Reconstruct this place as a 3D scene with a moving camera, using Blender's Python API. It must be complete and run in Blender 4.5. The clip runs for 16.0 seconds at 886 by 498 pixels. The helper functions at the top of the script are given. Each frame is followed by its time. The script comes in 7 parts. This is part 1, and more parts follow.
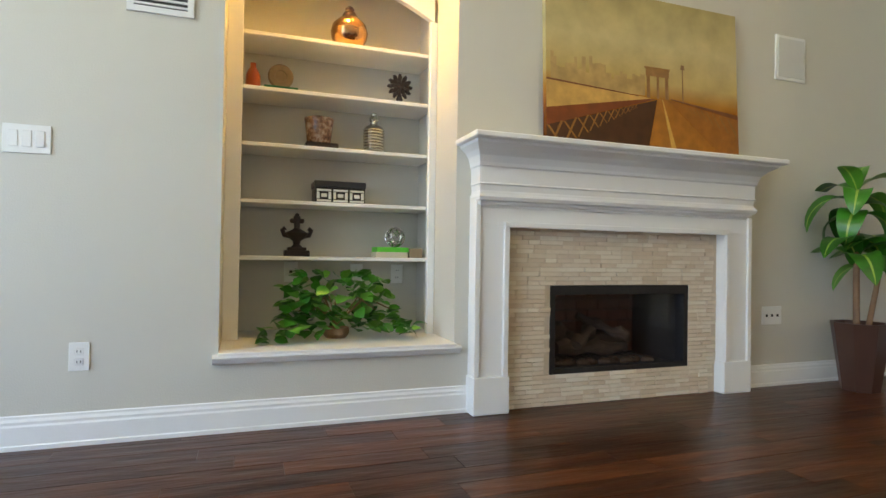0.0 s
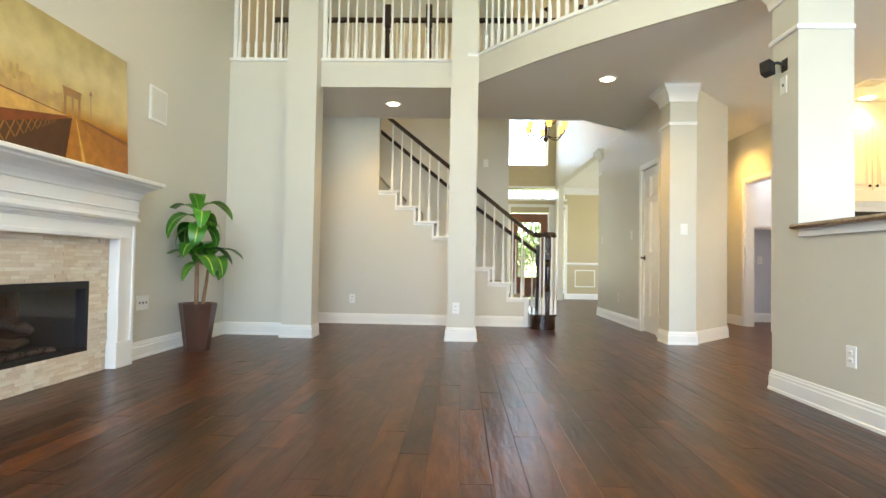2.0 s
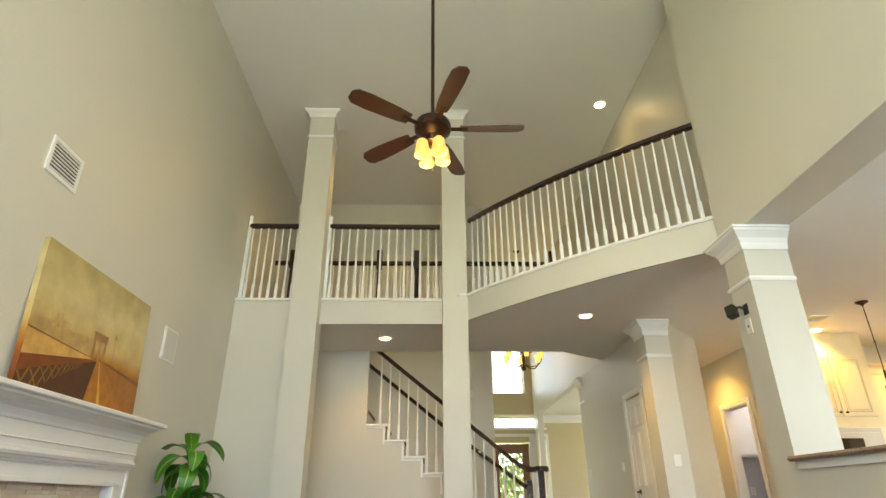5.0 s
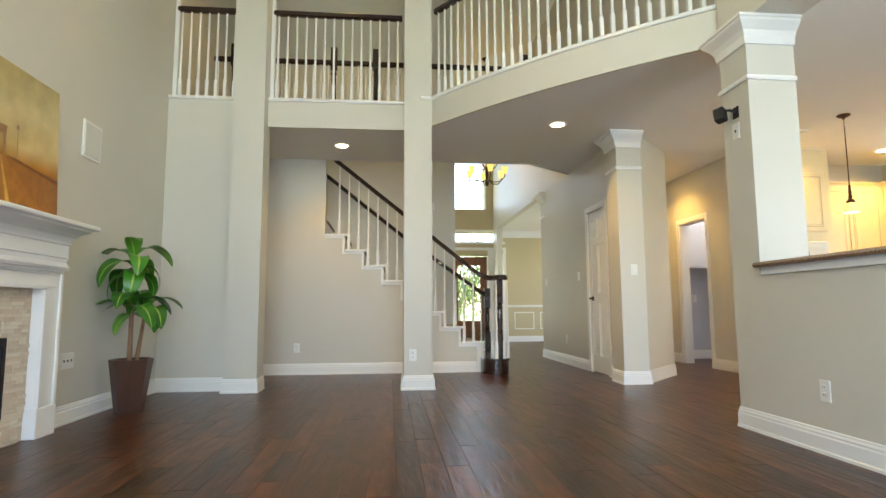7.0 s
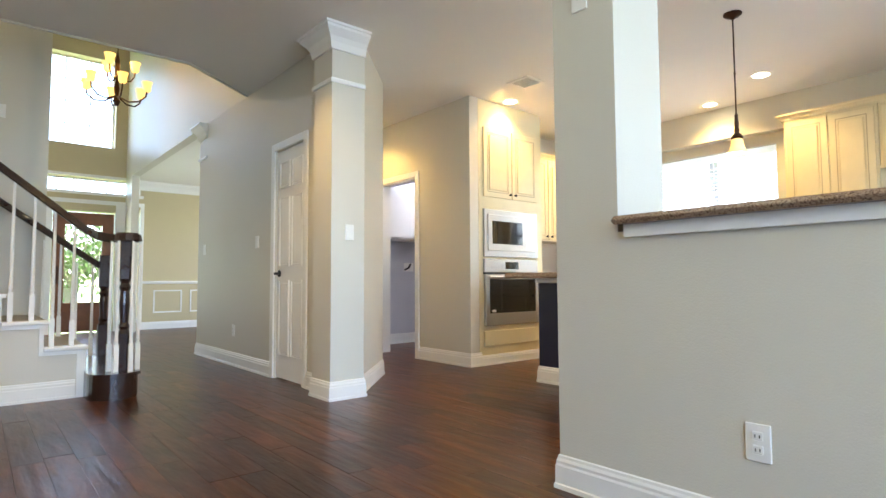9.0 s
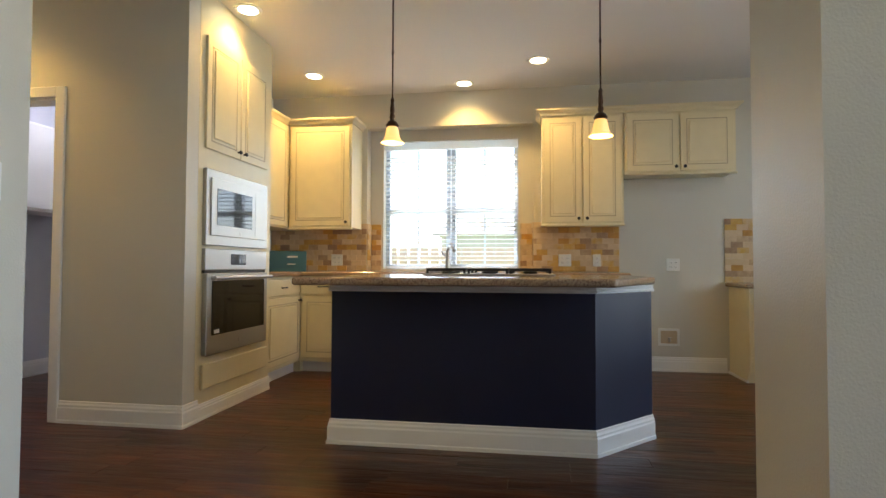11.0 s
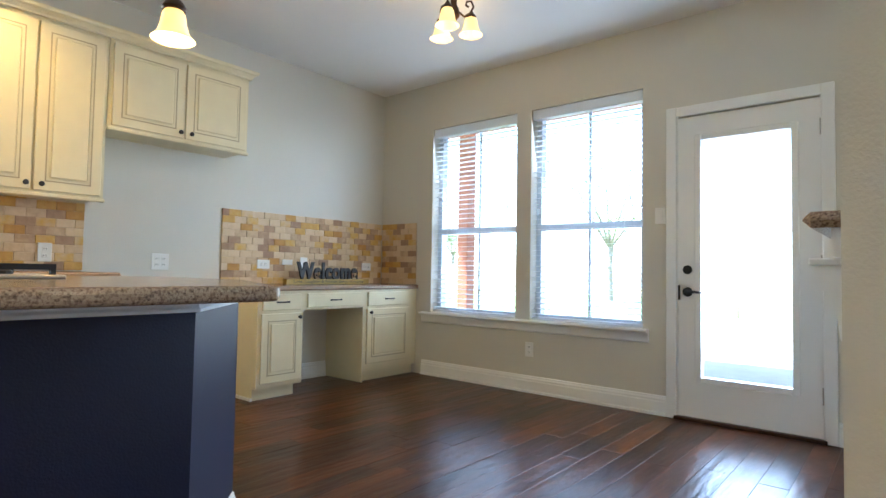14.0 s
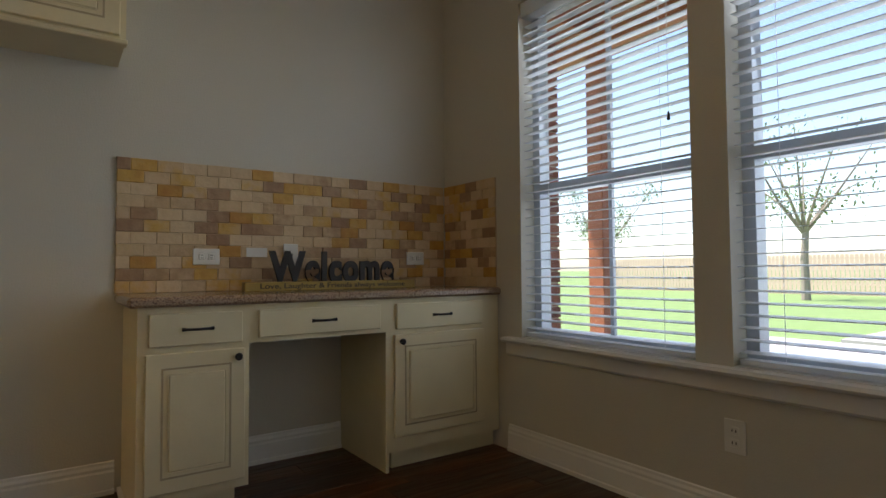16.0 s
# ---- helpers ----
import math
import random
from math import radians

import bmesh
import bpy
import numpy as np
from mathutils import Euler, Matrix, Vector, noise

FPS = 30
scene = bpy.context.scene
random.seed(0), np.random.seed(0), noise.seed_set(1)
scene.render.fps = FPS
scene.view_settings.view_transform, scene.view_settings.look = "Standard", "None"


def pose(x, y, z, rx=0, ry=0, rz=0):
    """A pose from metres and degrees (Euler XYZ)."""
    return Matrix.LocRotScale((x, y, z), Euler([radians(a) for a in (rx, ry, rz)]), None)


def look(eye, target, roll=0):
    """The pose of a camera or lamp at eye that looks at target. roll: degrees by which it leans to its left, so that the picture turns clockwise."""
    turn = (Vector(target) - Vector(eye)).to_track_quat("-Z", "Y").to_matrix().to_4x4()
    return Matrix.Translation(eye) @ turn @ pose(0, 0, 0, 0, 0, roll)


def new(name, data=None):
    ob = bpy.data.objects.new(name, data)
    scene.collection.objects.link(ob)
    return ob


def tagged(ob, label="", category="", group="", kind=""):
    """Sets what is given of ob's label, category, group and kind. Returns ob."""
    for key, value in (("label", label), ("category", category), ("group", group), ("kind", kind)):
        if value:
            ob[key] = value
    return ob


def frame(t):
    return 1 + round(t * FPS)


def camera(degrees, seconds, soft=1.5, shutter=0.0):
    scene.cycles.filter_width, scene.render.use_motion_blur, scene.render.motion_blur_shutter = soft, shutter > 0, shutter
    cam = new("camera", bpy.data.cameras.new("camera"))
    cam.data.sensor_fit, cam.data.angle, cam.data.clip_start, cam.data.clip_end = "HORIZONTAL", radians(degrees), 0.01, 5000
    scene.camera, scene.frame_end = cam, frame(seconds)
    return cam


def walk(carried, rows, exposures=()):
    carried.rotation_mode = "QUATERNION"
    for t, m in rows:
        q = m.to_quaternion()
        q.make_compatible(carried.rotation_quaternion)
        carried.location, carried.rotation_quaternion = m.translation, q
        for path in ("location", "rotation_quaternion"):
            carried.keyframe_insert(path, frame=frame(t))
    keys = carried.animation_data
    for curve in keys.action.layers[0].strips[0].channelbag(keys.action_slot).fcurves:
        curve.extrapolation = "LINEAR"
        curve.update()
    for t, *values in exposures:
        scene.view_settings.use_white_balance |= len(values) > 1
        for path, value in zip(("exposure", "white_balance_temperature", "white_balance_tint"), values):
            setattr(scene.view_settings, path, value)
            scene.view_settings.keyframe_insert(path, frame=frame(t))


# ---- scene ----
cam = camera(77.0, 16.0)
PATH = [
    (0, (0.846, 0.494, 0.803), (1.517, 2.377, 0.823), 0.9),
    (0.5, (0.465, 0.478, 0.803), (1.692, 2.057, 0.831), 1.1),
    (1, (0.100, 0.484, 0.803), (1.777, 1.573, 0.848), 1.4),
    (1.5, (-0.215, 0.505, 0.803), (1.708, 1.052, 0.844), 1.4),
    (2, (-0.447, 0.551, 0.803), (1.551, 0.617, 0.858), 1.0),
    (2.5, (-0.613, 0.625, 0.803), (1.386, 0.582, 0.845), 0.9),
    (3, (-0.689, 0.709, 0.812), (1.309, 0.682, 0.875), 0.5),
    (3.5, (-0.715, 0.780, 0.839), (1.271, 0.755, 1.066), 0.2),
    (4, (-0.724, 0.821, 0.849), (1.161, 0.775, 1.516), -0.3),
    (4.2, (-0.728, 0.830, 0.849), (1.085, 0.780, 1.693), -0.4),
    (6.3, (-0.719, 0.865, 0.803), (1.209, 0.801, 1.329), -0.1),
    (6.5, (-0.644, 0.860, 0.803), (1.312, 0.771, 1.208), -0.2),
    (7, (-0.285, 0.836, 0.803), (1.694, 0.646, 1.018), -0.3),
    (7.5, (0.206, 0.787, 0.803), (2.113, 0.206, 0.964), -0.1),
    (8, (0.769, 0.684, 0.819), (2.571, -0.171, 0.968), -0.1),
    (8.5, (1.342, 0.522, 0.833), (2.981, -0.616, 0.967), -0.3),
    (8.7, (1.570, 0.444, 0.836), (3.167, -0.752, 0.963), -0.3),
    (10.8, (3.783, -0.342, 0.966), (4.273, -2.280, 1.040), 0.0),
    (11, (3.952, -0.402, 0.968), (4.261, -2.377, 1.034), 0.2),
    (11.5, (4.317, -0.556, 0.967), (4.273, -2.555, 1.029), 0.6),
    (12, (4.609, -0.731, 0.963), (4.181, -2.684, 1.024), 0.8),
    (12.5, (4.781, -0.923, 0.964), (4.076, -2.794, 1.028), 0.9),
    (13, (4.824, -1.134, 0.965), (3.749, -2.819, 1.044), 1.0),
    (13.5, (4.685, -1.464, 0.960), (3.334, -2.937, 1.039), 0.8),
    (14, (4.388, -1.828, 0.958), (2.852, -3.106, 1.042), 1.0),
    (14.5, (3.913, -2.204, 0.947), (2.272, -3.345, 1.029), 0.9),
    (15, (3.374, -2.554, 0.936), (1.704, -3.651, 1.021), 0.8),
    (15.5, (2.872, -2.865, 0.932), (1.334, -4.141, 1.016), 0.5),
    (16, (2.381, -3.166, 0.926), (1.235, -4.803, 1.005), -0.4),
]
EXPOSURES = [(0.0, 2.6, 7000, 11), (1.2, 3.45, 6900, 10), (1.7, 3.4, 6900, 9), (2.5, 3.1, 7300, 9), (4.0, 2.9, 7800, 9), (7.0, 2.9, 6900, 10), (8.5, 3.2, 6100, 11), (11.0, 2.2, 6200, 11), (12.0, 1.95, 6000, 11), (12.5, 2.4, 5600, 9), (13.0, 2.8, 5500, 9), (13.5, 3.1, 5500, 8), (14.2, 2.95, 5400, 8), (14.5, 2.7, 5500, 8), (15.0, 2.3, 5800, 8), (15.5, 1.85, 6100, 9), (16.0, 1.3, 6500, 13)]
walk(cam, [(t, look(eye, target, roll)) for t, eye, target, roll in PATH], EXPOSURES)

# ---- world, sun, large lights ----
world = bpy.data.worlds.new("world")
scene.world = world
world.use_nodes = True
wn = world.node_tree
wn.nodes.clear()
w_out = wn.nodes.new("ShaderNodeOutputWorld")
w_bg = wn.nodes.new("ShaderNodeBackground")
w_sky = wn.nodes.new("ShaderNodeTexSky")
w_sky.sky_type = "NISHITA"
w_sky.sun_disc = False
w_sky.sun_elevation = radians(65)
w_sky.sun_rotation = radians(148)
w_bg.inputs["Strength"].default_value = 0.15
wn.links.new(w_sky.outputs[0], w_bg.inputs[0])
wn.links.new(w_bg.outputs[0], w_out.inputs[0])

sun = new("sun", bpy.data.lights.new("sun", "SUN"))
sun.data.energy, sun.data.angle, sun.data.color = 5.0, radians(0.5), (1.0, 0.95, 0.88)
sun.matrix_world = look((0, 0, 0), (-0.25, 0.40, -1.0))


def area(name, eye, target, w, h, watts, colour):
    lamp = new(name, bpy.data.lights.new(name, "AREA"))
    lamp.data.shape, lamp.data.size, lamp.data.size_y = "RECTANGLE", w, h
    lamp.data.energy, lamp.data.color = watts * 0.12, colour
    lamp.matrix_world = look(eye, target)
    return lamp


def bulb(name, at, watts, colour, radius=0.04):
    lamp = new(name, bpy.data.lights.new(name, "POINT"))
    lamp.data.energy, lamp.data.color, lamp.data.shadow_soft_size = watts * 0.12, colour, radius
    lamp.location = at
    return lamp


DAY = (0.93, 0.97, 1.0)
WARM = (1.0, 0.62, 0.19)
# sky light through the living room's rear windows, the nook windows, the sink window, the glazed door and the entry
area("sky_light_living_low", (-2.62, 0.7, 1.45), (0, 0.7, 1.2), 3.4, 2.1, 170, (0.43, 0.62, 1.0))
area("sky_light_living_high", (-2.62, 0.7, 3.9), (0.5, 0.7, 2.6), 3.4, 1.9, 110, (1.0, 0.98, 0.68))
area("sky_light_nook", (0.26, -4.25, 1.5), (2, -4.25, 1.1), 2.0, 1.7, 46, (0.80, 0.90, 1.0))
area("sky_light_door", (0.24, -2.62, 1.05), (2.0, -2.62, 0.7), 0.55, 1.6, 42, (0.70, 0.84, 1.0))
area("sky_light_sink", (4.77, -6.26, 1.65), (4.77, -4, 1.3), 1.4, 1.3, 26, DAY)
area("sky_light_entry", (13.25, -1.0, 3.9), (10, -1.0, 2.4), 1.1, 1.4, 3, DAY)
area("sky_light_entry_low", (13.2, -1.15, 1.3), (10, -1.15, 0.9), 1.3, 2.0, 7, DAY)
# added fill in an assumed, unseen opening, to brighten the dining room
area("dining_fill", (11.2, -5.02, 1.5), (11.2, -3, 1.2), 1.9, 1.6, 70, DAY)

# ---- materials ----


def material(name, colour, rough=0.5, metal=0.0, noise_scale=6.0, vary=0.05, bump=0.0, bump_scale=200.0, coat=0.0, spec=0.5):
    m = bpy.data.materials.new(name)
    m.use_nodes = True
    n, l = m.node_tree.nodes, m.node_tree.links
    b = n["Principled BSDF"]
    b.inputs["Roughness"].default_value, b.inputs["Metallic"].default_value = rough, metal
    b.inputs["Specular IOR Level"].default_value = spec
    b.inputs["Coat Weight"].default_value = coat
    co = n.new("ShaderNodeTexCoord")
    nz = n.new("ShaderNodeTexNoise")
    nz.inputs["Scale"].default_value, nz.inputs["Detail"].default_value = noise_scale, 5
    l.new(co.outputs["Object"], nz.inputs["Vector"])
    mix = n.new("ShaderNodeMix")
    mix.data_type = "RGBA"
    lo = [max(0.0, c * (1 - vary)) for c in colour]
    hi = [min(1.0, c * (1 + vary)) for c in colour]
    mix.inputs["A"].default_value, mix.inputs["B"].default_value = (*lo, 1), (*hi, 1)
    l.new(nz.outputs["Fac"], mix.inputs["Factor"])
    l.new(mix.outputs["Result"], b.inputs["Base Color"])
    if bump:
        fine = n.new("ShaderNodeTexNoise")
        fine.inputs["Scale"].default_value, fine.inputs["Detail"].default_value = bump_scale, 2
        l.new(co.outputs["Object"], fine.inputs["Vector"])
        bp = n.new("ShaderNodeBump")
        bp.inputs["Strength"].default_value, bp.inputs["Distance"].default_value = bump, 0.003
        l.new(fine.outputs["Fac"], bp.inputs["Height"])
        l.new(bp.outputs["Normal"], b.inputs["Normal"])
    return m


def glow(name, colour, strength, base=(0.9, 0.8, 0.6)):
    m = material(name, base, 0.4)
    b = m.node_tree.nodes["Principled BSDF"]
    b.inputs["Emission Color"].default_value, b.inputs["Emission Strength"].default_value = (*colour, 1), strength
    return m


def ramped(name, stops, rough, by_piece=True, grain=(1, 1, 1), scale=8.0, mixing=0.4, bump=0.2, bump_dist=0.002, coat=0.0):
    """Colours from a ramp, picked per piece and broken up by grain."""
    m = bpy.data.materials.new(name)
    m.use_nodes = True
    n, l = m.node_tree.nodes, m.node_tree.links
    b = n["Principled BSDF"]
    b.inputs["Roughness"].default_value = rough
    b.inputs["Coat Weight"].default_value = coat
    co, mp, nz = n.new("ShaderNodeTexCoord"), n.new("ShaderNodeMapping"), n.new("ShaderNodeTexNoise")
    mp.inputs["Scale"].default_value = grain
    nz.inputs["Scale"].default_value, nz.inputs["Detail"].default_value = scale, 6
    l.new(mp.outputs[0], nz.inputs["Vector"])
    ramp = n.new("ShaderNodeValToRGB")
    els = ramp.color_ramp.elements
    els[0].position, els[0].color = stops[0][0], (*stops[0][1], 1)
    els[1].position, els[1].color = stops[-1][0], (*stops[-1][1], 1)
    for p, c in stops[1:-1]:
        els.new(p).color = (*c, 1)
    if by_piece:
        ob_i, geo = n.new("ShaderNodeObjectInfo"), n.new("ShaderNodeNewGeometry")
        add, fr = n.new("ShaderNodeMath"), n.new("ShaderNodeMath")
        fr.operation = "FRACT"
        l.new(ob_i.outputs["Random"], add.inputs[0])
        l.new(geo.outputs["Random Per Island"], add.inputs[1])
        l.new(add.outputs[0], fr.inputs[0])
        shift = n.new("ShaderNodeVectorMath")
        comb = n.new("ShaderNodeCombineXYZ")
        big = n.new("ShaderNodeMath")
        big.operation, big.inputs[1].default_value = "MULTIPLY", 37.0
        l.new(fr.outputs[0], big.inputs[0])
        l.new(big.outputs[0], comb.inputs[0])
        l.new(big.outputs[0], comb.inputs[2])
        l.new(co.outputs["Object"], shift.inputs[0])
        l.new(comb.outputs[0], shift.inputs[1])
        l.new(shift.outputs[0], mp.inputs["Vector"])
        mx = n.new("ShaderNodeMix")
        mx.inputs["Factor"].default_value = mixing
        l.new(fr.outputs[0], mx.inputs["A"])
        l.new(nz.outputs["Fac"], mx.inputs["B"])
        l.new(mx.outputs["Result"], ramp.inputs["Fac"])
    else:
        l.new(co.outputs["Object"], mp.inputs["Vector"])
        l.new(nz.outputs["Fac"], ramp.inputs["Fac"])
    l.new(ramp.outputs["Color"], b.inputs["Base Color"])
    bp = n.new("ShaderNodeBump")
    bp.inputs["Strength"].default_value, bp.inputs["Distance"].default_value = bump, bump_dist
    l.new(nz.outputs["Fac"], bp.inputs["Height"])
    l.new(bp.outputs["Normal"], b.inputs["Normal"])
    return m


M_WALL = material("greige_wall_paint", (0.62, 0.597, 0.522), 0.42, vary=0.03, noise_scale=1.2, bump=0.35, bump_scale=160)
M_CEIL = material("flat_ceiling_paint", (0.84, 0.825, 0.78), 0.8, vary=0.03, noise_scale=1.5, bump=0.3, bump_scale=120)
M_TRIM = material("white_trim_paint", (0.82, 0.82, 0.80), 0.3, vary=0.025, noise_scale=4, bump=0.05, bump_scale=60)
M_CAB = material("glazed_cream_cabinet_paint", (0.75, 0.665, 0.435), 0.38, vary=0.06, noise_scale=9, bump=0.08, bump_scale=90)
M_GLAZE = material("brown_cabinet_glaze", (0.44, 0.36, 0.22), 0.5, vary=0.2, noise_scale=30)
M_NAVY = material("navy_island_paint", (0.006, 0.009, 0.036), 0.42, vary=0.15, noise_scale=3, bump=0.3, bump_scale=160)
M_FLOOR = ramped("hand_scraped_walnut_planks", [(0.28, (0.013, 0.0038, 0.0014)), (0.44, (0.044, 0.0120, 0.0036)), (0.56, (0.070, 0.0195, 0.0052)), (0.74, (0.135, 0.041, 0.0105))], 0.29, True, (0.8, 4, 1), 4.0, 0.75, 0.6, 0.010, 0.0)
M_FLOOR.node_tree.nodes["Principled BSDF"].inputs["Specular IOR Level"].default_value = 0.30
M_SUB = material("dark_floor_joint", (0.012, 0.007, 0.005), 0.8)
M_DARKWOOD = material("dark_stained_handrail_wood", (0.028, 0.013, 0.009), 0.25, vary=0.3, noise_scale=14, coat=0.3)
M_DOORWOOD = material("stained_entry_door_wood", (0.20, 0.075, 0.025), 0.35, vary=0.3, noise_scale=12)
M_GRANITE = ramped("speckled_brown_granite", [(0.3, (0.08, 0.05, 0.035)), (0.45, (0.27, 0.18, 0.115)), (0.6, (0.42, 0.31, 0.21)), (0.75, (0.16, 0.10, 0.065))], 0.16, False, (1, 1, 1), 150.0, 0.5, 0.02)
M_TRAV = ramped("split_travertine_tile", [(0.14, (0.33, 0.20, 0.115)), (0.26, (0.46, 0.31, 0.18)), (0.33, (0.60, 0.44, 0.26)), (0.48, (0.70, 0.55, 0.35)), (0.64, (0.62, 0.45, 0.25)), (0.72, (0.62, 0.38, 0.09)), (0.88, (0.46, 0.23, 0.05))], 0.6, True, (1, 1, 1), 22.0, 0.25, 0.7, 0.008)
M_LEDGE = ramped("honed_ledger_stone", [(0.2, (0.66, 0.53, 0.39)), (0.5, (0.73, 0.62, 0.48)), (0.8, (0.80, 0.72, 0.59))], 0.65, True, (1, 1, 1), 22.0, 0.35, 0.6, 0.005)
M_GROUT = material("pale_grout", (0.54, 0.43, 0.30), 0.85, vary=0.1, noise_scale=40)
M_STEEL = material("brushed_stainless_steel", (0.44, 0.425, 0.40), 0.42, 1.0, vary=0.06, noise_scale=3)
M_BLACKGL = material("black_oven_glass", (0.008, 0.008, 0.010), 0.06)
M_BLACK = material("matt_black_iron", (0.012, 0.012, 0.012), 0.55, vary=0.3, noise_scale=20)
M_SOOT = material("sooty_firebox_steel", (0.010, 0.009, 0.010), 0.6, vary=0.4, noise_scale=8)
M_BRONZE = material("oil_rubbed_bronze", (0.060, 0.032, 0.020), 0.35, 0.8, vary=0.3, noise_scale=25)
M_PLASTIC = material("white_switch_plastic", (0.80, 0.80, 0.77), 0.3, vary=0.02)
M_SLOT = material("dark_slot", (0.03, 0.03, 0.03), 0.7)
M_NICKEL = material("brushed_nickel", (0.45, 0.43, 0.40), 0.3, 1.0)
M_BLIND = material("white_faux_wood_slat", (0.84, 0.85, 0.86), 0.4, vary=0.02)
_b, _l = M_BLIND.node_tree.nodes, M_BLIND.node_tree.links
_tr, _ms = _b.new("ShaderNodeBsdfTranslucent"), _b.new("ShaderNodeMixShader")
_tr.inputs["Color"].default_value = (0.85, 0.88, 0.90, 1)
_ms.inputs[0].default_value = 0.42
_l.new(_b["Principled BSDF"].outputs[0], _ms.inputs[1])
_l.new(_tr.outputs[0], _ms.inputs[2])
_l.new(_ms.outputs[0], _b["Material Output"].inputs["Surface"])
M_VINYL = material("grey_blue_window_vinyl", (0.55, 0.60, 0.66), 0.4, vary=0.04)
M_SHADE = glow("lit_amber_glass_shade", (1.0, 0.50, 0.08), 0.24)
M_LAMP = glow("lit_recessed_lens", (1.0, 0.84, 0.52), 3.0)
M_CONC = material("sunlit_patio_concrete", (0.36, 0.345, 0.34), 0.8, vary=0.15, noise_scale=5, bump=0.2, bump_scale=60)
M_GRASS = ramped("mown_grass", [(0.3, (0.09, 0.15, 0.04)), (0.7, (0.18, 0.26, 0.09))], 0.9, False, (1, 1, 1), 30.0, 0.5, 0.6, 0.02)
M_CEDAR = material("red_cedar_timber", (0.30, 0.105, 0.045), 0.6, vary=0.25, noise_scale=14)
M_BRICK = ramped("red_facade_brick", [(0.2, (0.20, 0.07, 0.045)), (0.5, (0.30, 0.11, 0.07)), (0.8, (0.38, 0.17, 0.11))], 0.8, True, (1, 1, 1), 20.0, 0.3, 0.5)
M_FENCE = material("weathered_fence_wood", (0.52, 0.40, 0.31), 0.8, vary=0.25, noise_scale=9)
M_LEAF = ramped("glossy_green_leaf", [(0.2, (0.016, 0.11, 0.008)), (0.5, (0.045, 0.23, 0.016)), (0.85, (0.17, 0.38, 0.05))], 0.34, True, (1, 1, 1), 9.0, 0.4, 0.15)
M_FOLIAGE = ramped("pale_tree_leaf", [(0.3, (0.10, 0.15, 0.04)), (0.7, (0.19, 0.25, 0.09))], 0.5, True, (1, 1, 1), 9.0, 0.4, 0.15)
M_BARK = material("tree_bark", (0.26, 0.22, 0.18), 0.9, vary=0.3, noise_scale=25, bump=0.6, bump_scale=40)
M_CANE = material("plant_cane", (0.23, 0.13, 0.07), 0.7, vary=0.3, noise_scale=30, bump=0.4, bump_scale=60)
M_POT = material("dark_brown_planter", (0.075, 0.036, 0.026), 0.3, vary=0.2, noise_scale=7)
M_SOIL = material("potting_moss", (0.035, 0.028, 0.018), 0.95, vary=0.4, noise_scale=40, bump=0.8, bump_scale=60)
M_GLASS = bpy.data.materials.new("window_glass")
M_GLASS.use_nodes = True
_g = M_GLASS.node_tree
_g.nodes.clear()
_o, _mx, _t, _gl, _fr = (_g.nodes.new("ShaderNode" + k) for k in ("OutputMaterial", "MixShader", "BsdfTransparent", "BsdfGlossy", "LayerWeight"))
_gl.inputs["Roughness"].default_value = 0.02
_fr.inputs["Blend"].default_value = 0.2
_sc = _g.nodes.new("ShaderNodeMath")
_sc.operation, _sc.inputs[1].default_value = "MULTIPLY", 0.25
_g.links.new(_fr.outputs["Facing"], _sc.inputs[0])
_g.links.new(_sc.outputs[0], _mx.inputs[0])
_g.links.new(_t.outputs[0], _mx.inputs[1])
_g.links.new(_gl.outputs[0], _mx.inputs[2])
_g.links.new(_mx.outputs[0], _o.inputs[0])

# ---- building helpers ----


def mesh_of(name, bm):
    me = bpy.data.meshes.new(name)
    bmesh.ops.recalc_face_normals(bm, faces=bm.faces[:])
    bm.to_mesh(me)
    bm.free()
    return me


def part(name, bm, mat, parent=None, label="", smooth=False):
    ob = new(name, mesh_of(name, bm) if isinstance(bm, bmesh.types.BMesh) else bm)
    if not ob.data.materials:
        ob.data.materials.append(mat)
    if smooth:
        ob.data.shade_smooth()
        ob.data.set_sharp_from_angle(angle=radians(35))
    if parent is not None:
        ob.parent = parent
        ob.matrix_parent_inverse = parent.matrix_basis.inverted()
    if label:
        ob["label"] = label
    return ob


def thing(name, at, label, category, group="", kind=""):
    ob = new(name)
    ob.location = at
    ob.empty_display_size = 0.05
    return tagged(ob, label, category, group, kind)


def box(bm, x0, x1, y0, y1, z0, z1, bevel=0.0, seg=1, m=None):
    x0, x1, y0, y1, z0, z1 = min(x0, x1), max(x0, x1), min(y0, y1), max(y0, y1), min(z0, z1), max(z0, z1)
    mat4 = Matrix.LocRotScale(((x0 + x1) / 2, (y0 + y1) / 2, (z0 + z1) / 2), None, (x1 - x0, y1 - y0, z1 - z0))
    vs = bmesh.ops.create_cube(bm, size=1, matrix=mat4)["verts"]
    if bevel:
        es = list({e for v in vs for e in v.link_edges})
        vs = list({v for f in bmesh.ops.bevel(bm, geom=es, offset=bevel, segments=seg, affect="EDGES", profile=0.5)["faces"] for v in f.verts} | {v for v in vs if v.is_valid})
    if m is not None:
        bmesh.ops.transform(bm, matrix=m, verts=vs)
    return bm


def boxes(*rows, bevel=0.0):
    bm = bmesh.new()
    for r in rows:
        box(bm, *r, bevel=bevel)
    return bm


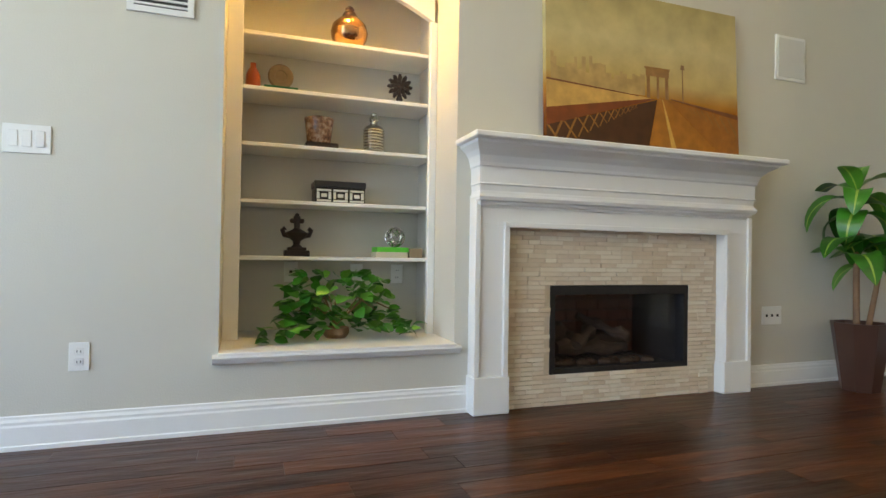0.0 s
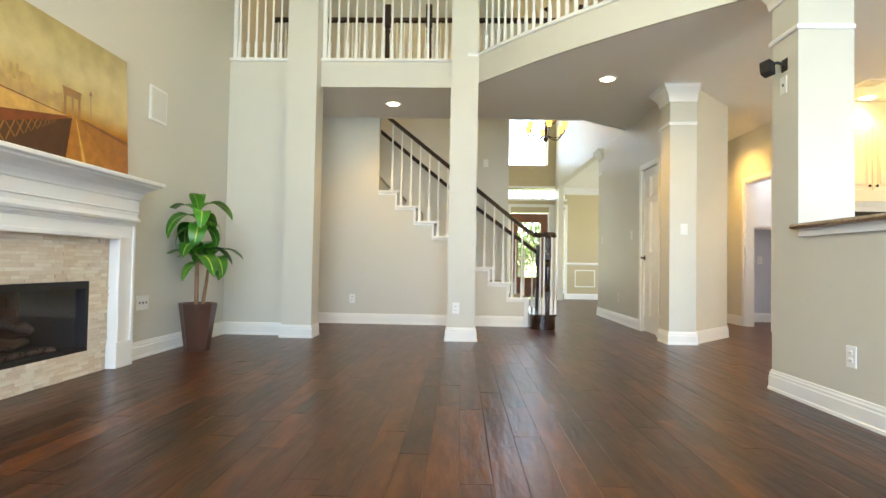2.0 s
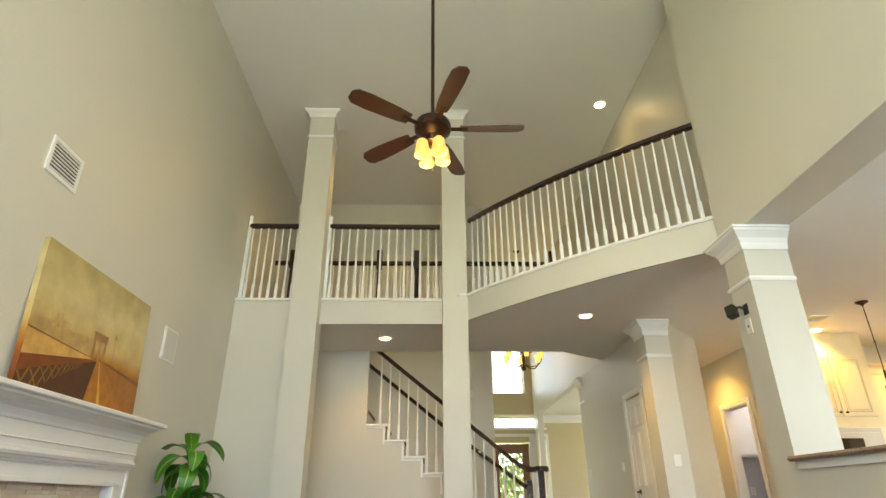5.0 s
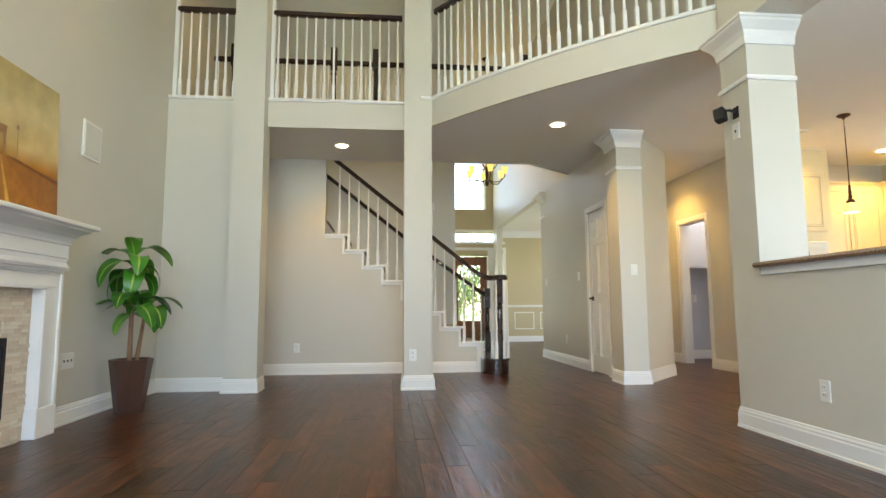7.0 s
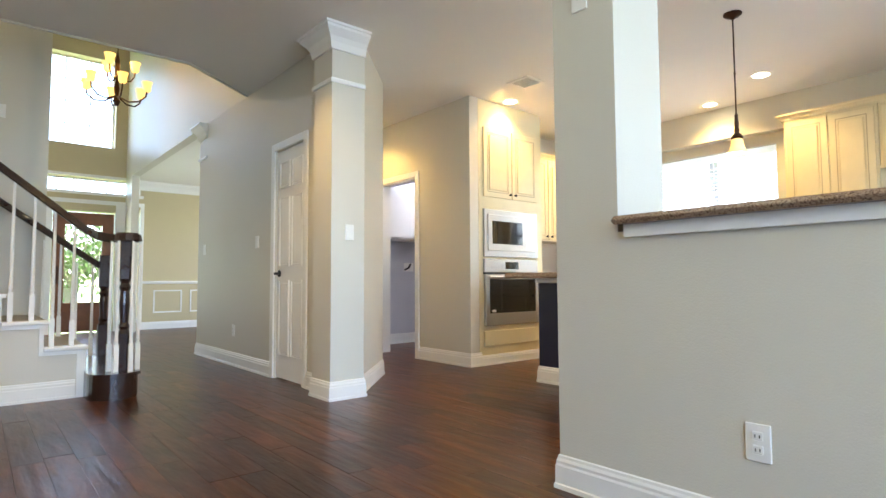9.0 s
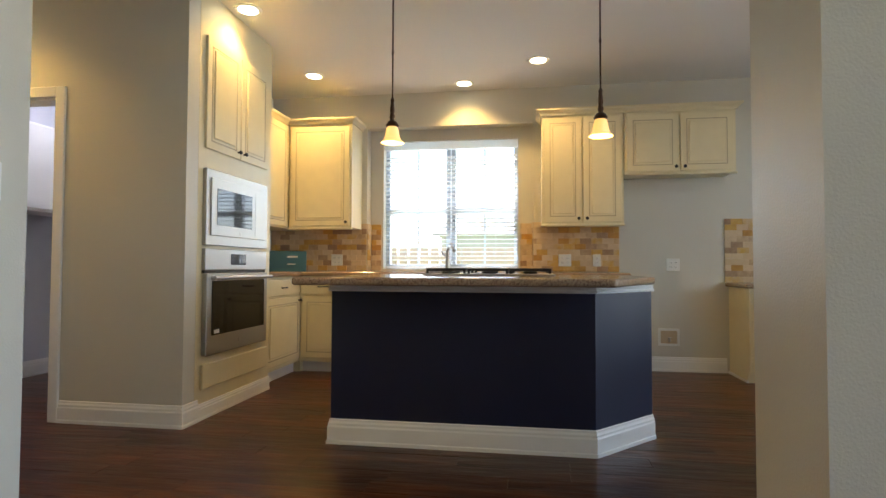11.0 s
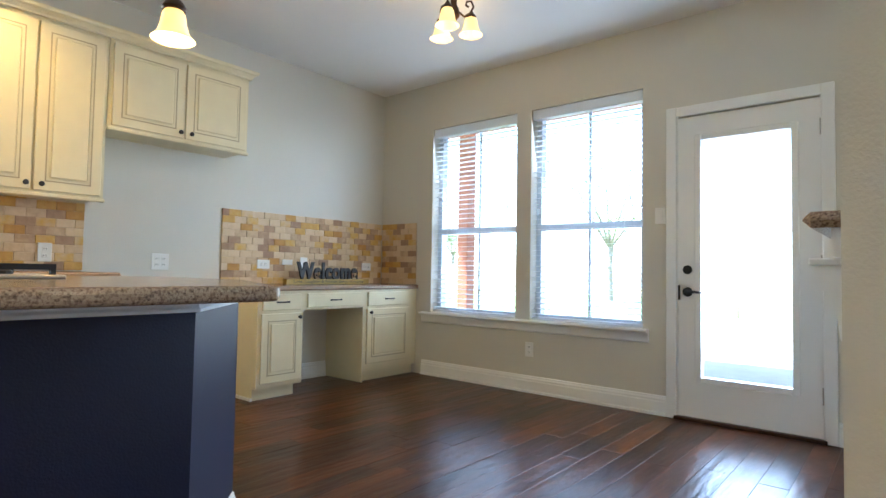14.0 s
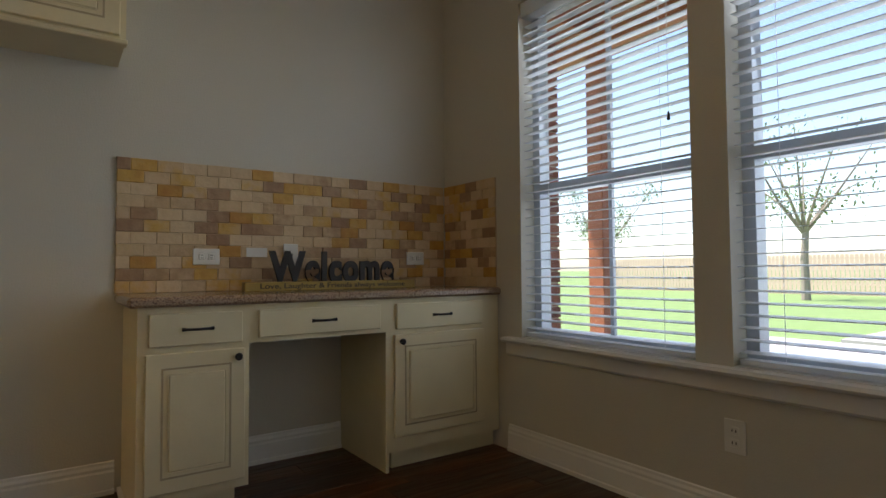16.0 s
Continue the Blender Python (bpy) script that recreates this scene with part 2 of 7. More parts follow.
def lathe(bm, prof, at=(0, 0, 0), seg=20, m=None):
    rings = []
    for r, z in prof:
        rings.append([bm.verts.new((at[0] + r * math.cos(2 * math.pi * k / seg), at[1] + r * math.sin(2 * math.pi * k / seg), at[2] + z)) for k in range(seg)])
    for a, b in zip(rings, rings[1:]):
        for k in range(seg):
            bm.faces.new((a[k], a[(k + 1) % seg], b[(k + 1) % seg], b[k]))
    for ring in (rings[0], rings[-1]):
        bm.faces.new(ring)
    if m is not None:
        bmesh.ops.transform(bm, matrix=m, verts=[v for r in rings for v in r])
    return bm


def tube(bm, pts, r, seg=10):
    """A round bar along points, r a radius or one per point."""
    pts = [Vector(p) for p in pts]
    rs = r if isinstance(r, (list, tuple)) else [r] * len(pts)
    rings, side = [], None
    for i, p in enumerate(pts):
        d = (pts[min(i + 1, len(pts) - 1)] - pts[max(i - 1, 0)]).normalized()
        if side is None:
            side = d.orthogonal().normalized()
        side = (side - d * side.dot(d)).normalized()
        up = d.cross(side)
        rings.append([bm.verts.new(p + rs[i] * (math.cos(2 * math.pi * k / seg) * side + math.sin(2 * math.pi * k / seg) * up)) for k in range(seg)])
    for a, b in zip(rings, rings[1:]):
        for k in range(seg):
            bm.faces.new((a[k], a[(k + 1) % seg], b[(k + 1) % seg], b[k]))
    bm.faces.new(rings[0])
    bm.faces.new(rings[-1])
    return bm


def sweep(bm, prof, pts, closed=False, z=0.0):
    """A moulding: prof of (out, up) swept along plan points, out to the left of the way, mitred."""
    pts = [Vector((p[0], p[1])) for p in pts]
    n, rows = len(pts), []
    for i, p in enumerate(pts):
        a = (p - pts[i - 1]).normalized() if i or closed else None
        b = (pts[(i + 1) % n] - p).normalized() if i < n - 1 or closed else None
        a, b = a or b, b or a
        na, nb = Vector((-a.y, a.x)), Vector((-b.y, b.x))
        mit = (na + nb).normalized()
        mit /= max(0.3, mit.dot(na))
        rows.append([bm.verts.new((p.x + mit.x * o, p.y + mit.y * o, z + u)) for o, u in prof])
    k = len(prof)
    for i in range(n if closed else n - 1):
        a, b = rows[i], rows[(i + 1) % n]
        for j in range(k):
            bm.faces.new((a[j], a[(j + 1) % k], b[(j + 1) % k], b[j]))
    if not closed:
        bm.faces.new(rows[0])
        bm.faces.new(rows[-1])
    return bm


def prism(bm, pts, z0, z1):
    """Plan polygon raised from z0 to z1."""
    lo = [bm.verts.new((x, y, z0)) for x, y in pts]
    hi = [bm.verts.new((x, y, z1)) for x, y in pts]
    for i in range(len(pts)):
        j = (i + 1) % len(pts)
        bm.faces.new((lo[i], lo[j], hi[j], hi[i]))
    bm.faces.new(lo)
    bm.faces.new(hi)
    return bm


def holed(bm, axis, at, thick, u0, u1, z0, z1, holes=()):
    """A wall across the axis with openings (u0, u1, z0, z1) cut right through."""
    us = sorted({u0, u1, *(h[0] for h in holes), *(h[1] for h in holes)})
    zs = sorted({z0, z1, *(h[2] for h in holes), *(h[3] for h in holes)})
    for ua, ub in zip(us, us[1:]):
        run = []
        for za, zb in zip(zs, zs[1:]):
            if any(h[0] < (ua + ub) / 2 < h[1] and h[2] < (za + zb) / 2 < h[3] for h in holes):
                continue
            if run and abs(run[-1][1] - za) < 1e-6:
                run[-1][1] = zb
            else:
                run.append([za, zb])
        for za, zb in run:
            if axis == "x":
                box(bm, at, at + thick, ua, ub, za, zb)
            else:
                box(bm, ua, ub, at, at + thick, za, zb)
    bmesh.ops.remove_doubles(bm, verts=bm.verts[:], dist=1e-5)
    return bm


def structure(name, bm, mat, label="", smooth=False):
    return tagged(part(name, bm, mat, None, label, smooth), kind="structure")


BASE = [(0, 0.0), (0.02, 0.0), (0.02, 0.0174), (0.015, 0.0218), (0.015, 0.0916), (0.011, 0.1002), (0.012, 0.1111), (0.007, 0.122), (0.006, 0.1319), (0, 0.1362)]
CROWN = [(0, -0.10), (0.012, -0.10), (0.016, -0.088), (0.020, -0.070), (0.034, -0.050), (0.056, -0.032), (0.068, -0.022), (0.072, -0.012), (0.080, -0.010), (0.080, 0), (0, 0)]

# ---- the large structure ----
C, TOP, LOFT = 2.75, 5.66, 3.02
structure("subfloor", boxes((-2.85, 13.6, -1.9, 3.3, -0.08, -0.014), (0.28, 13.6, -6.25, -1.9, -0.08, -0.014)), M_SUB, "dark subfloor under the wood planks")

bm = bmesh.new()
holed(bm, "y", 3.15, 0.12, -2.85, 8.15, 0, TOP, [(0.745, 1.86, 0.345, 2.42), (2.40, 3.33, 0.165, 0.645)])
wall_north = structure("wall_north", bm, M_WALL, "greige painted wall with shelf niche and fireplace opening")
structure("wall_north_backing", boxes((-2.85, 0.6, 3.27, 3.33, 0, TOP), (1.96, 2.2, 3.27, 3.33, 0, TOP), (3.4, 8.15, 3.27, 3.33, 0, TOP), (0.6, 3.4, 3.27, 3.33, 2.5, TOP)), M_WALL)
bm = holed(bmesh.new(), "x", -2.85, 0.15, -1.9, 3.15, 0, TOP, [(-1.0, 2.4, 0.4, 2.5), (-1.0, 2.4, 2.95, 4.85)])
structure("wall_west_living", bm, M_WALL, "greige living room wall with tall windows")
bm = holed(bmesh.new(), "y", -1.9, 0.345, -2.7, 3.40, 0, TOP, [(0.43, 3.105, 1.035, C)])
wall_bar = structure("wall_bar", bm, M_WALL, "greige half wall with corner post and wall above")
bm = holed(bmesh.new(), "x", 0.28, 0.15, -6.05, -1.9, 0, LOFT, [(-5.26, -4.33, 0.585, 2.31), (-4.19, -3.27, 0.585, 2.31), (-3.035, -2.205, 0.0, 2.055)])
wall_nook = structure("wall_nook_west", bm, M_WALL, "greige nook wall with two windows and glazed door")
bm = holed(bmesh.new(), "y", -6.06, 0.13, 0.43, 6.78, 0, LOFT, [(3.92, 5.61, 0.915, 2.40)])
holed(bm, "y", -6.22, 0.16, 0.28, 6.78, 0, LOFT, [(4.07, 5.47, 0.95, 2.28)])
wall_south = structure("wall_south_kitchen", bm, M_WALL, "greige kitchen wall with recessed sink window")
structure("wall_east_kitchen", boxes((6.65, 6.78, -5.93, -3.6, 0, C)), M_WALL)
bm = holed(bmesh.new(), "y", -3.6, 0.12, 6.01, 8.4, 0, C, [(6.91, 7.60, 0, 2.035)])
structure("wall_laundry_door", bm, M_WALL, "greige wall beside the wall ovens")
structure("wall_laundry", boxes((8.3, 8.4, -5.5, -3.6, 0, C), (6.78, 8.3, -5.6, -5.5, 0, C)), material("cool_grey_laundry_paint", (0.56, 0.57, 0.62), 0.5, vary=0.03, bump=0.2, bump_scale=160))
bm = prism(bmesh.new(), [(5.57, -1.93), (6.28, -2.61), (8.3, -2.61), (8.3, -2.51), (6.33, -2.51), (5.80, -2.0), (5.80, -1.65), (5.52, -1.65), (5.52, -1.93)], 0, C)
structure("wall_pantry_corner", bm, M_WALL, "greige wall corner with boxed pilaster")
structure("wall_hall_end", boxes((8.3, 8.4, -3.48, -2.51, 0, C)), M_WALL)
bm = holed(bmesh.new(), "y", -1.87, 0.12, 5.80, 9.0, 0, C, [(6.155, 6.735, 0, 2.04)])
structure("wall_hall", bm, M_WALL, "greige hall wall with white pantry door")
structure("wall_foyer_upper", boxes((3.40, 7.45, -1.87, -1.75, LOFT, TOP), (7.45, 13.4, -1.87, -1.75, C + 0.002, TOP), (12.9, 13.4, -1.87, -1.75, 0, C + 0.002)), M_WALL)
structure("wall_foyer_north", boxes((8.12, 13.4, -0.16, 0.0, 0, TOP), (8.0, 8.12, 0.0, 3.15, 0, TOP)), M_WALL)
bm = holed(bmesh.new(), "x", 13.4, 0.30, -5.0, 0.0, 0, TOP, [(-1.60, -0.66, 0, 2.13), (-2.0, -1.80, 0.24, 2.2), (-0.50, -0.30, 0.24, 2.2), (-1.99, -0.46, 2.47, 2.73), (-1.56, -0.42, 3.3, 4.9)])
# tan paint with the chandelier's amber light mixed into its colour
structure("wall_front", bm, material("tan_foyer_paint_lamp_tinted", (0.53, 0.455, 0.285), 0.45, vary=0.03, bump=0.3, bump_scale=160), "tan entry wall with door, transom and high window")
structure("wall_dining_west", boxes((9.0, 9.12, -5.0, -1.87, 0, C)), M_WALL)
# the opening is assumed and out of view, cut for the dining fill lamp
structure("wall_dining_south", holed(bmesh.new(), "y", -5.12, 0.12, 9.0, 13.4, 0, C, [(10.2, 12.2, 0.6, 2.3)]), M_WALL)
structure("wall_bay_panel", boxes((5.597, 5.70, 2.45, 3.15, 0, LOFT - 0.001)), M_WALL, "greige recessed wall panel beside the column")

# loft edge: straight between the columns, then a shallow sweep down to the post
A, B = Vector((5.46, 0.38)), Vector((3.44, -1.64))
chord = B - A
out_n = Vector((chord.y, -chord.x)).normalized()
if out_n.x > 0:
    out_n = -out_n
ARC = [A + chord * (k / 16) + out_n * 0.34 * (1 - (2 * k / 16 - 1) ** 2) * 0.32 for k in range(17)]
EDGE = [(5.63, 3.15), (5.63, 0.56), (5.46, 0.48), (5.46, 0.38)] + [tuple(p) for p in ARC[1:]]
bm = prism(bmesh.new(), EDGE + [(3.40, -1.75), (3.40, -1.9), (0.43, -1.9), (0.43, -5.93), (6.65, -5.93), (6.65, -3.6), (8.3, -3.6), (8.3, -1.87), (7.45, -1.87), (7.45, -1.75), (6.92, -1.05), (6.92, 3.15)], C, LOFT - 0.01)
structure("ceiling", bm, M_CEIL, "flat off-white ceiling under the loft and over the kitchen")
structure("ceiling_high", boxes((-2.85, 13.7, -1.9, 3.2, TOP, TOP + 0.1)), M_CEIL, "high off-white living room ceiling")
structure("ceiling_rear", boxes((6.78, 8.4, -5.6, -3.6, C + 0.002, C + 0.1), (9.0, 13.4, -5.1, -1.87, C + 0.002, C + 0.1)), M_CEIL)
structure("loft_floor", prism(bmesh.new(), EDGE + [(3.44, -1.75), (6.92, -1.75), (6.92, 3.15)], LOFT - 0.008, LOFT), M_CANE, "loft walkway floor")
fascia = structure("loft_fascia", sweep(bmesh.new(), [(0, C - 0.012), (0.03, C - 0.012), (0.03, LOFT), (0, LOFT)], EDGE[::-1]), M_WALL, "curved greige loft fascia")
structure("loft_ledge", sweep(bmesh.new(), [(-0.12, LOFT), (0.05, LOFT), (0.055, LOFT + 0.012), (0.045, LOFT + 0.035), (-0.12, LOFT + 0.035)], EDGE[::-1]), M_TRIM, "white rail ledge along the loft")
east_edge = [(7.45, -1.75), (6.92, -1.05), (6.92, 1.62)]
structure("stairwell_fascia", sweep(bmesh.new(), [(0, C - 0.012), (0.02, C - 0.012), (0.02, LOFT + 0.03), (0, LOFT + 0.03)], east_edge[::-1]), M_WALL)

# columns up through the loft
def column(y0, y1, nm):
    ob = structure(nm, boxes((5.42, 5.71, y0, y1, 0, TOP)), M_WALL, "square greige two-storey column")
    loop = [(5.42, y0), (5.42, y1), (5.71, y1), (5.71, y0)]
    for z, prof in ((TOP, CROWN), (TOP - 0.42, [(0, 0), (0.015, 0), (0.018, 0.02), (0.012, 0.035), (0, 0.04)])):
        part("capital", sweep(bmesh.new(), prof, loop, True, z), M_TRIM, ob)
    return ob, loop


col_a, loop_a = column(2.13, 2.45, "column_1")
col_b, loop_b = column(0.40, 0.69, "column_2")
part("column_base", sweep(bmesh.new(), [(o * 1.5, u * 1.05) for o, u in BASE], loop_b, True), M_TRIM, col_b)

# capitals of the bar post and the pantry pilaster
BAND = [(0, 0), (0.014, 0), (0.018, 0.018), (0.012, 0.032), (0, 0.038)]
BIGCROWN = [(o * 1.25, u * 1.7) for o, u in CROWN]
post_way = [(3.105, -1.9), (3.105, -1.555), (3.40, -1.555), (3.40, -1.9)]
pil_way = [(5.52, -1.93), (5.52, -1.65), (5.80, -1.65), (5.80, -1.75)]
for way, z0 in ((post_way, C), (pil_way, C)):
    structure("trim_capital", sweep(bmesh.new(), BIGCROWN, way, False, z0), M_TRIM, "white crown capital")
    structure("trim_band", sweep(bmesh.new(), BAND, way, False, z0 - 0.42), M_TRIM, "white astragal band")

# baseboards
RUNS = [
    [(5.71, 2.13), (5.42, 2.13), (5.42, 2.45), (5.597, 2.45), (5.597, 3.15), (3.76, 3.15)],
    [(1.93, 3.15), (-2.70, 3.15), (-2.70, -1.555), (3.40, -1.555), (3.40, -1.9), (0.43, -1.9), (0.43, -2.135)],
    [(6.92, -0.28), (6.92, 3.15), (5.71, 3.15)],
    [(8.3, -2.61), (6.28, -2.61), (5.57, -1.93), (5.52, -1.93), (5.52, -1.65), (5.80, -1.65), (5.80, -1.75), (6.085, -1.75)],
    [(6.805, -1.75), (9.0, -1.75), (9.0, -1.87)],
    [(6.01, -3.63), (6.01, -3.48), (6.845, -3.48)],
    [(7.665, -3.48), (8.3, -3.48), (8.3, -2.63)],
    [(0.43, -3.105), (0.43, -5.36)],
    [(2.155, -5.93), (3.10, -5.93)],
    [(13.4, -5.0), (13.4, -2.06)],
    [(8.3, -5.5), (8.3, -3.6)],
]
for r in RUNS:
    structure("baseboard", sweep(bmesh.new(), BASE, r), M_TRIM, "tall white moulded baseboard")

# mantle-side niche box and firebox shell
structure("niche_box", boxes((0.69, 0.745, 3.27, 3.88, 0.29, 2.47), (1.86, 1.915, 3.27, 3.88, 0.29, 2.47), (0.745, 1.86, 3.82, 3.88, 0.29, 2.47), (0.745, 1.86, 3.27, 3.82, 0.29, 0.345), (0.745, 1.86, 3.27, 3.82, 2.42, 2.47)), M_WALL, "greige niche interior")

# rear living windows
def picture_window(x, y0, y1, z0, z1, nm, cells):
    w = thing(nm, (x, (y0 + y1) / 2, z0), "white framed fixed window", "window", kind="structure")
    bm = boxes((x - 0.03, x + 0.03, y0, y1, z0, z0 + 0.05), (x - 0.03, x + 0.03, y0, y1, z1 - 0.05, z1), (x - 0.03, x + 0.03, y0, y0 + 0.05, z0 + 0.05, z1 - 0.05), (x - 0.03, x + 0.03, y1 - 0.05, y1, z0 + 0.05, z1 - 0.05))
    for k in range(1, cells):
        yy = y0 + (y1 - y0) * k / cells
        box(bm, x - 0.025, x + 0.025, yy - 0.025, yy + 0.025, z0 + 0.05, z1 - 0.05)
    part("window_frame", bm, M_TRIM, w)
    g = part("pane", boxes((x - 0.004, x + 0.004, y0 + 0.04, y1 - 0.04, z0 + 0.04, z1 - 0.04)), M_GLASS, w)
    g.visible_shadow = False


picture_window(-2.78, -1.0, 2.4, 0.4, 2.5, "window_4", 4)
picture_window(-2.78, -1.0, 2.4, 2.95, 4.85, "window_5", 4)

# ---- living room: fireplace wall ----


def plate(kind, x, y, z, face, gang=1, label=""):
    """A wall plate: kind outlet, switch or blank; face is the compass side that it looks to."""
    w, h = 0.046 * gang + 0.028, 0.116
    turn = {"n": 180, "s": 0, "w": -90, "e": 90}[face]
    names = {"outlet": "wall_outlet", "switch": "light_switch", "blank": "wall_plate"}
    ob = thing(names[kind], (x, y, z), label or {"outlet": "white duplex outlet plate on the wall", "switch": "white rocker switch plate on the wall", "blank": "small white cable plate on the wall"}[kind], "outlet" if kind == "outlet" else "switch")
    ob.matrix_basis = pose(x, y, z, 0, 0, turn)
    def p(nm, bm, mat):
        o = new(nm, mesh_of(nm, bm))
        o.data.materials.append(mat)
        o.parent = ob
    p("cover_plate", boxes((-w / 2, w / 2, -0.007, 0.001, -h / 2, h / 2), bevel=0.002), M_PLASTIC)
    for g in range(gang):
        cx = (g - (gang - 1) / 2) * 0.046
        if kind == "outlet":
            for dz in (-0.021, 0.021):
                p("receptacle", boxes((cx - 0.016, cx + 0.016, -0.010, -0.006, dz - 0.014, dz + 0.014), bevel=0.003), M_PLASTIC)
                p("slot", boxes((cx - 0.008, cx - 0.005, -0.0108, -0.009, dz - 0.005, dz + 0.005), (cx + 0.005, cx + 0.008, -0.0108, -0.009, dz - 0.005, dz + 0.005)), M_SLOT)
        elif kind == "switch":
            p("rocker", boxes((cx - 0.016, cx + 0.016, -0.011, -0.006, -0.033, 0.033), bevel=0.002), M_PLASTIC)
        else:
            p("jack", boxes((cx - 0.008, cx + 0.008, -0.009, -0.006, -0.008, 0.008)), M_SLOT)
    return ob


YN = 3.15
mantel = thing("fireplace_mantel", (2.84, YN, 0), "white painted wood fireplace mantel with deep crown shelf", "mantel")
for x0, x1 in ((1.935, 2.12), (3.55, 3.745)):
    part("leg", boxes((x0, x1, YN - 0.085, YN, 0.19, 0.96), bevel=0.002), M_TRIM, mantel)
    part("plinth", boxes((x0 - 0.008, x1 + 0.008, YN - 0.10, YN, 0, 0.19), bevel=0.004), M_TRIM, mantel)
    ox = x0 - 0.006 if x0 < 2.5 else x1 - 0.024
    part("outer_bead", boxes((ox, ox + 0.03, YN - 0.098, YN - 0.084, 0.19, 1.055), bevel=0.003), M_TRIM, mantel)
    ix = x1 - 0.032 if x0 < 2.5 else x0
    part("inner_bead", boxes((ix, ix + 0.032, YN - 0.10, YN - 0.084, 0.19, 0.962), bevel=0.004), M_TRIM, mantel)
part("frieze", boxes((1.935, 3.745, YN - 0.085, YN, 0.96, 1.09), bevel=0.002), M_TRIM, mantel)
part("frieze_bead", boxes((2.088, 3.582, YN - 0.10, YN - 0.084, 0.945, 0.975), bevel=0.004), M_TRIM, mantel)
part("upper_bead", boxes((1.96, 3.72, YN - 0.094, YN - 0.084, 1.045, 1.06), bevel=0.003), M_TRIM, mantel)
CROWN_M = [(0, 1.06), (0.105, 1.06), (0.108, 1.0735), (0.125, 1.0798), (0.132, 1.0959), (0.118, 1.1121), (0.112, 1.1274), (0.116, 1.1543), (0.126, 1.1606), (0.12, 1.1678), (0.12, 1.2441), (0.13, 1.2504), (0.134, 1.2665), (0.15, 1.298), (0.18, 1.3222), (0.215, 1.3384), (0.232, 1.3456), (0.236, 1.3581), (0.252, 1.3599), (0, 1.3599)]
part("crown", sweep(bmesh.new(), CROWN_M, [(3.735, YN - 0.002), (1.95, YN - 0.002)]), M_TRIM, mantel)
# crown returns at both ends
for sx, x0 in ((-1, 1.95), (1, 3.735)):
    bm = bmesh.new()
    front = [bm.verts.new((x0, YN - o, u)) for o, u in CROWN_M]
    tip = [bm.verts.new((x0 + sx * 0.55 * max(0.0, o - 0.10), YN - o, u)) for o, u in CROWN_M]
    back = [bm.verts.new((x0 + sx * 0.55 * max(0.0, o - 0.10), YN - 0.001, u)) for o, u in CROWN_M]
    n = len(CROWN_M)
    for i in range(1, n - 2):
        bm.faces.new((front[i], front[i + 1], tip[i + 1], tip[i]))
        bm.faces.new((tip[i], tip[i + 1], back[i + 1], back[i]))
    bm.faces.new([front[n - 2], tip[n - 2], back[n - 2], bm.verts.new((x0, YN - 0.001, 1.36))])
    bmesh.ops.remove_doubles(bm, verts=bm.verts[:], dist=1e-4)
    part("crown_return", bm, M_TRIM, mantel)
part("shelf", boxes((1.85, 3.84, YN - 0.275, YN, 1.36, 1.39), bevel=0.006), M_TRIM, mantel)

# stacked stone surround, course by course
surround = structure("fireplace_surround", boxes((2.12, 2.40, YN - 0.022, YN, 0, 0.96), (3.33, 3.55, YN - 0.022, YN, 0, 0.96), (2.40, 3.33, YN - 0.022, YN, 0, 0.165), (2.40, 3.33, YN - 0.022, YN, 0.645, 0.96)), material("cream_stone_mortar", (0.62, 0.52, 0.40), 0.85, vary=0.1, noise_scale=40), "cream split-face ledger stone fireplace surround")
STONES = []
for w in (0.07, 0.105, 0.14):
    for d in (0.010, 0.015):
        STONES.append((w, mesh_of("stone", boxes((0, w - 0.002, -0.022 - d, -0.020, 0.001, 0.0225), bevel=0.0015))))
rs = random.Random(4)
for row in range(40):
    z = row * 0.024
    for x0, x1 in ((2.12, 2.40), (3.33, 3.55)) if 0.145 < z < 0.645 else ((2.12, 3.55),):
        x = x0
        while x < x1 - 0.02:
            fits = [s for s in STONES if x + s[0] <= x1 + 0.001]
            if not fits:
                break
            w, me = rs.choice(fits)
            st = part("stone", me, M_LEDGE, surround)
            st.location = (x, YN, z)
            x += w

firebox = thing("gas_fireplace", (2.865, YN, 0.165), "black steel gas fireplace insert with ceramic logs", "fireplace")
x0, x1, z0, z1 = 2.40, 3.33, 0.165, 0.645
part("frame", boxes((x0, x0 + 0.03, YN - 0.03, YN + 0.02, z0, z1), (x1 - 0.03, x1, YN - 0.03, YN + 0.02, z0, z1), (x0 + 0.03, x1 - 0.03, YN - 0.03, YN + 0.02, z1 - 0.05, z1), (x0 + 0.03, x1 - 0.03, YN - 0.03, YN + 0.02, z0, z0 + 0.03)), M_SOOT, firebox)
part("chamber", boxes((x0 + 0.004, x0 + 0.02, YN + 0.02, YN + 0.45, z0, z1), (x1 - 0.02, x1 - 0.004, YN + 0.02, YN + 0.45, z0, z1), (x0, x1, YN + 0.45, YN + 0.47, z0, z1), (x0, x1, YN + 0.02, YN + 0.45, z1 - 0.012, z1), (x0, x1, YN + 0.02, YN + 0.45, z0, z0 + 0.012)), M_SOOT, firebox)
M_RFBRICK = material("smoked_firebrick", (0.10, 0.035, 0.022), 0.9, vary=0.4, noise_scale=20, bump=0.4)
bm = bmesh.new()
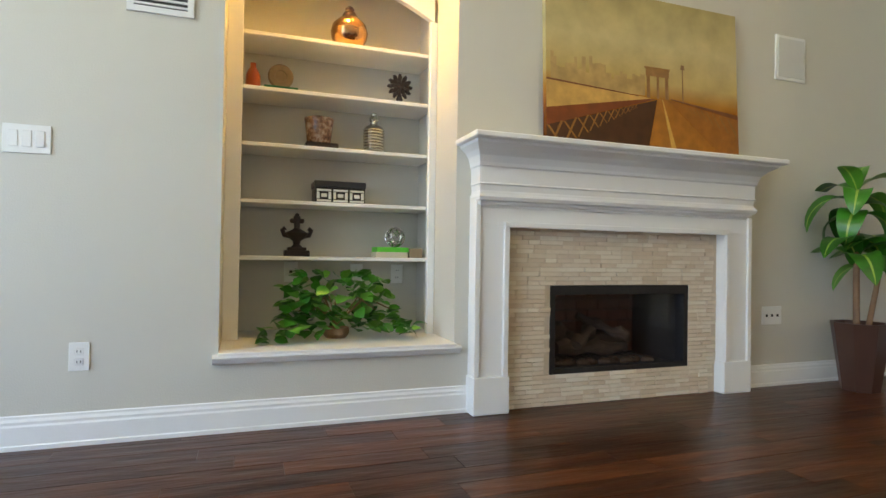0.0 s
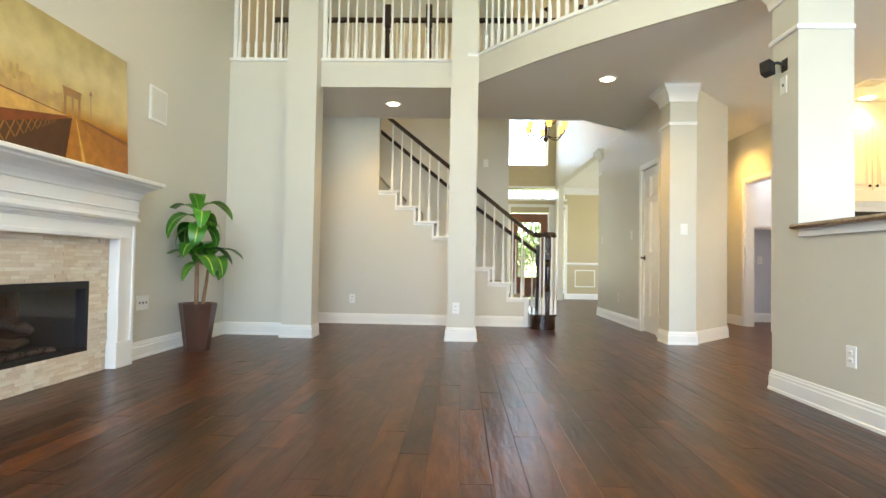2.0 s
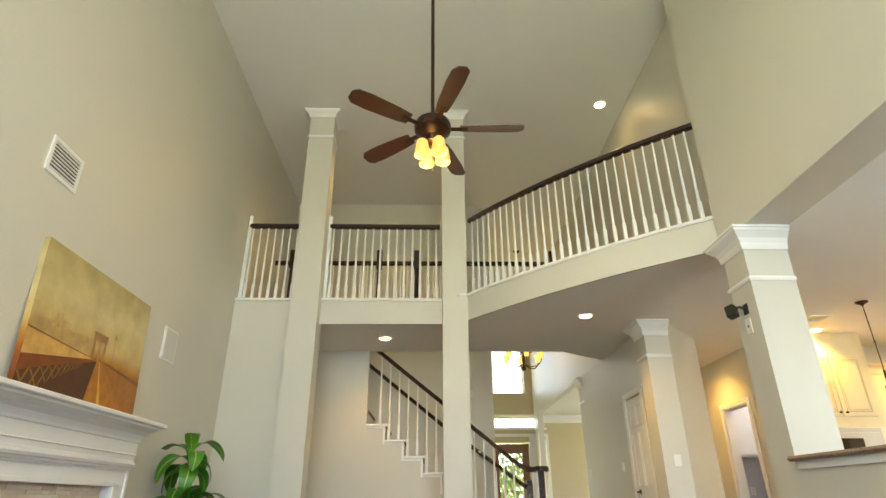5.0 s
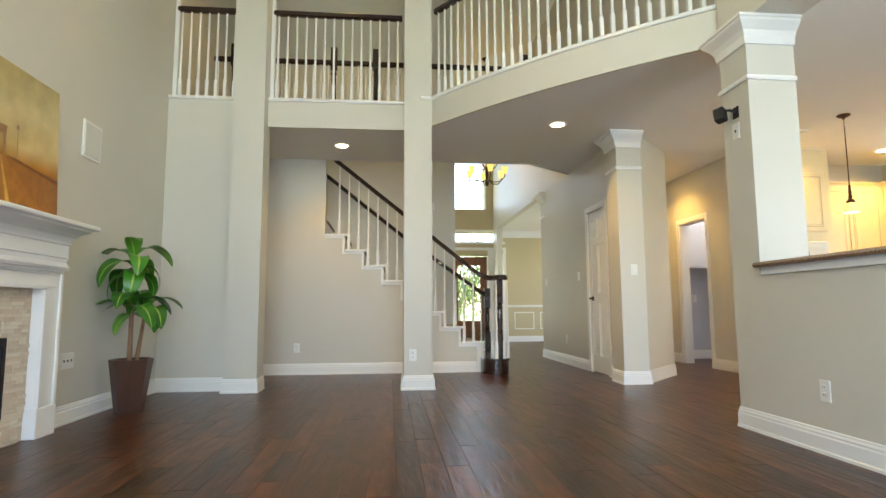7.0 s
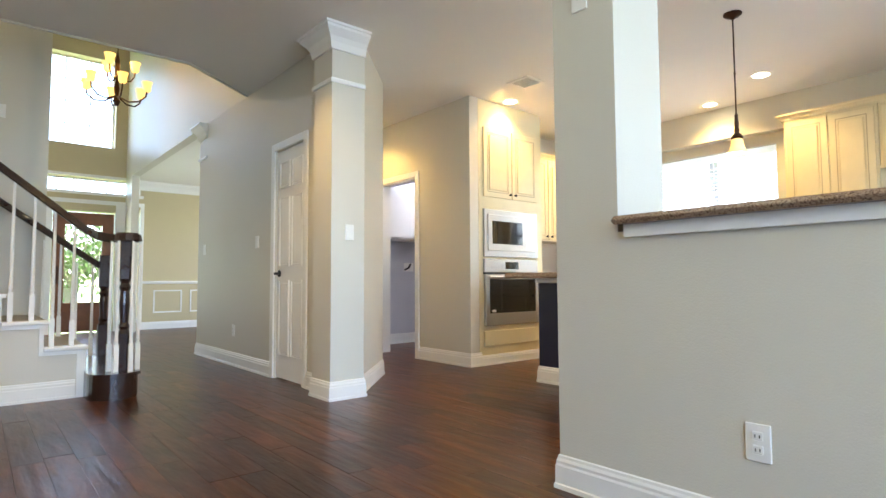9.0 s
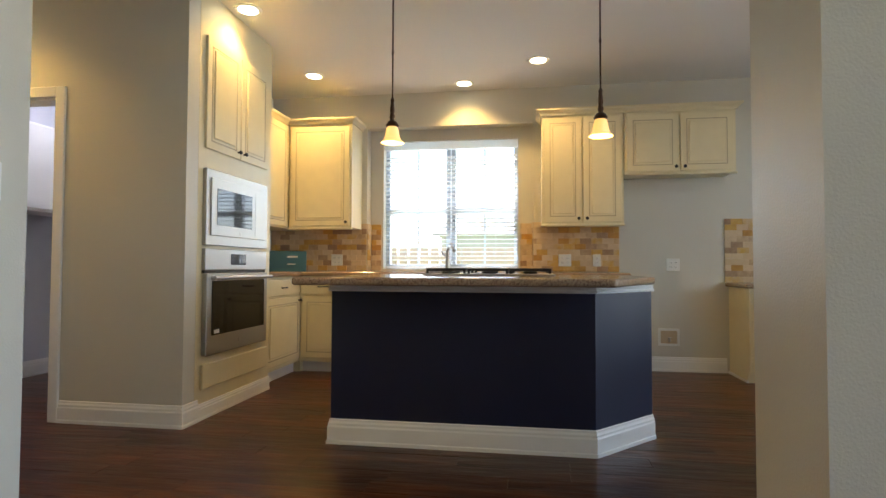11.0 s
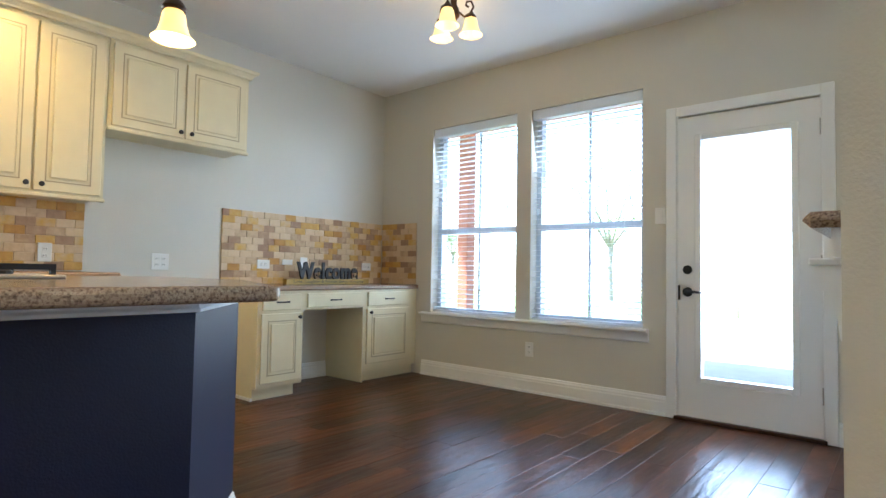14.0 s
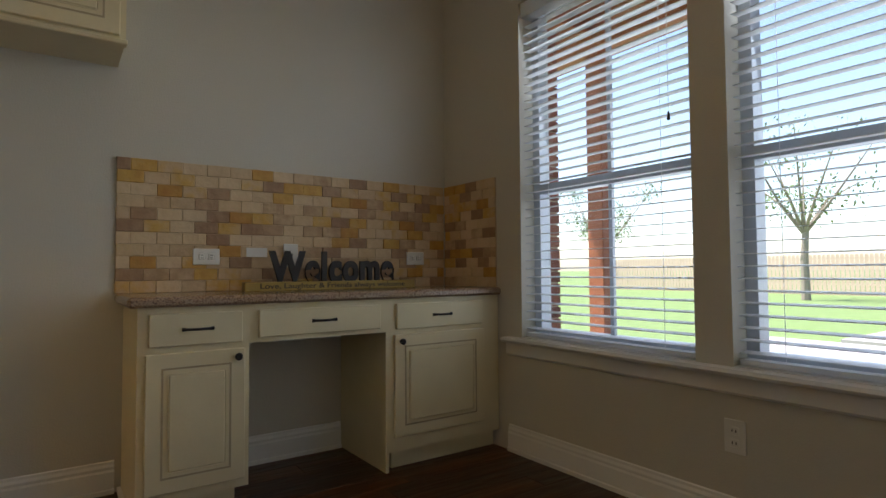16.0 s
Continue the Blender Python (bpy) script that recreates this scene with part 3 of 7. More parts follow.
for r in range(6):
    for c in range(-1, 5):
        bx = x0 + 0.15 + c * 0.16 + (r % 2) * 0.08
        box(bm, max(bx, x0 + 0.03), min(bx + 0.153, x1 - 0.03), YN + 0.435, YN + 0.449, z0 + 0.02 + r * 0.07, z0 + 0.083 + r * 0.07)
part("firebrick", bm, M_RFBRICK, firebox, "smoked red firebrick lining")
M_LOG = material("charred_ceramic_log", (0.055, 0.034, 0.024), 0.9, vary=0.8, noise_scale=12, bump=1.0, bump_scale=30)
for a, b, r in (((2.52, YN + 0.18, 0.27), (3.02, YN + 0.20, 0.25), 0.045), ((2.60, YN + 0.30, 0.30), (3.10, YN + 0.28, 0.29), 0.05), ((2.62, YN + 0.12, 0.29), (2.86, YN + 0.28, 0.40), 0.04), ((2.98, YN + 0.13, 0.33), (2.72, YN + 0.27, 0.44), 0.036), ((2.52, YN + 0.15, 0.37), (2.58, YN + 0.28, 0.36), 0.045)):
    bm = bmesh.new()
    a, b = Vector(a) + Vector((0.04, 0, 0)), Vector(b) + Vector((0.04, 0, 0))
    pts = [a.lerp(b, k / 7) + Vector((0, 0, 0.012 * math.sin(k * 2.1))) for k in range(8)]
    part("log", tube(bm, pts, [r * (0.85 + 0.25 * math.sin(k * 1.7)) for k in range(8)], 10), M_LOG, firebox, smooth=True)
for k in range(9):
    bm = bmesh.new()
    bmesh.ops.create_icosphere(bm, subdivisions=2, radius=0.04, matrix=Matrix.LocRotScale((2.53 + k * 0.075, YN + 0.08 + 0.03 * (k % 2), 0.195), None, (1.1, 0.8, 0.6)))
    part("ember_rock", bm, M_LOG, firebox, smooth=True)
fg = part("pane", boxes((x0 + 0.03, x1 - 0.03, YN + 0.004, YN + 0.008, z0 + 0.03, z1 - 0.05)), M_GLASS, firebox, "clear fireplace glass")
fg.visible_shadow = False
part("grate", boxes(*[(2.54 + k * 0.07, 2.552 + k * 0.07, YN + 0.08, YN + 0.34, 0.205, 0.217) for k in range(9)]), M_BLACK, firebox)

# canvas leaning on the mantel: sepia bridge walk
pic = thing("canvas_picture", (3.0, YN - 0.05, 1.39), "unframed canvas with a sepia bridge walkway view", "picture")
PX0, PX1, PZ0, PZ1 = 2.34, 3.67, 1.391, 2.30
PM = Matrix.Translation((0, YN - 0.07, PZ0)) @ pose(0, 0, 0, -2.5, 0, 0)
M_CANV = bpy.data.materials.new("sepia_canvas_print")
M_CANV.use_nodes = True
_n, _l = M_CANV.node_tree.nodes, M_CANV.node_tree.links
_co, _sep, _rp, _nz, _mx = _n.new("ShaderNodeTexCoord"), _n.new("ShaderNodeSeparateXYZ"), _n.new("ShaderNodeValToRGB"), _n.new("ShaderNodeTexNoise"), _n.new("ShaderNodeMix")
_l.new(_co.outputs["Generated"], _sep.inputs[0])
_l.new(_sep.outputs["Z"], _rp.inputs["Fac"])
_e = _rp.color_ramp.elements
_e[0].position, _e[0].color = 0.0, (0.13, 0.030, 0.006, 1)
_e[1].position, _e[1].color = 1.0, (0.60, 0.48, 0.20, 1)
for _p, _c in ((0.24, (0.34, 0.09, 0.012, 1)), (0.36, (0.60, 0.26, 0.04, 1)), (0.46, (0.74, 0.52, 0.19, 1)), (0.70, (0.78, 0.63, 0.30, 1))):
    _e.new(_p).color = _c
_nz.inputs["Scale"].default_value, _nz.inputs["Detail"].default_value = 7, 6
_l.new(_co.outputs["Object"], _nz.inputs["Vector"])
_mx.data_type, _mx.blend_type = "RGBA", "MULTIPLY"
_mx.inputs["Factor"].default_value = 0.5
_l.new(_rp.outputs["Color"], _mx.inputs["A"])
_l.new(_nz.outputs["Fac"], _mx.inputs["B"])
_l.new(_mx.outputs["Result"], _n["Principled BSDF"].inputs["Base Color"])
_n["Principled BSDF"].inputs["Roughness"].default_value = 0.16
bm = box(bmesh.new(), PX0, PX1, 0, 0.035, 0, PZ1 - PZ0, m=PM)
part("canvas", bm, M_CANV, pic)


def ink(name, colour, polys, depth, label=""):
    """Flat printed shapes on the canvas, in its own width and height (0 to 1), each a part."""
    mat = material("print_" + name, colour, 0.35, vary=0.45, noise_scale=16)
    for poly in polys:
        bm = bmesh.new()
        bm.faces.new([bm.verts.new((PX0 + u * (PX1 - PX0), -depth, v * (PZ1 - PZ0))) for u, v in poly])
        bmesh.ops.transform(bm, matrix=PM, verts=bm.verts[:])
        part(name, bm, mat, pic, label)


rp = random.Random(8)
sky_line = []
u = 0.02
while u < 0.46:
    w = rp.uniform(0.010, 0.03)
    h = 0.44 + rp.uniform(0.01, 0.13) * (1.0 if u < 0.28 else 0.5)
    sky_line.append([(u, 0.37), (u + w, 0.37), (u + w, h), (u, h)])
    u += w
ink("skyline", (0.47, 0.30, 0.105), sky_line, 0.0013, "printed hazy city skyline")
ink("far_deck", (0.60, 0.34, 0.09), [[(0, 0.22), (0.53, 0.352), (0.46, 0.362), (0, 0.40)]], 0.0015, "printed pale far deck")
ink("deck_edge", (0.20, 0.065, 0.018), [[(0, 0.392), (0.45, 0.36), (0.45, 0.366), (0, 0.404)], [(0.62, 0.362), (1, 0.285), (1, 0.315), (0.62, 0.37)]], 0.0017, "printed dark cables")
ink("girder", (0.21, 0.050, 0.010), [[(0, 0.12), (0.54, 0.355), (0.50, 0.352), (0, 0.225)]], 0.0017, "printed red-brown girder")
ink("shadowed_truss", (0.075, 0.024, 0.007), [[(0, 0), (0.49, 0), (0.545, 0.352), (0, 0.12)]], 0.0015, "printed shadowed truss")
ink("walkway", (0.40, 0.150, 0.016), [[(0.49, 0), (0.93, 0), (0.60, 0.36), (0.548, 0.36)]], 0.0015, "printed bridge walkway")
ink("centre_line", (0.62, 0.36, 0.08), [[(0.625, 0), (0.655, 0), (0.576, 0.355), (0.572, 0.355)]], 0.0019, "printed pale centre line")
ink("side_rail", (0.34, 0.120, 0.014), [[(0.93, 0), (1, 0), (1, 0.285), (0.60, 0.362)]], 0.0015, "printed side rail")
braces = []
for k in range(11):
    f, g = 0.86 ** k, 0.86 ** (k + 1)
    ua, ub = 0.545 - 0.545 * f, 0.545 - 0.545 * g
    la, lb, ta, tb = 0.35 * (1 - f) + 0.02, 0.35 * (1 - g) + 0.01, 0.355 - 0.235 * f, 0.355 - 0.235 * g
    t = 0.012 * f
    braces += [[(ua, la - 0.06 * f), (ua + t, la - 0.06 * f), (ub, tb), (ub - t, tb)], [(ua, ta), (ua + t, ta), (ub, lb - 0.06 * g), (ub - t, lb - 0.06 * g)]]
    rb = [(0.60 + 0.40 * f, 0.36 - 0.20 * f), (0.60 + 0.40 * g, 0.36 - 0.085 * g)]
    braces.append([rb[0], (rb[0][0] - t, rb[0][1]), (rb[1][0] - t, rb[1][1]), rb[1]])
ink("truss_bar", (0.30, 0.13, 0.025), braces, 0.0021, "printed ochre truss bar")
ink("bridge_tower", (0.33, 0.165, 0.05), [[(0.490, 0.36), (0.508, 0.36), (0.508, 0.50), (0.490, 0.50)], [(0.543, 0.36), (0.556, 0.36), (0.556, 0.50), (0.543, 0.50)], [(0.588, 0.36), (0.606, 0.36), (0.606, 0.50), (0.588, 0.50)], [(0.486, 0.50), (0.610, 0.50), (0.610, 0.545), (0.486, 0.545)], [(0.480, 0.545), (0.615, 0.545), (0.615, 0.56), (0.480, 0.56)]], 0.0021, "printed bridge tower")
ink("lamp_post", (0.24, 0.12, 0.04), [[(0.682, 0.35), (0.687, 0.35), (0.687, 0.57), (0.682, 0.57)], [(0.672, 0.57), (0.697, 0.57), (0.692, 0.60), (0.677, 0.60)]], 0.0021, "printed lamp post")

# wall speaker, return grille and plates
spk = thing("wall_speaker", (4.17, YN, 2.11), "white flush wall speaker with mesh grille", "speaker")
part("frame", boxes((4.035, 4.30, YN - 0.012, YN, 1.965, 2.255), bevel=0.004), M_PLASTIC, spk)
part("grille", boxes((4.055, 4.28, YN - 0.016, YN - 0.011, 1.985, 2.235), bevel=0.002), material("speaker_mesh", (0.66, 0.66, 0.62), 0.7, bump=0.5, bump_scale=600), spk)


def grille(name, label, x0, x1, z0, z1, m, slats, cat="vent"):
    ob = thing(name, (0, 0, 0), label, cat)
    ob.matrix_basis = m
    def p(nm, bm, mat):
        o = new(nm, mesh_of(nm, bm))
        o.data.materials.append(mat)
        o.parent = ob
    b = 0.025
    p("frame", boxes((x0, x1, -0.010, 0, z0, z0 + b), (x0, x1, -0.010, 0, z1 - b, z1), (x0, x0 + b, -0.010, 0, z0 + b, z1 - b), (x1 - b, x1, -0.010, 0, z0 + b, z1 - b)), M_PLASTIC)
    p("backing", boxes((x0 + b, x1 - b, -0.002, 0, z0 + b, z1 - b)), M_SLOT)
    for k in range(slats):
        zz = z0 + b + (z1 - z0 - 2 * b) * (k + 0.5) / slats
        p("slat", box(bmesh.new(), x0 + b, x1 - b, -0.009, -0.002, zz - 0.0045, zz + 0.0045), M_PLASTIC)
    return ob


grille("wall_vent", "white louvred supply vent high on the wall", 2.15, 2.46, 2.66, 2.90, pose(0, YN, 0), 8)
grille("wall_vent", "white louvred return vent on the wall", 0.36, 0.62, 1.815, 2.05, pose(0, YN, 0), 8)
plate("switch", 0.02, YN, 1.24, "s", 3, "white three-gang rocker switch plate")
plate("outlet", 0.216, YN, 0.362, "s")
plate("blank", 4.03, YN, 0.447, "s", 3, "white fireplace gas key and outlet plate")

# shelf niche
niche = thing("built_in_shelf_unit", (1.29, 3.246, 0.345), "white painted built-in shelves in a wall niche", "shelf")
for x0, x1 in ((0.746, 0.822), (1.818, 1.859)):
    part("stile", boxes((x0, x1, 3.48, 3.52, 0.357, 2.12), bevel=0.003), M_TRIM, niche)
# arched head of the face frame
bm = bmesh.new()
ring = []
for k in range(17):
    f = k / 16
    ring.append((0.782 + 1.057 * f, 2.12 + 0.17 * math.sin(math.pi * f)))
for d in (3.48, 3.52):
    for (xa, za), (xb, zb) in zip(ring, ring[1:]):
        bm.faces.new([bm.verts.new(p) for p in ((xa, d, za), (xb, d, zb), (xb, d, 2.419), (xa, d, 2.419))])
for (xa, za), (xb, zb) in zip(ring, ring[1:]):
    bm.faces.new([bm.verts.new(p) for p in ((xa, 3.48, za), (xb, 3.48, zb), (xb, 3.52, zb), (xa, 3.52, za))])
bmesh.ops.remove_doubles(bm, verts=bm.verts[:], dist=1e-5)
part("arch_head", bm, M_TRIM, niche)
part("sill", sweep(bmesh.new(), [(0.0, 0.345), (0.045, 0.345), (0.048, 0.335), (0.042, 0.325), (0.03, 0.320), (0.026, 0.31), (0.018, 0.304), (0.0, 0.302)], [(1.885, YN), (0.722, YN)]), M_TRIM, niche)
part("sill_board", boxes((0.746, 1.859, YN - 0.045, 3.819, 0.345, 0.357), bevel=0.002), M_TRIM, niche)
# the shelf contents are laid out on a nearer, smaller plan and set back to the shelves by SET_BACK
SET_BACK = Matrix.Translation((0.62, 0.486, 0.803)) @ Matrix.Scale(1.10, 4) @ Matrix.Translation((-0.62, -0.486, -0.803))
SHELF_Z = (0.783, 1.05, 1.318, 1.582, 1.84)
for z in SHELF_Z:
    zs = 0.803 + (z - 0.803) * 1.10
    part("shelf", boxes((0.822, 1.858, 3.515, 3.818, zs - 0.020, zs), bevel=0.003), M_TRIM, niche)
bulb("niche_lamp", (1.30, 3.41, 2.37), 42.0, (1.0, 0.56, 0.12), 0.03)
dl = thing("niche_downlight", (1.30, 3.38, 2.42), "small round recessed niche light", "light")
part("lens", lathe(bmesh.new(), [(0.035, 2.405), (0.035, 2.42)], (1.30, 3.38, 0)), M_LAMP, dl)
plate("outlet", 1.73, 3.82, 0.68, "s")
plate("blank", 1.48, 3.82, 0.68, "s")
plate("blank", 1.10, 3.82, 0.69, "s")

# things on the shelves
M_COPPER = material("antique_copper_glass", (0.40, 0.22, 0.10), 0.18, 0.9, vary=0.4, noise_scale=10)
M_PEWTER = material("dark_pewter_carving", (0.035, 0.022, 0.018), 0.45, 0.3, vary=0.5, noise_scale=25)
M_MERC = material("mercury_glass", (0.55, 0.53, 0.48), 0.12, 1.0, vary=0.3, noise_scale=18)
vase = thing("round_jar", (1.31, 3.33, 1.84), "round copper-toned glass jar with dark stopper", "jar")
part("body", lathe(bmesh.new(), [(0.035, 0), (0.06, 0.012), (0.088, 0.05), (0.095, 0.085), (0.085, 0.125), (0.055, 0.155), (0.03, 0.165)], (1.31, 3.33, 1.84), 28), M_COPPER, vase, smooth=True)
part("stopper", lathe(bmesh.new(), [(0.034, 0.163), (0.038, 0.175), (0.03, 0.19), (0.02, 0.198), (0.024, 0.208), (0.012, 0.22)], (1.31, 3.33, 1.84), 20), M_PEWTER, vase, smooth=True)
z = 1.582
tin = thing("decorative_bottle", (0.85, 3.36, z), "orange-red lacquered decorative bottle on the shelf", "bottle")
part("body", lathe(bmesh.new(), [(0.032, 0), (0.036, 0.03), (0.034, 0.08), (0.024, 0.105), (0.014, 0.12), (0.014, 0.14)], (0.85, 3.36, z), 16), material("orange_lacquer", (0.42, 0.08, 0.02), 0.3, vary=0.3, noise_scale=12), tin, smooth=True)
disc = thing("round_ornament", (0.98, 3.37, z), "tan carved disc on a green book", "ornament")
part("book", boxes((0.90, 1.06, 3.31, 3.43, z, z + 0.03), bevel=0.002), material("green_book_cloth", (0.02, 0.16, 0.07), 0.6, vary=0.1), disc, "green cloth book")
part("disc", lathe(bmesh.new(), [(0.02, -0.012), (0.055, -0.012), (0.062, -0.004), (0.062, 0.004), (0.055, 0.012), (0.03, 0.012), (0.028, 0.006), (0.02, 0.006)], seg=24, m=pose(0.98, 3.37, z + 0.092, 90, 0, 0)), material("tan_carved_wood", (0.30, 0.20, 0.10), 0.6, vary=0.3, noise_scale=20), disc, smooth=True)
fl = thing("sunburst_ornament", (1.585, 3.35, z), "dark bronze flower ornament on a foot", "ornament")
bm = lathe(bmesh.new(), [(0.028, 0), (0.03, 0.012), (0.014, 0.022), (0.018, 0.04), (0.012, 0.055)], (1.585, 3.35, z), 14)
part("foot", bm, M_PEWTER, fl, smooth=True)
for ring, (rad, cnt, sc) in enumerate(((0.05, 12, 0.016), (0.033, 9, 0.015), (0.014, 5, 0.014))):
    for k in range(cnt):
        a = 2 * math.pi * k / cnt + ring * 0.3
        bm = bmesh.new()
        bmesh.ops.create_icosphere(bm, subdivisions=1, radius=sc, matrix=Matrix.LocRotScale((1.585 + rad * math.cos(a), 3.345 - ring * 0.008, z + 0.105 + rad * math.sin(a)), Euler((0, -a, 0)), (1.4, 0.6, 0.8)))
        part("petal", bm, M_PEWTER, fl)
z = 1.318
goblet = thing("hurricane_vase", (1.17, 3.36, z), "smoky mosaic glass vase on a dark base", "vase")
part("base", boxes((1.10, 1.26, 3.29, 3.43, z, z + 0.032), bevel=0.004), M_PEWTER, goblet)
part("bowl", lathe(bmesh.new(), [(0.05, 0.032), (0.06, 0.045), (0.066, 0.10), (0.074, 0.16), (0.072, 0.163), (0.06, 0.10), (0.05, 0.05)], (1.17, 3.36, z), 24), ramped("smoky_mosaic", [(0.3, (0.03, 0.015, 0.01)), (0.5, (0.25, 0.13, 0.07)), (0.7, (0.55, 0.45, 0.36))], 0.15, False, (1, 1, 1), 45.0), goblet, smooth=True)
decanter = thing("ribbed_bottle", (1.45, 3.35, z), "ribbed mercury glass bottle with stopper", "bottle")
prof = [(0.045, 0)]
for k in range(9):
    prof += [(0.057, 0.006 + k * 0.015), (0.051, 0.014 + k * 0.015)]
prof += [(0.04, 0.145), (0.02, 0.156), (0.018, 0.172)]
part("body", lathe(bmesh.new(), prof, (1.45, 3.35, z), 24), M_MERC, decanter, smooth=True)
part("stopper", lathe(bmesh.new(), [(0.022, 0.172), (0.026, 0.18), (0.024, 0.192), (0.016, 0.2), (0.018, 0.21), (0.008, 0.218)], (1.45, 3.35, z), 16), M_MERC, decanter, smooth=True)
z = 1.05
chest = thing("trinket_box", (1.28, 3.36, z), "black box with white geometric inlay", "box")
part("body", boxes((1.15, 1.40, 3.30, 3.45, z, z + 0.078), bevel=0.003), material("black_lacquer", (0.012, 0.012, 0.015), 0.25), chest)
part("lid", boxes((1.146, 1.404, 3.296, 3.454, z + 0.08, z + 0.112), bevel=0.003), material("charcoal_lid", (0.03, 0.03, 0.035), 0.3), chest)
M_BONE = material("bone_inlay", (0.70, 0.70, 0.64), 0.4)
for k in range(3):
    cx = 1.193 + k * 0.082
    part("inlay", boxes((cx - 0.036, cx + 0.036, 3.2985, 3.301, z + 0.008, z + 0.018), (cx - 0.036, cx + 0.036, 3.2985, 3.301, z + 0.06, z + 0.07), (cx - 0.036, cx - 0.022, 3.2985, 3.301, z + 0.022, z + 0.056), (cx + 0.022, cx + 0.036, 3.2985, 3.301, z + 0.022, z + 0.056), (cx - 0.014, cx + 0.014, 3.2985, 3.301, z + 0.03, z + 0.048)), M_BONE, chest)
z = 0.783
urn = thing("finial_ornament", (1.07, 3.36, z), "dark carved cross-topped finial ornament", "ornament")
part("base", boxes((1.01, 1.13, 3.31, 3.41, z, z + 0.03), (1.025, 1.115, 3.32, 3.40, z + 0.03, z + 0.045), bevel=0.003), M_PEWTER, urn)
part("stem", lathe(bmesh.new(), [(0.03, 0.045), (0.016, 0.06), (0.02, 0.075), (0.05, 0.10), (0.055, 0.118), (0.03, 0.13), (0.014, 0.14), (0.018, 0.2)], (1.07, 3.36, z), 16), M_PEWTER, urn, smooth=True)
for s in (-1, 1):
    part("scroll", tube(bmesh.new(), [(1.07 + s * 0.03, 3.36, z + 0.10), (1.07 + s * 0.06, 3.36, z + 0.105), (1.07 + s * 0.07, 3.36, z + 0.13), (1.07 + s * 0.055, 3.36, z + 0.14)], 0.012, 8), M_PEWTER, urn, smooth=True)
part("cross", boxes((1.035, 1.105, 3.35, 3.37, z + 0.165, z + 0.188), (1.059, 1.081, 3.35, 3.37, z + 0.14, z + 0.215), bevel=0.006), M_PEWTER, urn)
books = thing("stacked_book", (1.57, 3.36, z), "cream book lying flat on the shelf", "book")
part("pages", boxes((1.46, 1.63, 3.30, 3.42, z, z + 0.028), bevel=0.002), material("cream_book", (0.62, 0.56, 0.42), 0.6, vary=0.1), books)
book2 = thing("green_book", (1.55, 3.36, z + 0.028), "bright green book lying on a cream book", "book")
part("cover", boxes((1.465, 1.635, 3.30, 3.42, z + 0.028, z + 0.054), bevel=0.002), material("lime_book_cover", (0.10, 0.55, 0.04), 0.45), book2)
book3 = thing("tan_book", (1.68, 3.38, z), "tan leather book beside the stack", "book")
part("cover", boxes((1.64, 1.715, 3.31, 3.43, z, z + 0.05), bevel=0.003), material("tan_leather", (0.36, 0.25, 0.15), 0.6, vary=0.15), book3)
orb = thing("twig_orb", (1.575, 3.36, z + 0.054), "silver woven wire orb on green book", "ornament")
ro = random.Random(3)
for k in range(14):
    m = Matrix.Translation((1.575, 3.36, z + 0.107)) @ Euler((ro.uniform(0, 3.1), ro.uniform(0, 3.1), ro.uniform(0, 3.1))).to_matrix().to_4x4()
    pts = [m @ Vector((0.052 * math.cos(2 * math.pi * j / 18), 0.052 * math.sin(2 * math.pi * j / 18), 0)) for j in range(19)]
    part("wire", tube(bmesh.new(), pts, 0.0022, 5), M_MERC, orb, smooth=True)

for ob in (vase, tin, disc, fl, goblet, decanter, chest, urn, books, book2, book3, orb):
    ob.matrix_basis = SET_BACK @ ob.matrix_basis


def leaf_mesh(name, length, width, droop, fold=0.25, segs=6):
    """A pointed leaf along +x with a folded midrib and a drooping tip."""
    bm = bmesh.new()
    rows = []
    for i in range(segs + 1):
        s = i / segs
        w = width * (math.sin(math.pi * min(1, s * 0.93 + 0.07)) ** 0.8) * 0.5
        x, zc = length * s * (1 - 0.18 * droop * s), -droop * length * s * s * 0.7
        rows.append([bm.verts.new((x, -w, zc + fold * w)), bm.verts.new((x, 0, zc)), bm.verts.new((x, w, zc + fold * w))])
    for a, b in zip(rows, rows[1:]):
        bm.faces.new((a[0], a[1], b[1], b[0]))
        bm.faces.new((a[1], a[2], b[2], b[1]))
    me = mesh_of(name, bm)
    me.materials.append(M_LEAF)
    me.shade_smooth()
    return me


ivy = thing("ivy_plant", (1.28, 3.30, 0.357), "bushy green variegated artificial ivy on the niche sill", "plant")
part("basket", lathe(bmesh.new(), [(0.05, 0), (0.065, 0.02), (0.065, 0.05), (0.055, 0.05)], (1.28, 3.34, 0.357), 16), M_CANE, ivy)
IVY = [leaf_mesh("ivy_leaf", L, L * 0.85, d, 0.2, 3) for L, d in ((0.068, 0.25), (0.080, 0.5), (0.058, 0.1))]
rv = random.Random(12)
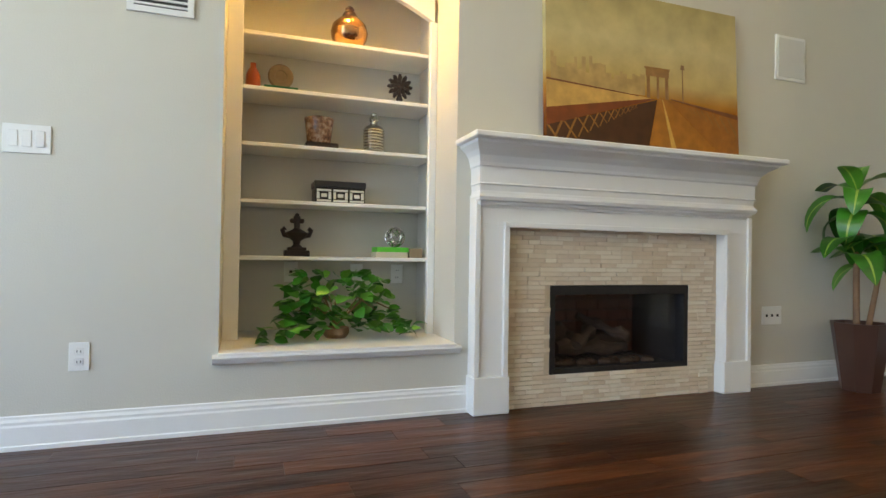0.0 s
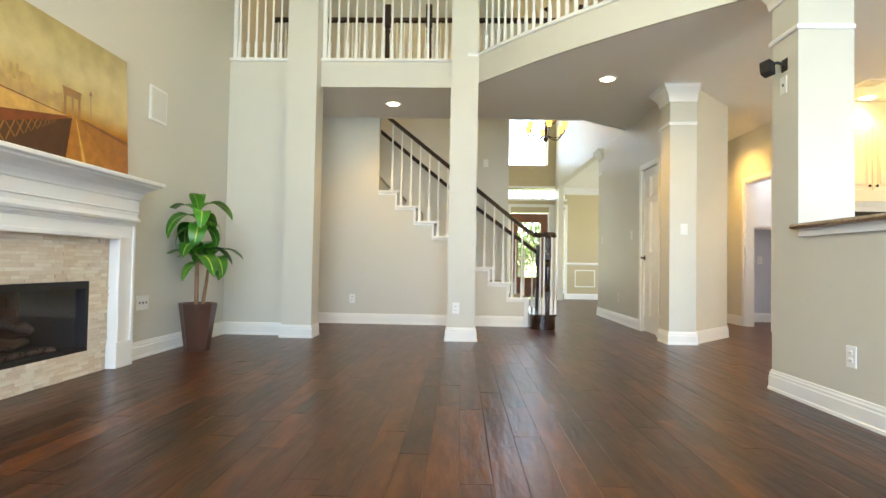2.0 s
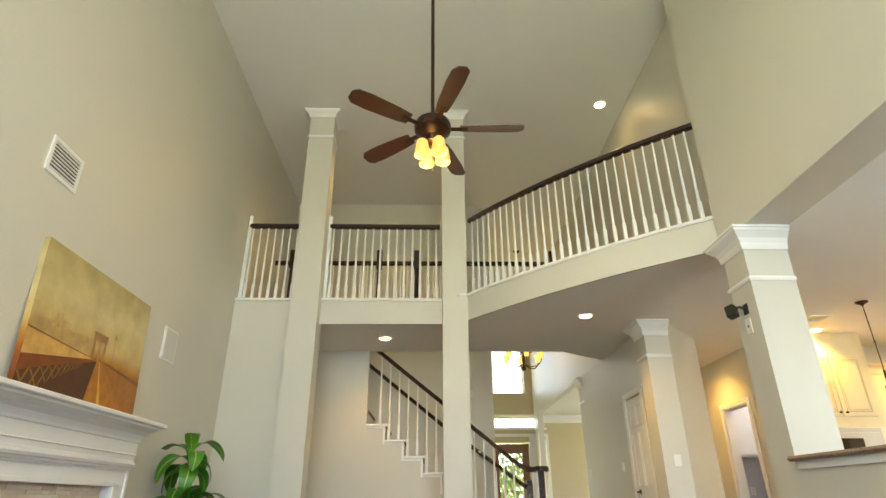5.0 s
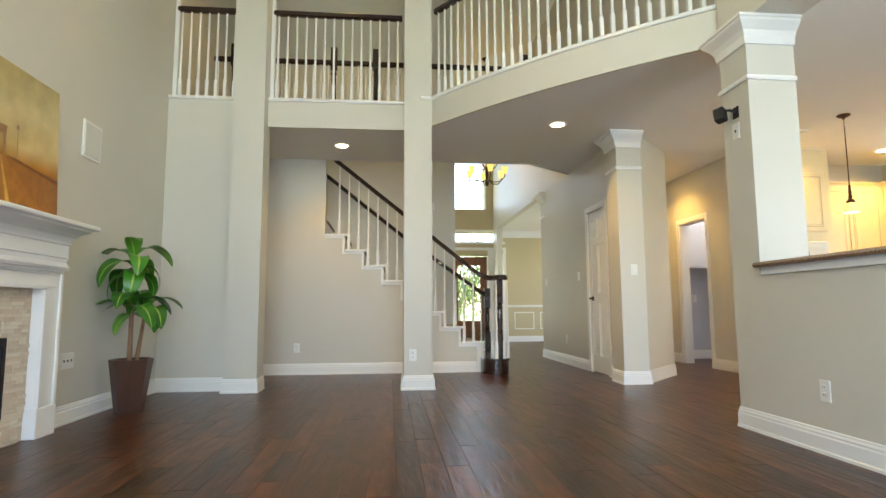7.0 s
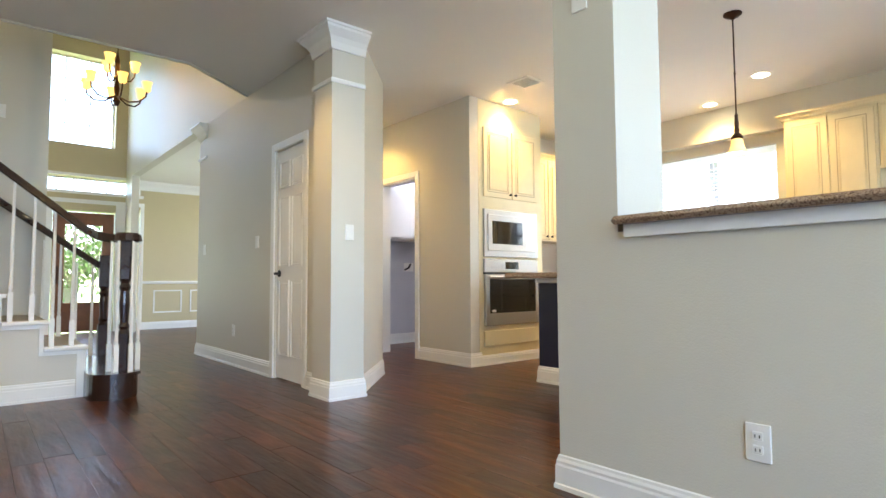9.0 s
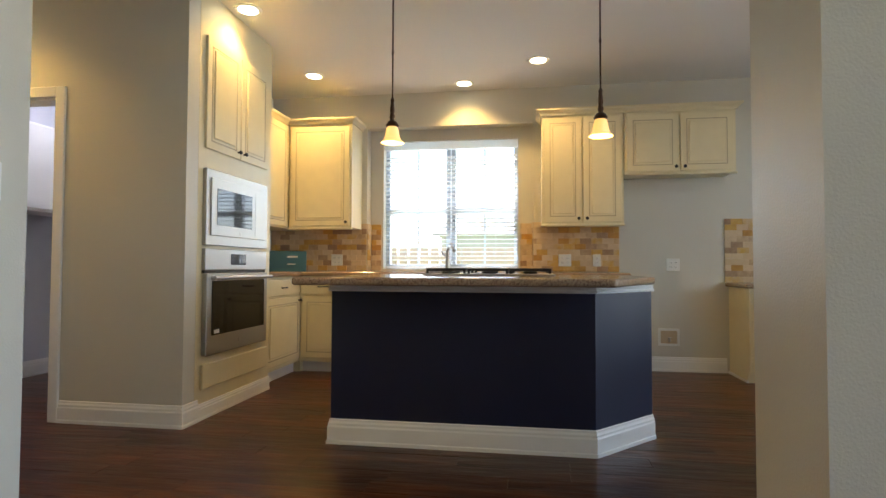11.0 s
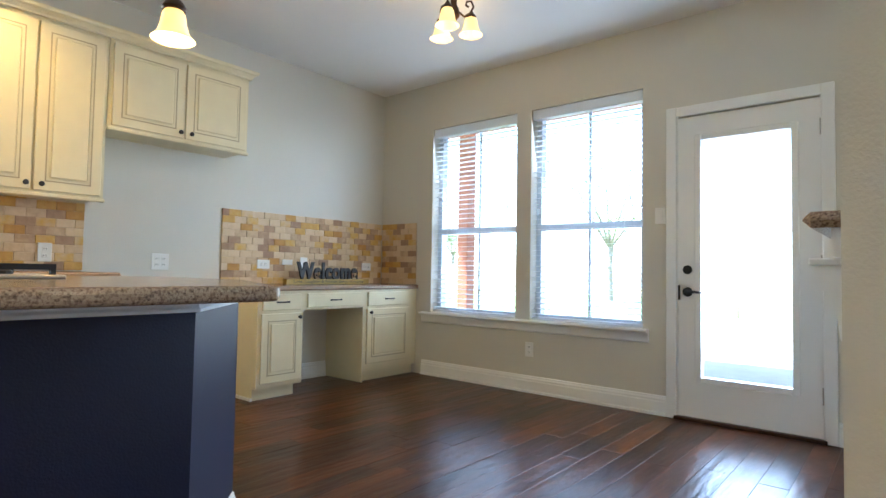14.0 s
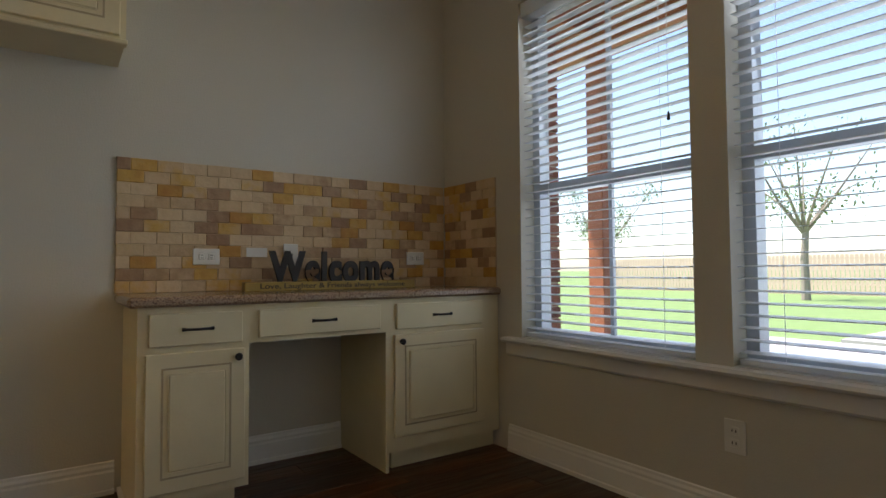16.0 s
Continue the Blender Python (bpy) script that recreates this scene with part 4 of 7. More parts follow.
for k in range(290):
    a = rv.uniform(0, 2 * math.pi)
    e = rv.uniform(0.0, 1.0) ** 0.7
    r = rv.uniform(0.3, 1.0) ** 0.6
    x = 1.28 + math.cos(a) * 0.31 * r * math.sqrt(1 - (e * 0.85) ** 2) + rv.uniform(-0.02, 0.02)
    y = 3.31 + math.sin(a) * 0.125 * r
    zz = 0.375 + 0.34 * e * r
    if k > 262:
        x, y, zz = rv.choice((rv.uniform(0.92, 1.05), rv.uniform(1.52, 1.66))), rv.uniform(3.15, 3.25), 0.375 + rv.uniform(0, 0.05)
    lf = part("leaf", rv.choice(IVY), M_LEAF, ivy)
    lf.matrix_basis = pose(x, y, zz, rv.uniform(-40, 40), rv.uniform(-60, 25), math.degrees(a) + rv.uniform(-50, 50))
    lf.matrix_parent_inverse = ivy.matrix_basis.inverted()
for k in range(14):
    a = rv.uniform(0, 2 * math.pi)
    part("stem", tube(bmesh.new(), [(1.28, 3.33, 0.42), (1.28 + 0.15 * math.cos(a), 3.32 + 0.05 * math.sin(a), 0.56), (1.28 + 0.28 * math.cos(a), 3.32 + 0.10 * math.sin(a), 0.50)], 0.003, 5), M_CANE, ivy)

ivy.matrix_basis = Matrix.Translation((1.31, 3.42, 0.357)) @ Matrix.Scale(1.06, 4)

# cane plant
px, py = 4.48, 2.90
palm = thing("potted_cane_plant", (px, py, 0), "green corn-cane plant in a tall brown tapered planter", "plant")
bm = bmesh.new()
n6 = 8
for z0, z1, r0, r1 in ((0, 0.42, 0.105, 0.162),):
    lo = [bm.verts.new((px + r0 * math.cos(math.pi / 8 + k * math.pi / 4), py + r0 * math.sin(math.pi / 8 + k * math.pi / 4), z0)) for k in range(n6)]
    hi = [bm.verts.new((px + r1 * math.cos(math.pi / 8 + k * math.pi / 4), py + r1 * math.sin(math.pi / 8 + k * math.pi / 4), z1)) for k in range(n6)]
    inn = [bm.verts.new((px + (r1 - 0.015) * math.cos(math.pi / 8 + k * math.pi / 4), py + (r1 - 0.015) * math.sin(math.pi / 8 + k * math.pi / 4), z1)) for k in range(n6)]
    dn = [bm.verts.new((px + (r1 - 0.02) * math.cos(math.pi / 8 + k * math.pi / 4), py + (r1 - 0.02) * math.sin(math.pi / 8 + k * math.pi / 4), z1 - 0.05)) for k in range(n6)]
    for a, b in ((lo, hi), (hi, inn), (inn, dn)):
        for k in range(n6):
            bm.faces.new((a[k], a[(k + 1) % n6], b[(k + 1) % n6], b[k]))
    bm.faces.new(lo)
    bm.faces.new(dn)
part("planter", bm, M_POT, palm, "dark brown glossy tapered planter")
part("soil", lathe(bmesh.new(), [(0.135, 0.365), (0.135, 0.38), (0.05, 0.388)], (px, py, 0), 16), M_SOIL, palm)
M_RIB = material("yellow_green_leaf_rib", (0.34, 0.48, 0.08), 0.4, vary=0.2, noise_scale=20)


def cane_leaf(length, width, droop):
    """A broad glossy leaf along +x, arching over, with a pale central stripe."""
    bm = bmesh.new()
    rows = []
    segs = 10
    x = zc = 0.0
    for i in range(segs + 1):
        s = i / segs
        w = 0.5 * width * max(0.05, math.sin(math.pi * min(1.0, 0.06 + s * 0.94)) ** 0.7)
        rows.append([bm.verts.new((x, v * w, zc + 0.35 * abs(v) * w + 0.006 * math.sin(9 * s + 3 * v) * abs(v))) for v in (-1, -0.55, -0.09, 0.09, 0.55, 1)])
        a = -droop * s
        x += length / segs * math.cos(a)
        zc += length / segs * math.sin(a)
    for a, b in zip(rows, rows[1:]):
        for k in range(5):
            f = bm.faces.new((a[k], a[k + 1], b[k + 1], b[k]))
            f.material_index = 1 if k == 2 else 0
    me = mesh_of("cane_leaf", bm)
    me.materials.append(M_LEAF)
    me.materials.append(M_RIB)
    me.shade_smooth()
    return me


BIG = [cane_leaf(L, W, d) for L, W, d in ((0.43, 0.165, 2.5), (0.39, 0.155, 2.1), (0.35, 0.15, 2.8), (0.27, 0.11, 1.2))]
for cx, cy, top, cnt, lean in ((px - 0.03, py, 1.19, 12, -0.01), (px - 0.03, py + 0.005, 0.82, 5, -0.01), (px + 0.04, py - 0.02, 0.80, 7, 0.12)):
    pts = [(cx + lean * s, cy, 0.375 + (top - 0.375) * s) for s in (0, 0.3, 0.6, 1)]
    part("cane", tube(bmesh.new(), pts, [0.017, 0.016, 0.015, 0.012], 10), M_CANE, palm, smooth=True)
    for k in range(cnt):
        a = k * 137.5 + rv.uniform(-15, 15) + 40
        lf = part("leaf", BIG[3] if k < 2 and cnt > 8 else rv.choice(BIG[:3]), M_LEAF, palm)
        lf.matrix_basis = pose(cx + lean, cy, top + 0.006 * (cnt - k) - 0.012 * k, rv.uniform(-12, 12), -68 + min(50, k * 6), a)
        lf.matrix_parent_inverse = palm.matrix_basis.inverted()

# plates and small fixtures on columns and the bar wall
plate("outlet", 5.42, 0.60, 0.345, "w")
plate("outlet", 6.92, 1.99, 0.33, "w")
plate("outlet", 2.63, -1.555, 0.345, "n")
plate("switch", 5.52, -1.80, 1.22, "w")
plate("switch", 7.15, -1.75, 1.24, "n")
plate("outlet", 7.75, -1.75, 0.36, "n")
plate("switch", 8.75, -1.75, 1.24, "n")
plate("switch", 8.0, 0.20, 2.35, "w")
plate("blank", 3.26, -1.555, 2.02, "n")
cam_ob = thing("bookshelf_speaker", (3.34, -1.475, 2.16), "small black speaker on a swivel wall bracket", "speaker")
part("bracket", tube(bmesh.new(), [(3.25, -1.553, 2.15), (3.26, -1.515, 2.17), (3.28, -1.49, 2.17)], 0.010, 8), M_BLACK, cam_ob)
part("mount", boxes((3.22, 3.28, -1.565, -1.549, 2.11, 2.19)), M_BLACK, cam_ob)
part("cabinet", box(bmesh.new(), -0.036, 0.036, -0.033, 0.033, -0.048, 0.048, bevel=0.006, m=pose(3.285, -1.46, 2.14, 12, 10, 35)), M_BLACK, cam_ob)

# bar ledge
ledge = thing("bar_ledge", (1.77, -1.75, 1.035), "speckled granite bar ledge on white apron", "countertop")
part("slab", boxes((0.43, 3.10, -1.985, -1.485, 1.058, 1.09), bevel=0.014), M_GRANITE, ledge)
part("apron", boxes((0.43, 3.07, -1.575, -1.535, 1.012, 1.058), (0.43, 3.07, -1.94, -1.88, 1.0, 1.058)), M_TRIM, ledge)

# corbel under the near end of the ledge, on the kitchen side
corb = thing("ledge_corbel", (3.0, -1.92, 0.80), "white scrolled wooden corbel under the bar ledge", "corbel")
bm = bmesh.new()
curve = [(-1.9, 1.0), (-1.978, 1.0), (-1.976, 0.965), (-1.955, 0.93), (-1.935, 0.88), (-1.930, 0.84), (-1.918, 0.815), (-1.9, 0.805)]
sides = [[bm.verts.new((x, y, z)) for y, z in curve] for x in (2.95, 3.03)]
for k in range(len(curve)):
    j = (k + 1) % len(curve)
    bm.faces.new((sides[0][k], sides[0][j], sides[1][j], sides[1][k]))
for ring in sides:
    bm.faces.new(ring)
part("scroll_body", bm, M_TRIM, corb)
part("cap", boxes((2.94, 3.04, -1.982, -1.9, 0.985, 1.0), bevel=0.003), M_TRIM, corb)

# ---- doors ----


def casing(name, axis, at, u0, u1, z1, out, w=0.068, t=0.018):
    """Flat-moulded casing round an opening on the wall face at, standing proud towards out (+1 or -1)."""
    bm = bmesh.new()
    for a, b, za, zb in ((u0 - w, u0, 0, z1 + w), (u1, u1 + w, 0, z1 + w), (u0, u1, z1, z1 + w)):
        d0, d1 = sorted((at, at + out * t))
        if axis == "y":
            box(bm, a, b, d0, d1, za, zb, bevel=0.004)
        else:
            box(bm, d0, d1, a, b, za, zb, bevel=0.004)
    return structure(name, bm, M_TRIM, "white door casing")


casing("trim_pantry_door", "y", -1.75, 6.155, 6.735, 2.04, 1)
casing("trim_laundry_door", "y", -3.48, 6.91, 7.60, 2.035, 1)
casing("trim_nook_door", "x", 0.43, -3.035, -2.205, 2.055, 1)
structure("trim_laundry_jamb", boxes((6.91, 6.925, -3.6, -3.48, 0, 2.035), (7.585, 7.60, -3.6, -3.48, 0, 2.035), (6.925, 7.585, -3.6, -3.48, 2.02, 2.035)), M_TRIM)

pdoor = thing("door_1", (6.445, -1.80, 0), "white six-panel pantry door with bronze lever", "door", kind="structure")
part("leaf", boxes((6.158, 6.732, -1.80, -1.768, 0.012, 2.037)), M_TRIM, pdoor)
for u0, u1 in ((6.225, 6.415), (6.475, 6.665)):
    for z0, z1 in ((0.22, 0.86), (1.0, 1.60), (1.70, 1.92)):
        part("panel", boxes((u0 + 0.012, u1 - 0.012, -1.768, -1.762, z0 + 0.012, z1 - 0.012), bevel=0.005), M_TRIM, pdoor)
        part("panel_mould", boxes((u0 - 0.008, u1 + 0.008, -1.768, -1.758, z1, z1 + 0.010), (u0 - 0.008, u1 + 0.008, -1.768, -1.758, z0 - 0.010, z0), (u0 - 0.008, u0, -1.768, -1.758, z0, z1), (u1, u1 + 0.008, -1.768, -1.758, z0, z1)), M_TRIM, pdoor)
lev = part("door_handle", lathe(bmesh.new(), [(0.03, 0), (0.03, 0.008), (0.012, 0.012), (0.012, 0.045)], seg=16, m=pose(6.675, -1.768, 0.93, -90, 0, 0)), M_BLACK, pdoor, "dark bronze lever")
part("lever", tube(bmesh.new(), [(6.675, -1.722, 0.93), (6.62, -1.718, 0.932), (6.575, -1.722, 0.925)], [0.010, 0.009, 0.007], 8), M_BLACK, lev)
for z in (0.25, 1.02, 1.80):
    part("hinge", boxes((6.146, 6.160, -1.768, -1.752, z, z + 0.09)), M_BLACK, pdoor)

# ---- stairs and rails ----


def baluster_mesh(height):
    bm = bmesh.new()
    box(bm, -0.016, 0.016, -0.016, 0.016, 0, 0.20)
    lathe(bm, [(0.0145, 0.20), (0.011, 0.215), (0.0145, 0.23), (0.012, 0.245), (0.013, 0.36), (0.0085, height)], seg=8)
    me = mesh_of("baluster", bm)
    me.materials.append(M_TRIM)
    return me


HR = [(-0.030, 0.0), (-0.022, 0.045), (-0.010, 0.056), (0.010, 0.056), (0.022, 0.045), (0.030, 0.0), (0.016, -0.012), (-0.016, -0.012)]


def handrail(pts, closed_prof=HR):
    """A moulded rail along points in space."""
    bm = bmesh.new()
    pts = [Vector(p) for p in pts]
    rings = []
    for i, p in enumerate(pts):
        d = (pts[min(i + 1, len(pts) - 1)] - pts[max(i - 1, 0)])
        s = Vector((d.y, -d.x, 0)).normalized()
        rings.append([bm.verts.new(p + s * o + Vector((0, 0, u))) for o, u in closed_prof])
    for a, b in zip(rings, rings[1:]):
        for k in range(len(closed_prof)):
            j = (k + 1) % len(closed_prof)
            bm.faces.new((a[k], a[j], b[j], b[k]))
    bm.faces.new(rings[0])
    bm.faces.new(rings[-1])
    return bm


def newel(parent, x, y, z, h, mat=None, label=""):
    prof = [(0.042, 0.28), (0.030, 0.31), (0.040, 0.33), (0.028, 0.36), (0.036, 0.50), (0.030, h - 0.38), (0.040, h - 0.35), (0.028, h - 0.32), (0.042, h - 0.29)]
    bm = boxes((x - 0.042, x + 0.042, y - 0.042, y + 0.042, z, z + 0.28), (x - 0.042, x + 0.042, y - 0.042, y + 0.042, z + h - 0.29, z + h), bevel=0.003)
    lathe(bm, prof, (x, y, z), 14)
    return part("newel_post", bm, mat or M_DARKWOOD, parent, label)


loft_z = LOFT + 0.035
BAL = baluster_mesh(0.97)


def straight_rail(name, label, path, step=0.098, z=loft_z, h=0.97, ends=()):
    rail = thing(name, (path[0][0], path[0][1], z), label, "railing")
    part("handrail", handrail([(x, y, z + h) for x, y in path]), M_DARKWOOD, rail, "dark stained wood handrail")
    lens = [0.0]
    for a, b in zip(path, path[1:]):
        lens.append(lens[-1] + math.dist(a, b))
    n = max(2, round(lens[-1] / step))
    for k in range(n):
        d = lens[-1] * (k + 0.5) / n
        i = next(j for j in range(1, len(lens)) if d <= lens[j] + 1e-9)
        f = (d - lens[i - 1]) / (lens[i] - lens[i - 1])
        a, b = path[i - 1], path[i]
        o = part("baluster", BAL, M_TRIM, rail)
        o.location = (a[0] + (b[0] - a[0]) * f, a[1] + (b[1] - a[1]) * f, z)
        o.matrix_parent_inverse = rail.matrix_basis.inverted()
    for x, y in ends:
        part("half_newel", boxes((x - 0.022, x + 0.022, y - 0.022, y + 0.022, z, z + 1.13), bevel=0.003), M_TRIM, rail, "white half newel")
    return rail


straight_rail("loft_railing", "white spindle loft railing with dark handrail", [(5.67, 3.12), (5.67, 2.47)], ends=((5.67, 3.12),))
straight_rail("loft_railing", "white spindle loft railing with dark handrail", [(5.67, 2.11), (5.67, 0.71)], ends=((5.67, 2.11),))
arc_in = [(p.x + 0.03, p.y - 0.03) for p in ARC]
straight_rail("loft_railing", "curved white spindle loft railing with dark handrail", arc_in, ends=(arc_in[-1],))
er = straight_rail("stairwell_railing", "white spindle railing over the stairwell with dark newels", [(6.86, -1.0), (6.86, 1.6)], z=LOFT + 0.03)
for y in (-0.98, 1.03, 1.58):
    newel(er, 6.86, y, LOFT, 1.22)
er2 = straight_rail("stairwell_railing", "white spindle railing over the stairwell with dark newels", [(6.86, 1.6), (6.86, 3.1)], z=LOFT + 0.03)
newel(er2, 6.86, 2.85, LOFT, 1.22)

SX = 6.92
def step_z(k):
    return 0.383 + 0.1986 * (k - 2)


def step_y(k):
    return -0.077 + 0.249 * (k - 2)


stairs = thing("staircase", (7.45, 0, 0), "closed-string staircase with white skirt and carpeted treads", "stairs")
M_CARPET = material("beige_stair_carpet", (0.46, 0.42, 0.35), 0.95, vary=0.12, noise_scale=60, bump=0.8, bump_scale=300)
bm = bmesh.new()
for k in range(2, 10):
    box(bm, SX, SX + 0.09, step_y(k) - 0.249, step_y(k), 0, step_z(k) - 0.03)
structure("wall_stair_side", bm, M_WALL, "greige stepped wall under the stairs")
structure("wall_stair_full", boxes((SX, SX + 0.09, step_y(9), 3.15, 0, C)), M_WALL, "greige full-height wall beside the stairs")
for k in range(1, 15):
    y1, z = step_y(k), step_z(k)
    part("tread", boxes((SX + 0.09, 7.99, y1 - 0.249 - 0.02, y1, z - 0.03, z), bevel=0.006), M_CARPET, stairs)
    part("riser", boxes((SX + 0.09, 7.99, y1 - 0.249, y1 - 0.235, max(0, z - 0.199), z - 0.03)), M_TRIM, stairs)
for k in range(2, 10):
    y1, z = step_y(k), step_z(k)
    part("tread_return", boxes((SX - 0.03, SX + 0.10, y1 - 0.249 - 0.03, y1 - 0.0, z - 0.03, z), bevel=0.006), M_TRIM, stairs, "white tread nosing")
    part("bracket", boxes((SX - 0.012, SX + 0.002, y1 - 0.249, y1 - 0.0, z - 0.058, z - 0.03), (SX - 0.012, SX + 0.002, y1 - 0.249 - 0.002, y1 - 0.249 + 0.026, z - 0.256, z - 0.058)), M_TRIM, stairs)
part("skirt_end", boxes((SX - 0.014, SX + 0.09, -0.345, -0.285, 0, 0.355)), M_TRIM, stairs)
starter = [(SX + 0.2, -0.33)]
for k in range(13):
    a = math.radians(90 + k * 15)
    starter.append((SX - 0.16 + 0.165 * math.cos(a), -0.50 + 0.165 * math.sin(a)))
starter += [(7.95, -0.665), (7.95, -0.33)]
part("starting_step", prism(bmesh.new(), starter, 0, 0.165), M_DARKWOOD, stairs, "dark bullnose starting step")
part("starting_tread", prism(bmesh.new(), [(x + (0.02 if x > 7.5 else -0.02), y - 0.015 if y < -0.5 else y + 0.0) for x, y in starter], 0.165, 0.19), M_DARKWOOD, stairs, "dark bullnose tread")

sr = thing("stair_railing", (SX, 0, 0.19), "white spindle stair railing with dark volute handrail", "railing")
slope = 0.1986 / 0.249
rail_pts = [(SX + 0.03, step_y(9) - 0.09, step_z(9) + 0.98)]
for k in range(1, 10):
    y = step_y(9) - 0.09 - k * 0.21
    rail_pts.append((SX + 0.03, y, step_z(9) + 0.98 - k * 0.21 * slope))
lo = rail_pts[-1]
rail_pts += [(SX + 0.02, lo[1] - 0.09, lo[2] - 0.05), (SX - 0.02, lo[1] - 0.17, lo[2] - 0.065), (SX - 0.08, lo[1] - 0.25, lo[2] - 0.065)]
cxv, cyv, czv = SX - 0.16, lo[1] - 0.25, lo[2] - 0.065
for k in range(9):
    a = math.radians(0 - k * 32)
    rail_pts.append((cxv + (0.09 - 0.004 * k) * math.cos(a), cyv + (0.09 - 0.004 * k) * math.sin(a), czv))
part("handrail", handrail(rail_pts), M_DARKWOOD, sr, "dark stained handrail with volute")
part("volute_cap", lathe(bmesh.new(), [(0.07, -0.012), (0.085, 0.0), (0.085, 0.04), (0.07, 0.056)], (cxv, cyv, czv), 18), M_DARKWOOD, sr)
newel(sr, cxv, cyv, 0.19, czv - 0.20, None, "turned dark wood newel")
for k in range(2, 10):
    for f in (0.30, 0.80):
        y = step_y(k) - 0.249 * (1 - f)
        z = step_z(k)
        top = rail_pts[0][2] + (y - rail_pts[0][1]) * slope
        if y > rail_pts[0][1]:
            continue
        o = part("baluster", BAL, M_TRIM, sr)
        o.matrix_basis = Matrix.LocRotScale((SX + 0.03, y, z), None, (1, 1, max(0.2, (top - z) / 0.97)))
        o.matrix_parent_inverse = sr.matrix_basis.inverted()
for k in range(6):
    a = math.radians(200 + k * 60)
    o = part("baluster", BAL, M_TRIM, sr)
    o.matrix_basis = Matrix.LocRotScale((cxv + 0.095 * math.cos(a), cyv + 0.095 * math.sin(a), 0.19), None, (1, 1, (czv - 0.20) / 0.97))
    o.matrix_parent_inverse = sr.matrix_basis.inverted()
far = thing("wall_handrail", (7.93, 0, 1.0), "dark stair handrail along the far wall with newel", "railing")
part("handrail", handrail([(7.93, step_y(10), step_z(10) + 0.9), (7.93, step_y(5), step_z(5) + 0.9), (7.93, step_y(1) - 0.25, step_z(1) + 0.80), (7.93, -0.62, step_z(1) + 0.76)]), M_DARKWOOD, far)
newel(far, 7.90, -0.60, 0.19, 0.92, None, "turned dark wood newel")
for k in range(1, 3):
    for f in (0.25, 0.75):
        y = step_y(k) - 0.249 * (1 - f)
        o = part("baluster", BAL, M_TRIM, far)
        o.matrix_basis = Matrix.LocRotScale((7.93, y, step_z(k)), None, (1, 1, 0.88))
        o.matrix_parent_inverse = far.matrix_basis.inverted()

# ---- lamps ----


def downlight(x, y, z, watts, dirc=WARM):
    d = thing("recessed_light", (x, y, z), "round white recessed ceiling light, switched on", "light", "recessed ceiling lights")
    part("trim_ring", lathe(bmesh.new(), [(0.066, 0.001), (0.095, 0.001), (0.095, -0.006), (0.088, -0.010), (0.070, -0.006)], (x, y, z), 28), M_TRIM, d)
    part("lens", lathe(bmesh.new(), [(0.066, 0.0), (0.066, -0.009), (0.03, -0.013)], (x, y, z), 28), M_LAMP, d)
    if watts:
        lamp = new("downlight_lamp", bpy.data.lights.new("downlight_lamp", "SPOT"))
        lamp.data.energy, lamp.data.color, lamp.data.spot_size, lamp.data.spot_blend, lamp.data.shadow_soft_size = watts * 0.12, dirc, radians(130), 0.6, 0.06
        lamp.location = (x, y, z - 0.03)


for x, y, w in ((6.27, 1.41, 48), (5.31, -0.93, 95), (5.94, -5.29, 95), (4.58, -5.70, 80), (3.88, -5.19, 85), (5.88, -3.95, 95)):
    downlight(x, y, C, w)
downlight(7.4, -3.05, C, 85, (1.0, 0.60, 0.17))
for x, y, w in ((5.20, -1.42, 10), (6.28, 1.43, 100)):
    downlight(x, y, TOP, w, (1.0, 0.66, 0.20))
sd = thing("smoke_detector", (4.88, 0.46, TOP), "round white smoke detector on the high ceiling", "smoke detector")
part("housing", lathe(bmesh.new(), [(0.07, 0), (0.07, -0.03), (0.05, -0.04)], (4.88, 0.46, TOP), 20), M_PLASTIC, sd)

BELL = [(0.028, 0.115), (0.034, 0.112), (0.042, 0.098), (0.048, 0.06), (0.058, 0.025), (0.080, 0.0), (0.076, 0.001), (0.054, 0.027), (0.043, 0.062), (0.036, 0.098)]


def bell(parent, x, y, z, scale=1.0, nm="shade"):
    return part(nm, lathe(bmesh.new(), [(r * scale, u * scale) for r, u in BELL], (x, y, z), 24), M_SHADE, parent, "glowing amber glass bell shade", smooth=True)


for x in (4.80, 3.54):
    y = -3.76
    pl = thing("pendant_light", (x, y, C), "bronze rod pendant with glowing amber bell shade", "pendant light", "island pendants")
    part("canopy", lathe(bmesh.new(), [(0.062, 0), (0.062, -0.008), (0.045, -0.022), (0.02, -0.03), (0.008, -0.045)], (x, y, C), 24), M_BRONZE, pl, smooth=True)
    part("rod", lathe(bmesh.new(), [(0.005, 2.02), (0.005, 2.30), (0.008, 2.305), (0.008, 2.32), (0.005, 2.325), (0.005, 2.71)], (x, y, 0), 10), M_BRONZE, pl)
    part("socket", lathe(bmesh.new(), [(0.036, 1.842), (0.042, 1.852), (0.028, 1.875), (0.014, 1.885), (0.018, 1.905), (0.012, 1.93), (0.016, 1.945), (0.010, 2.0), (0.014, 2.01), (0.005, 2.03)], (x, y, 0), 18), M_BRONZE, pl, smooth=True)
    bell(pl, x, y, 1.742, 0.90)
    bulb("pendant_bulb", (x, y, 1.70), 5, WARM, 0.03)

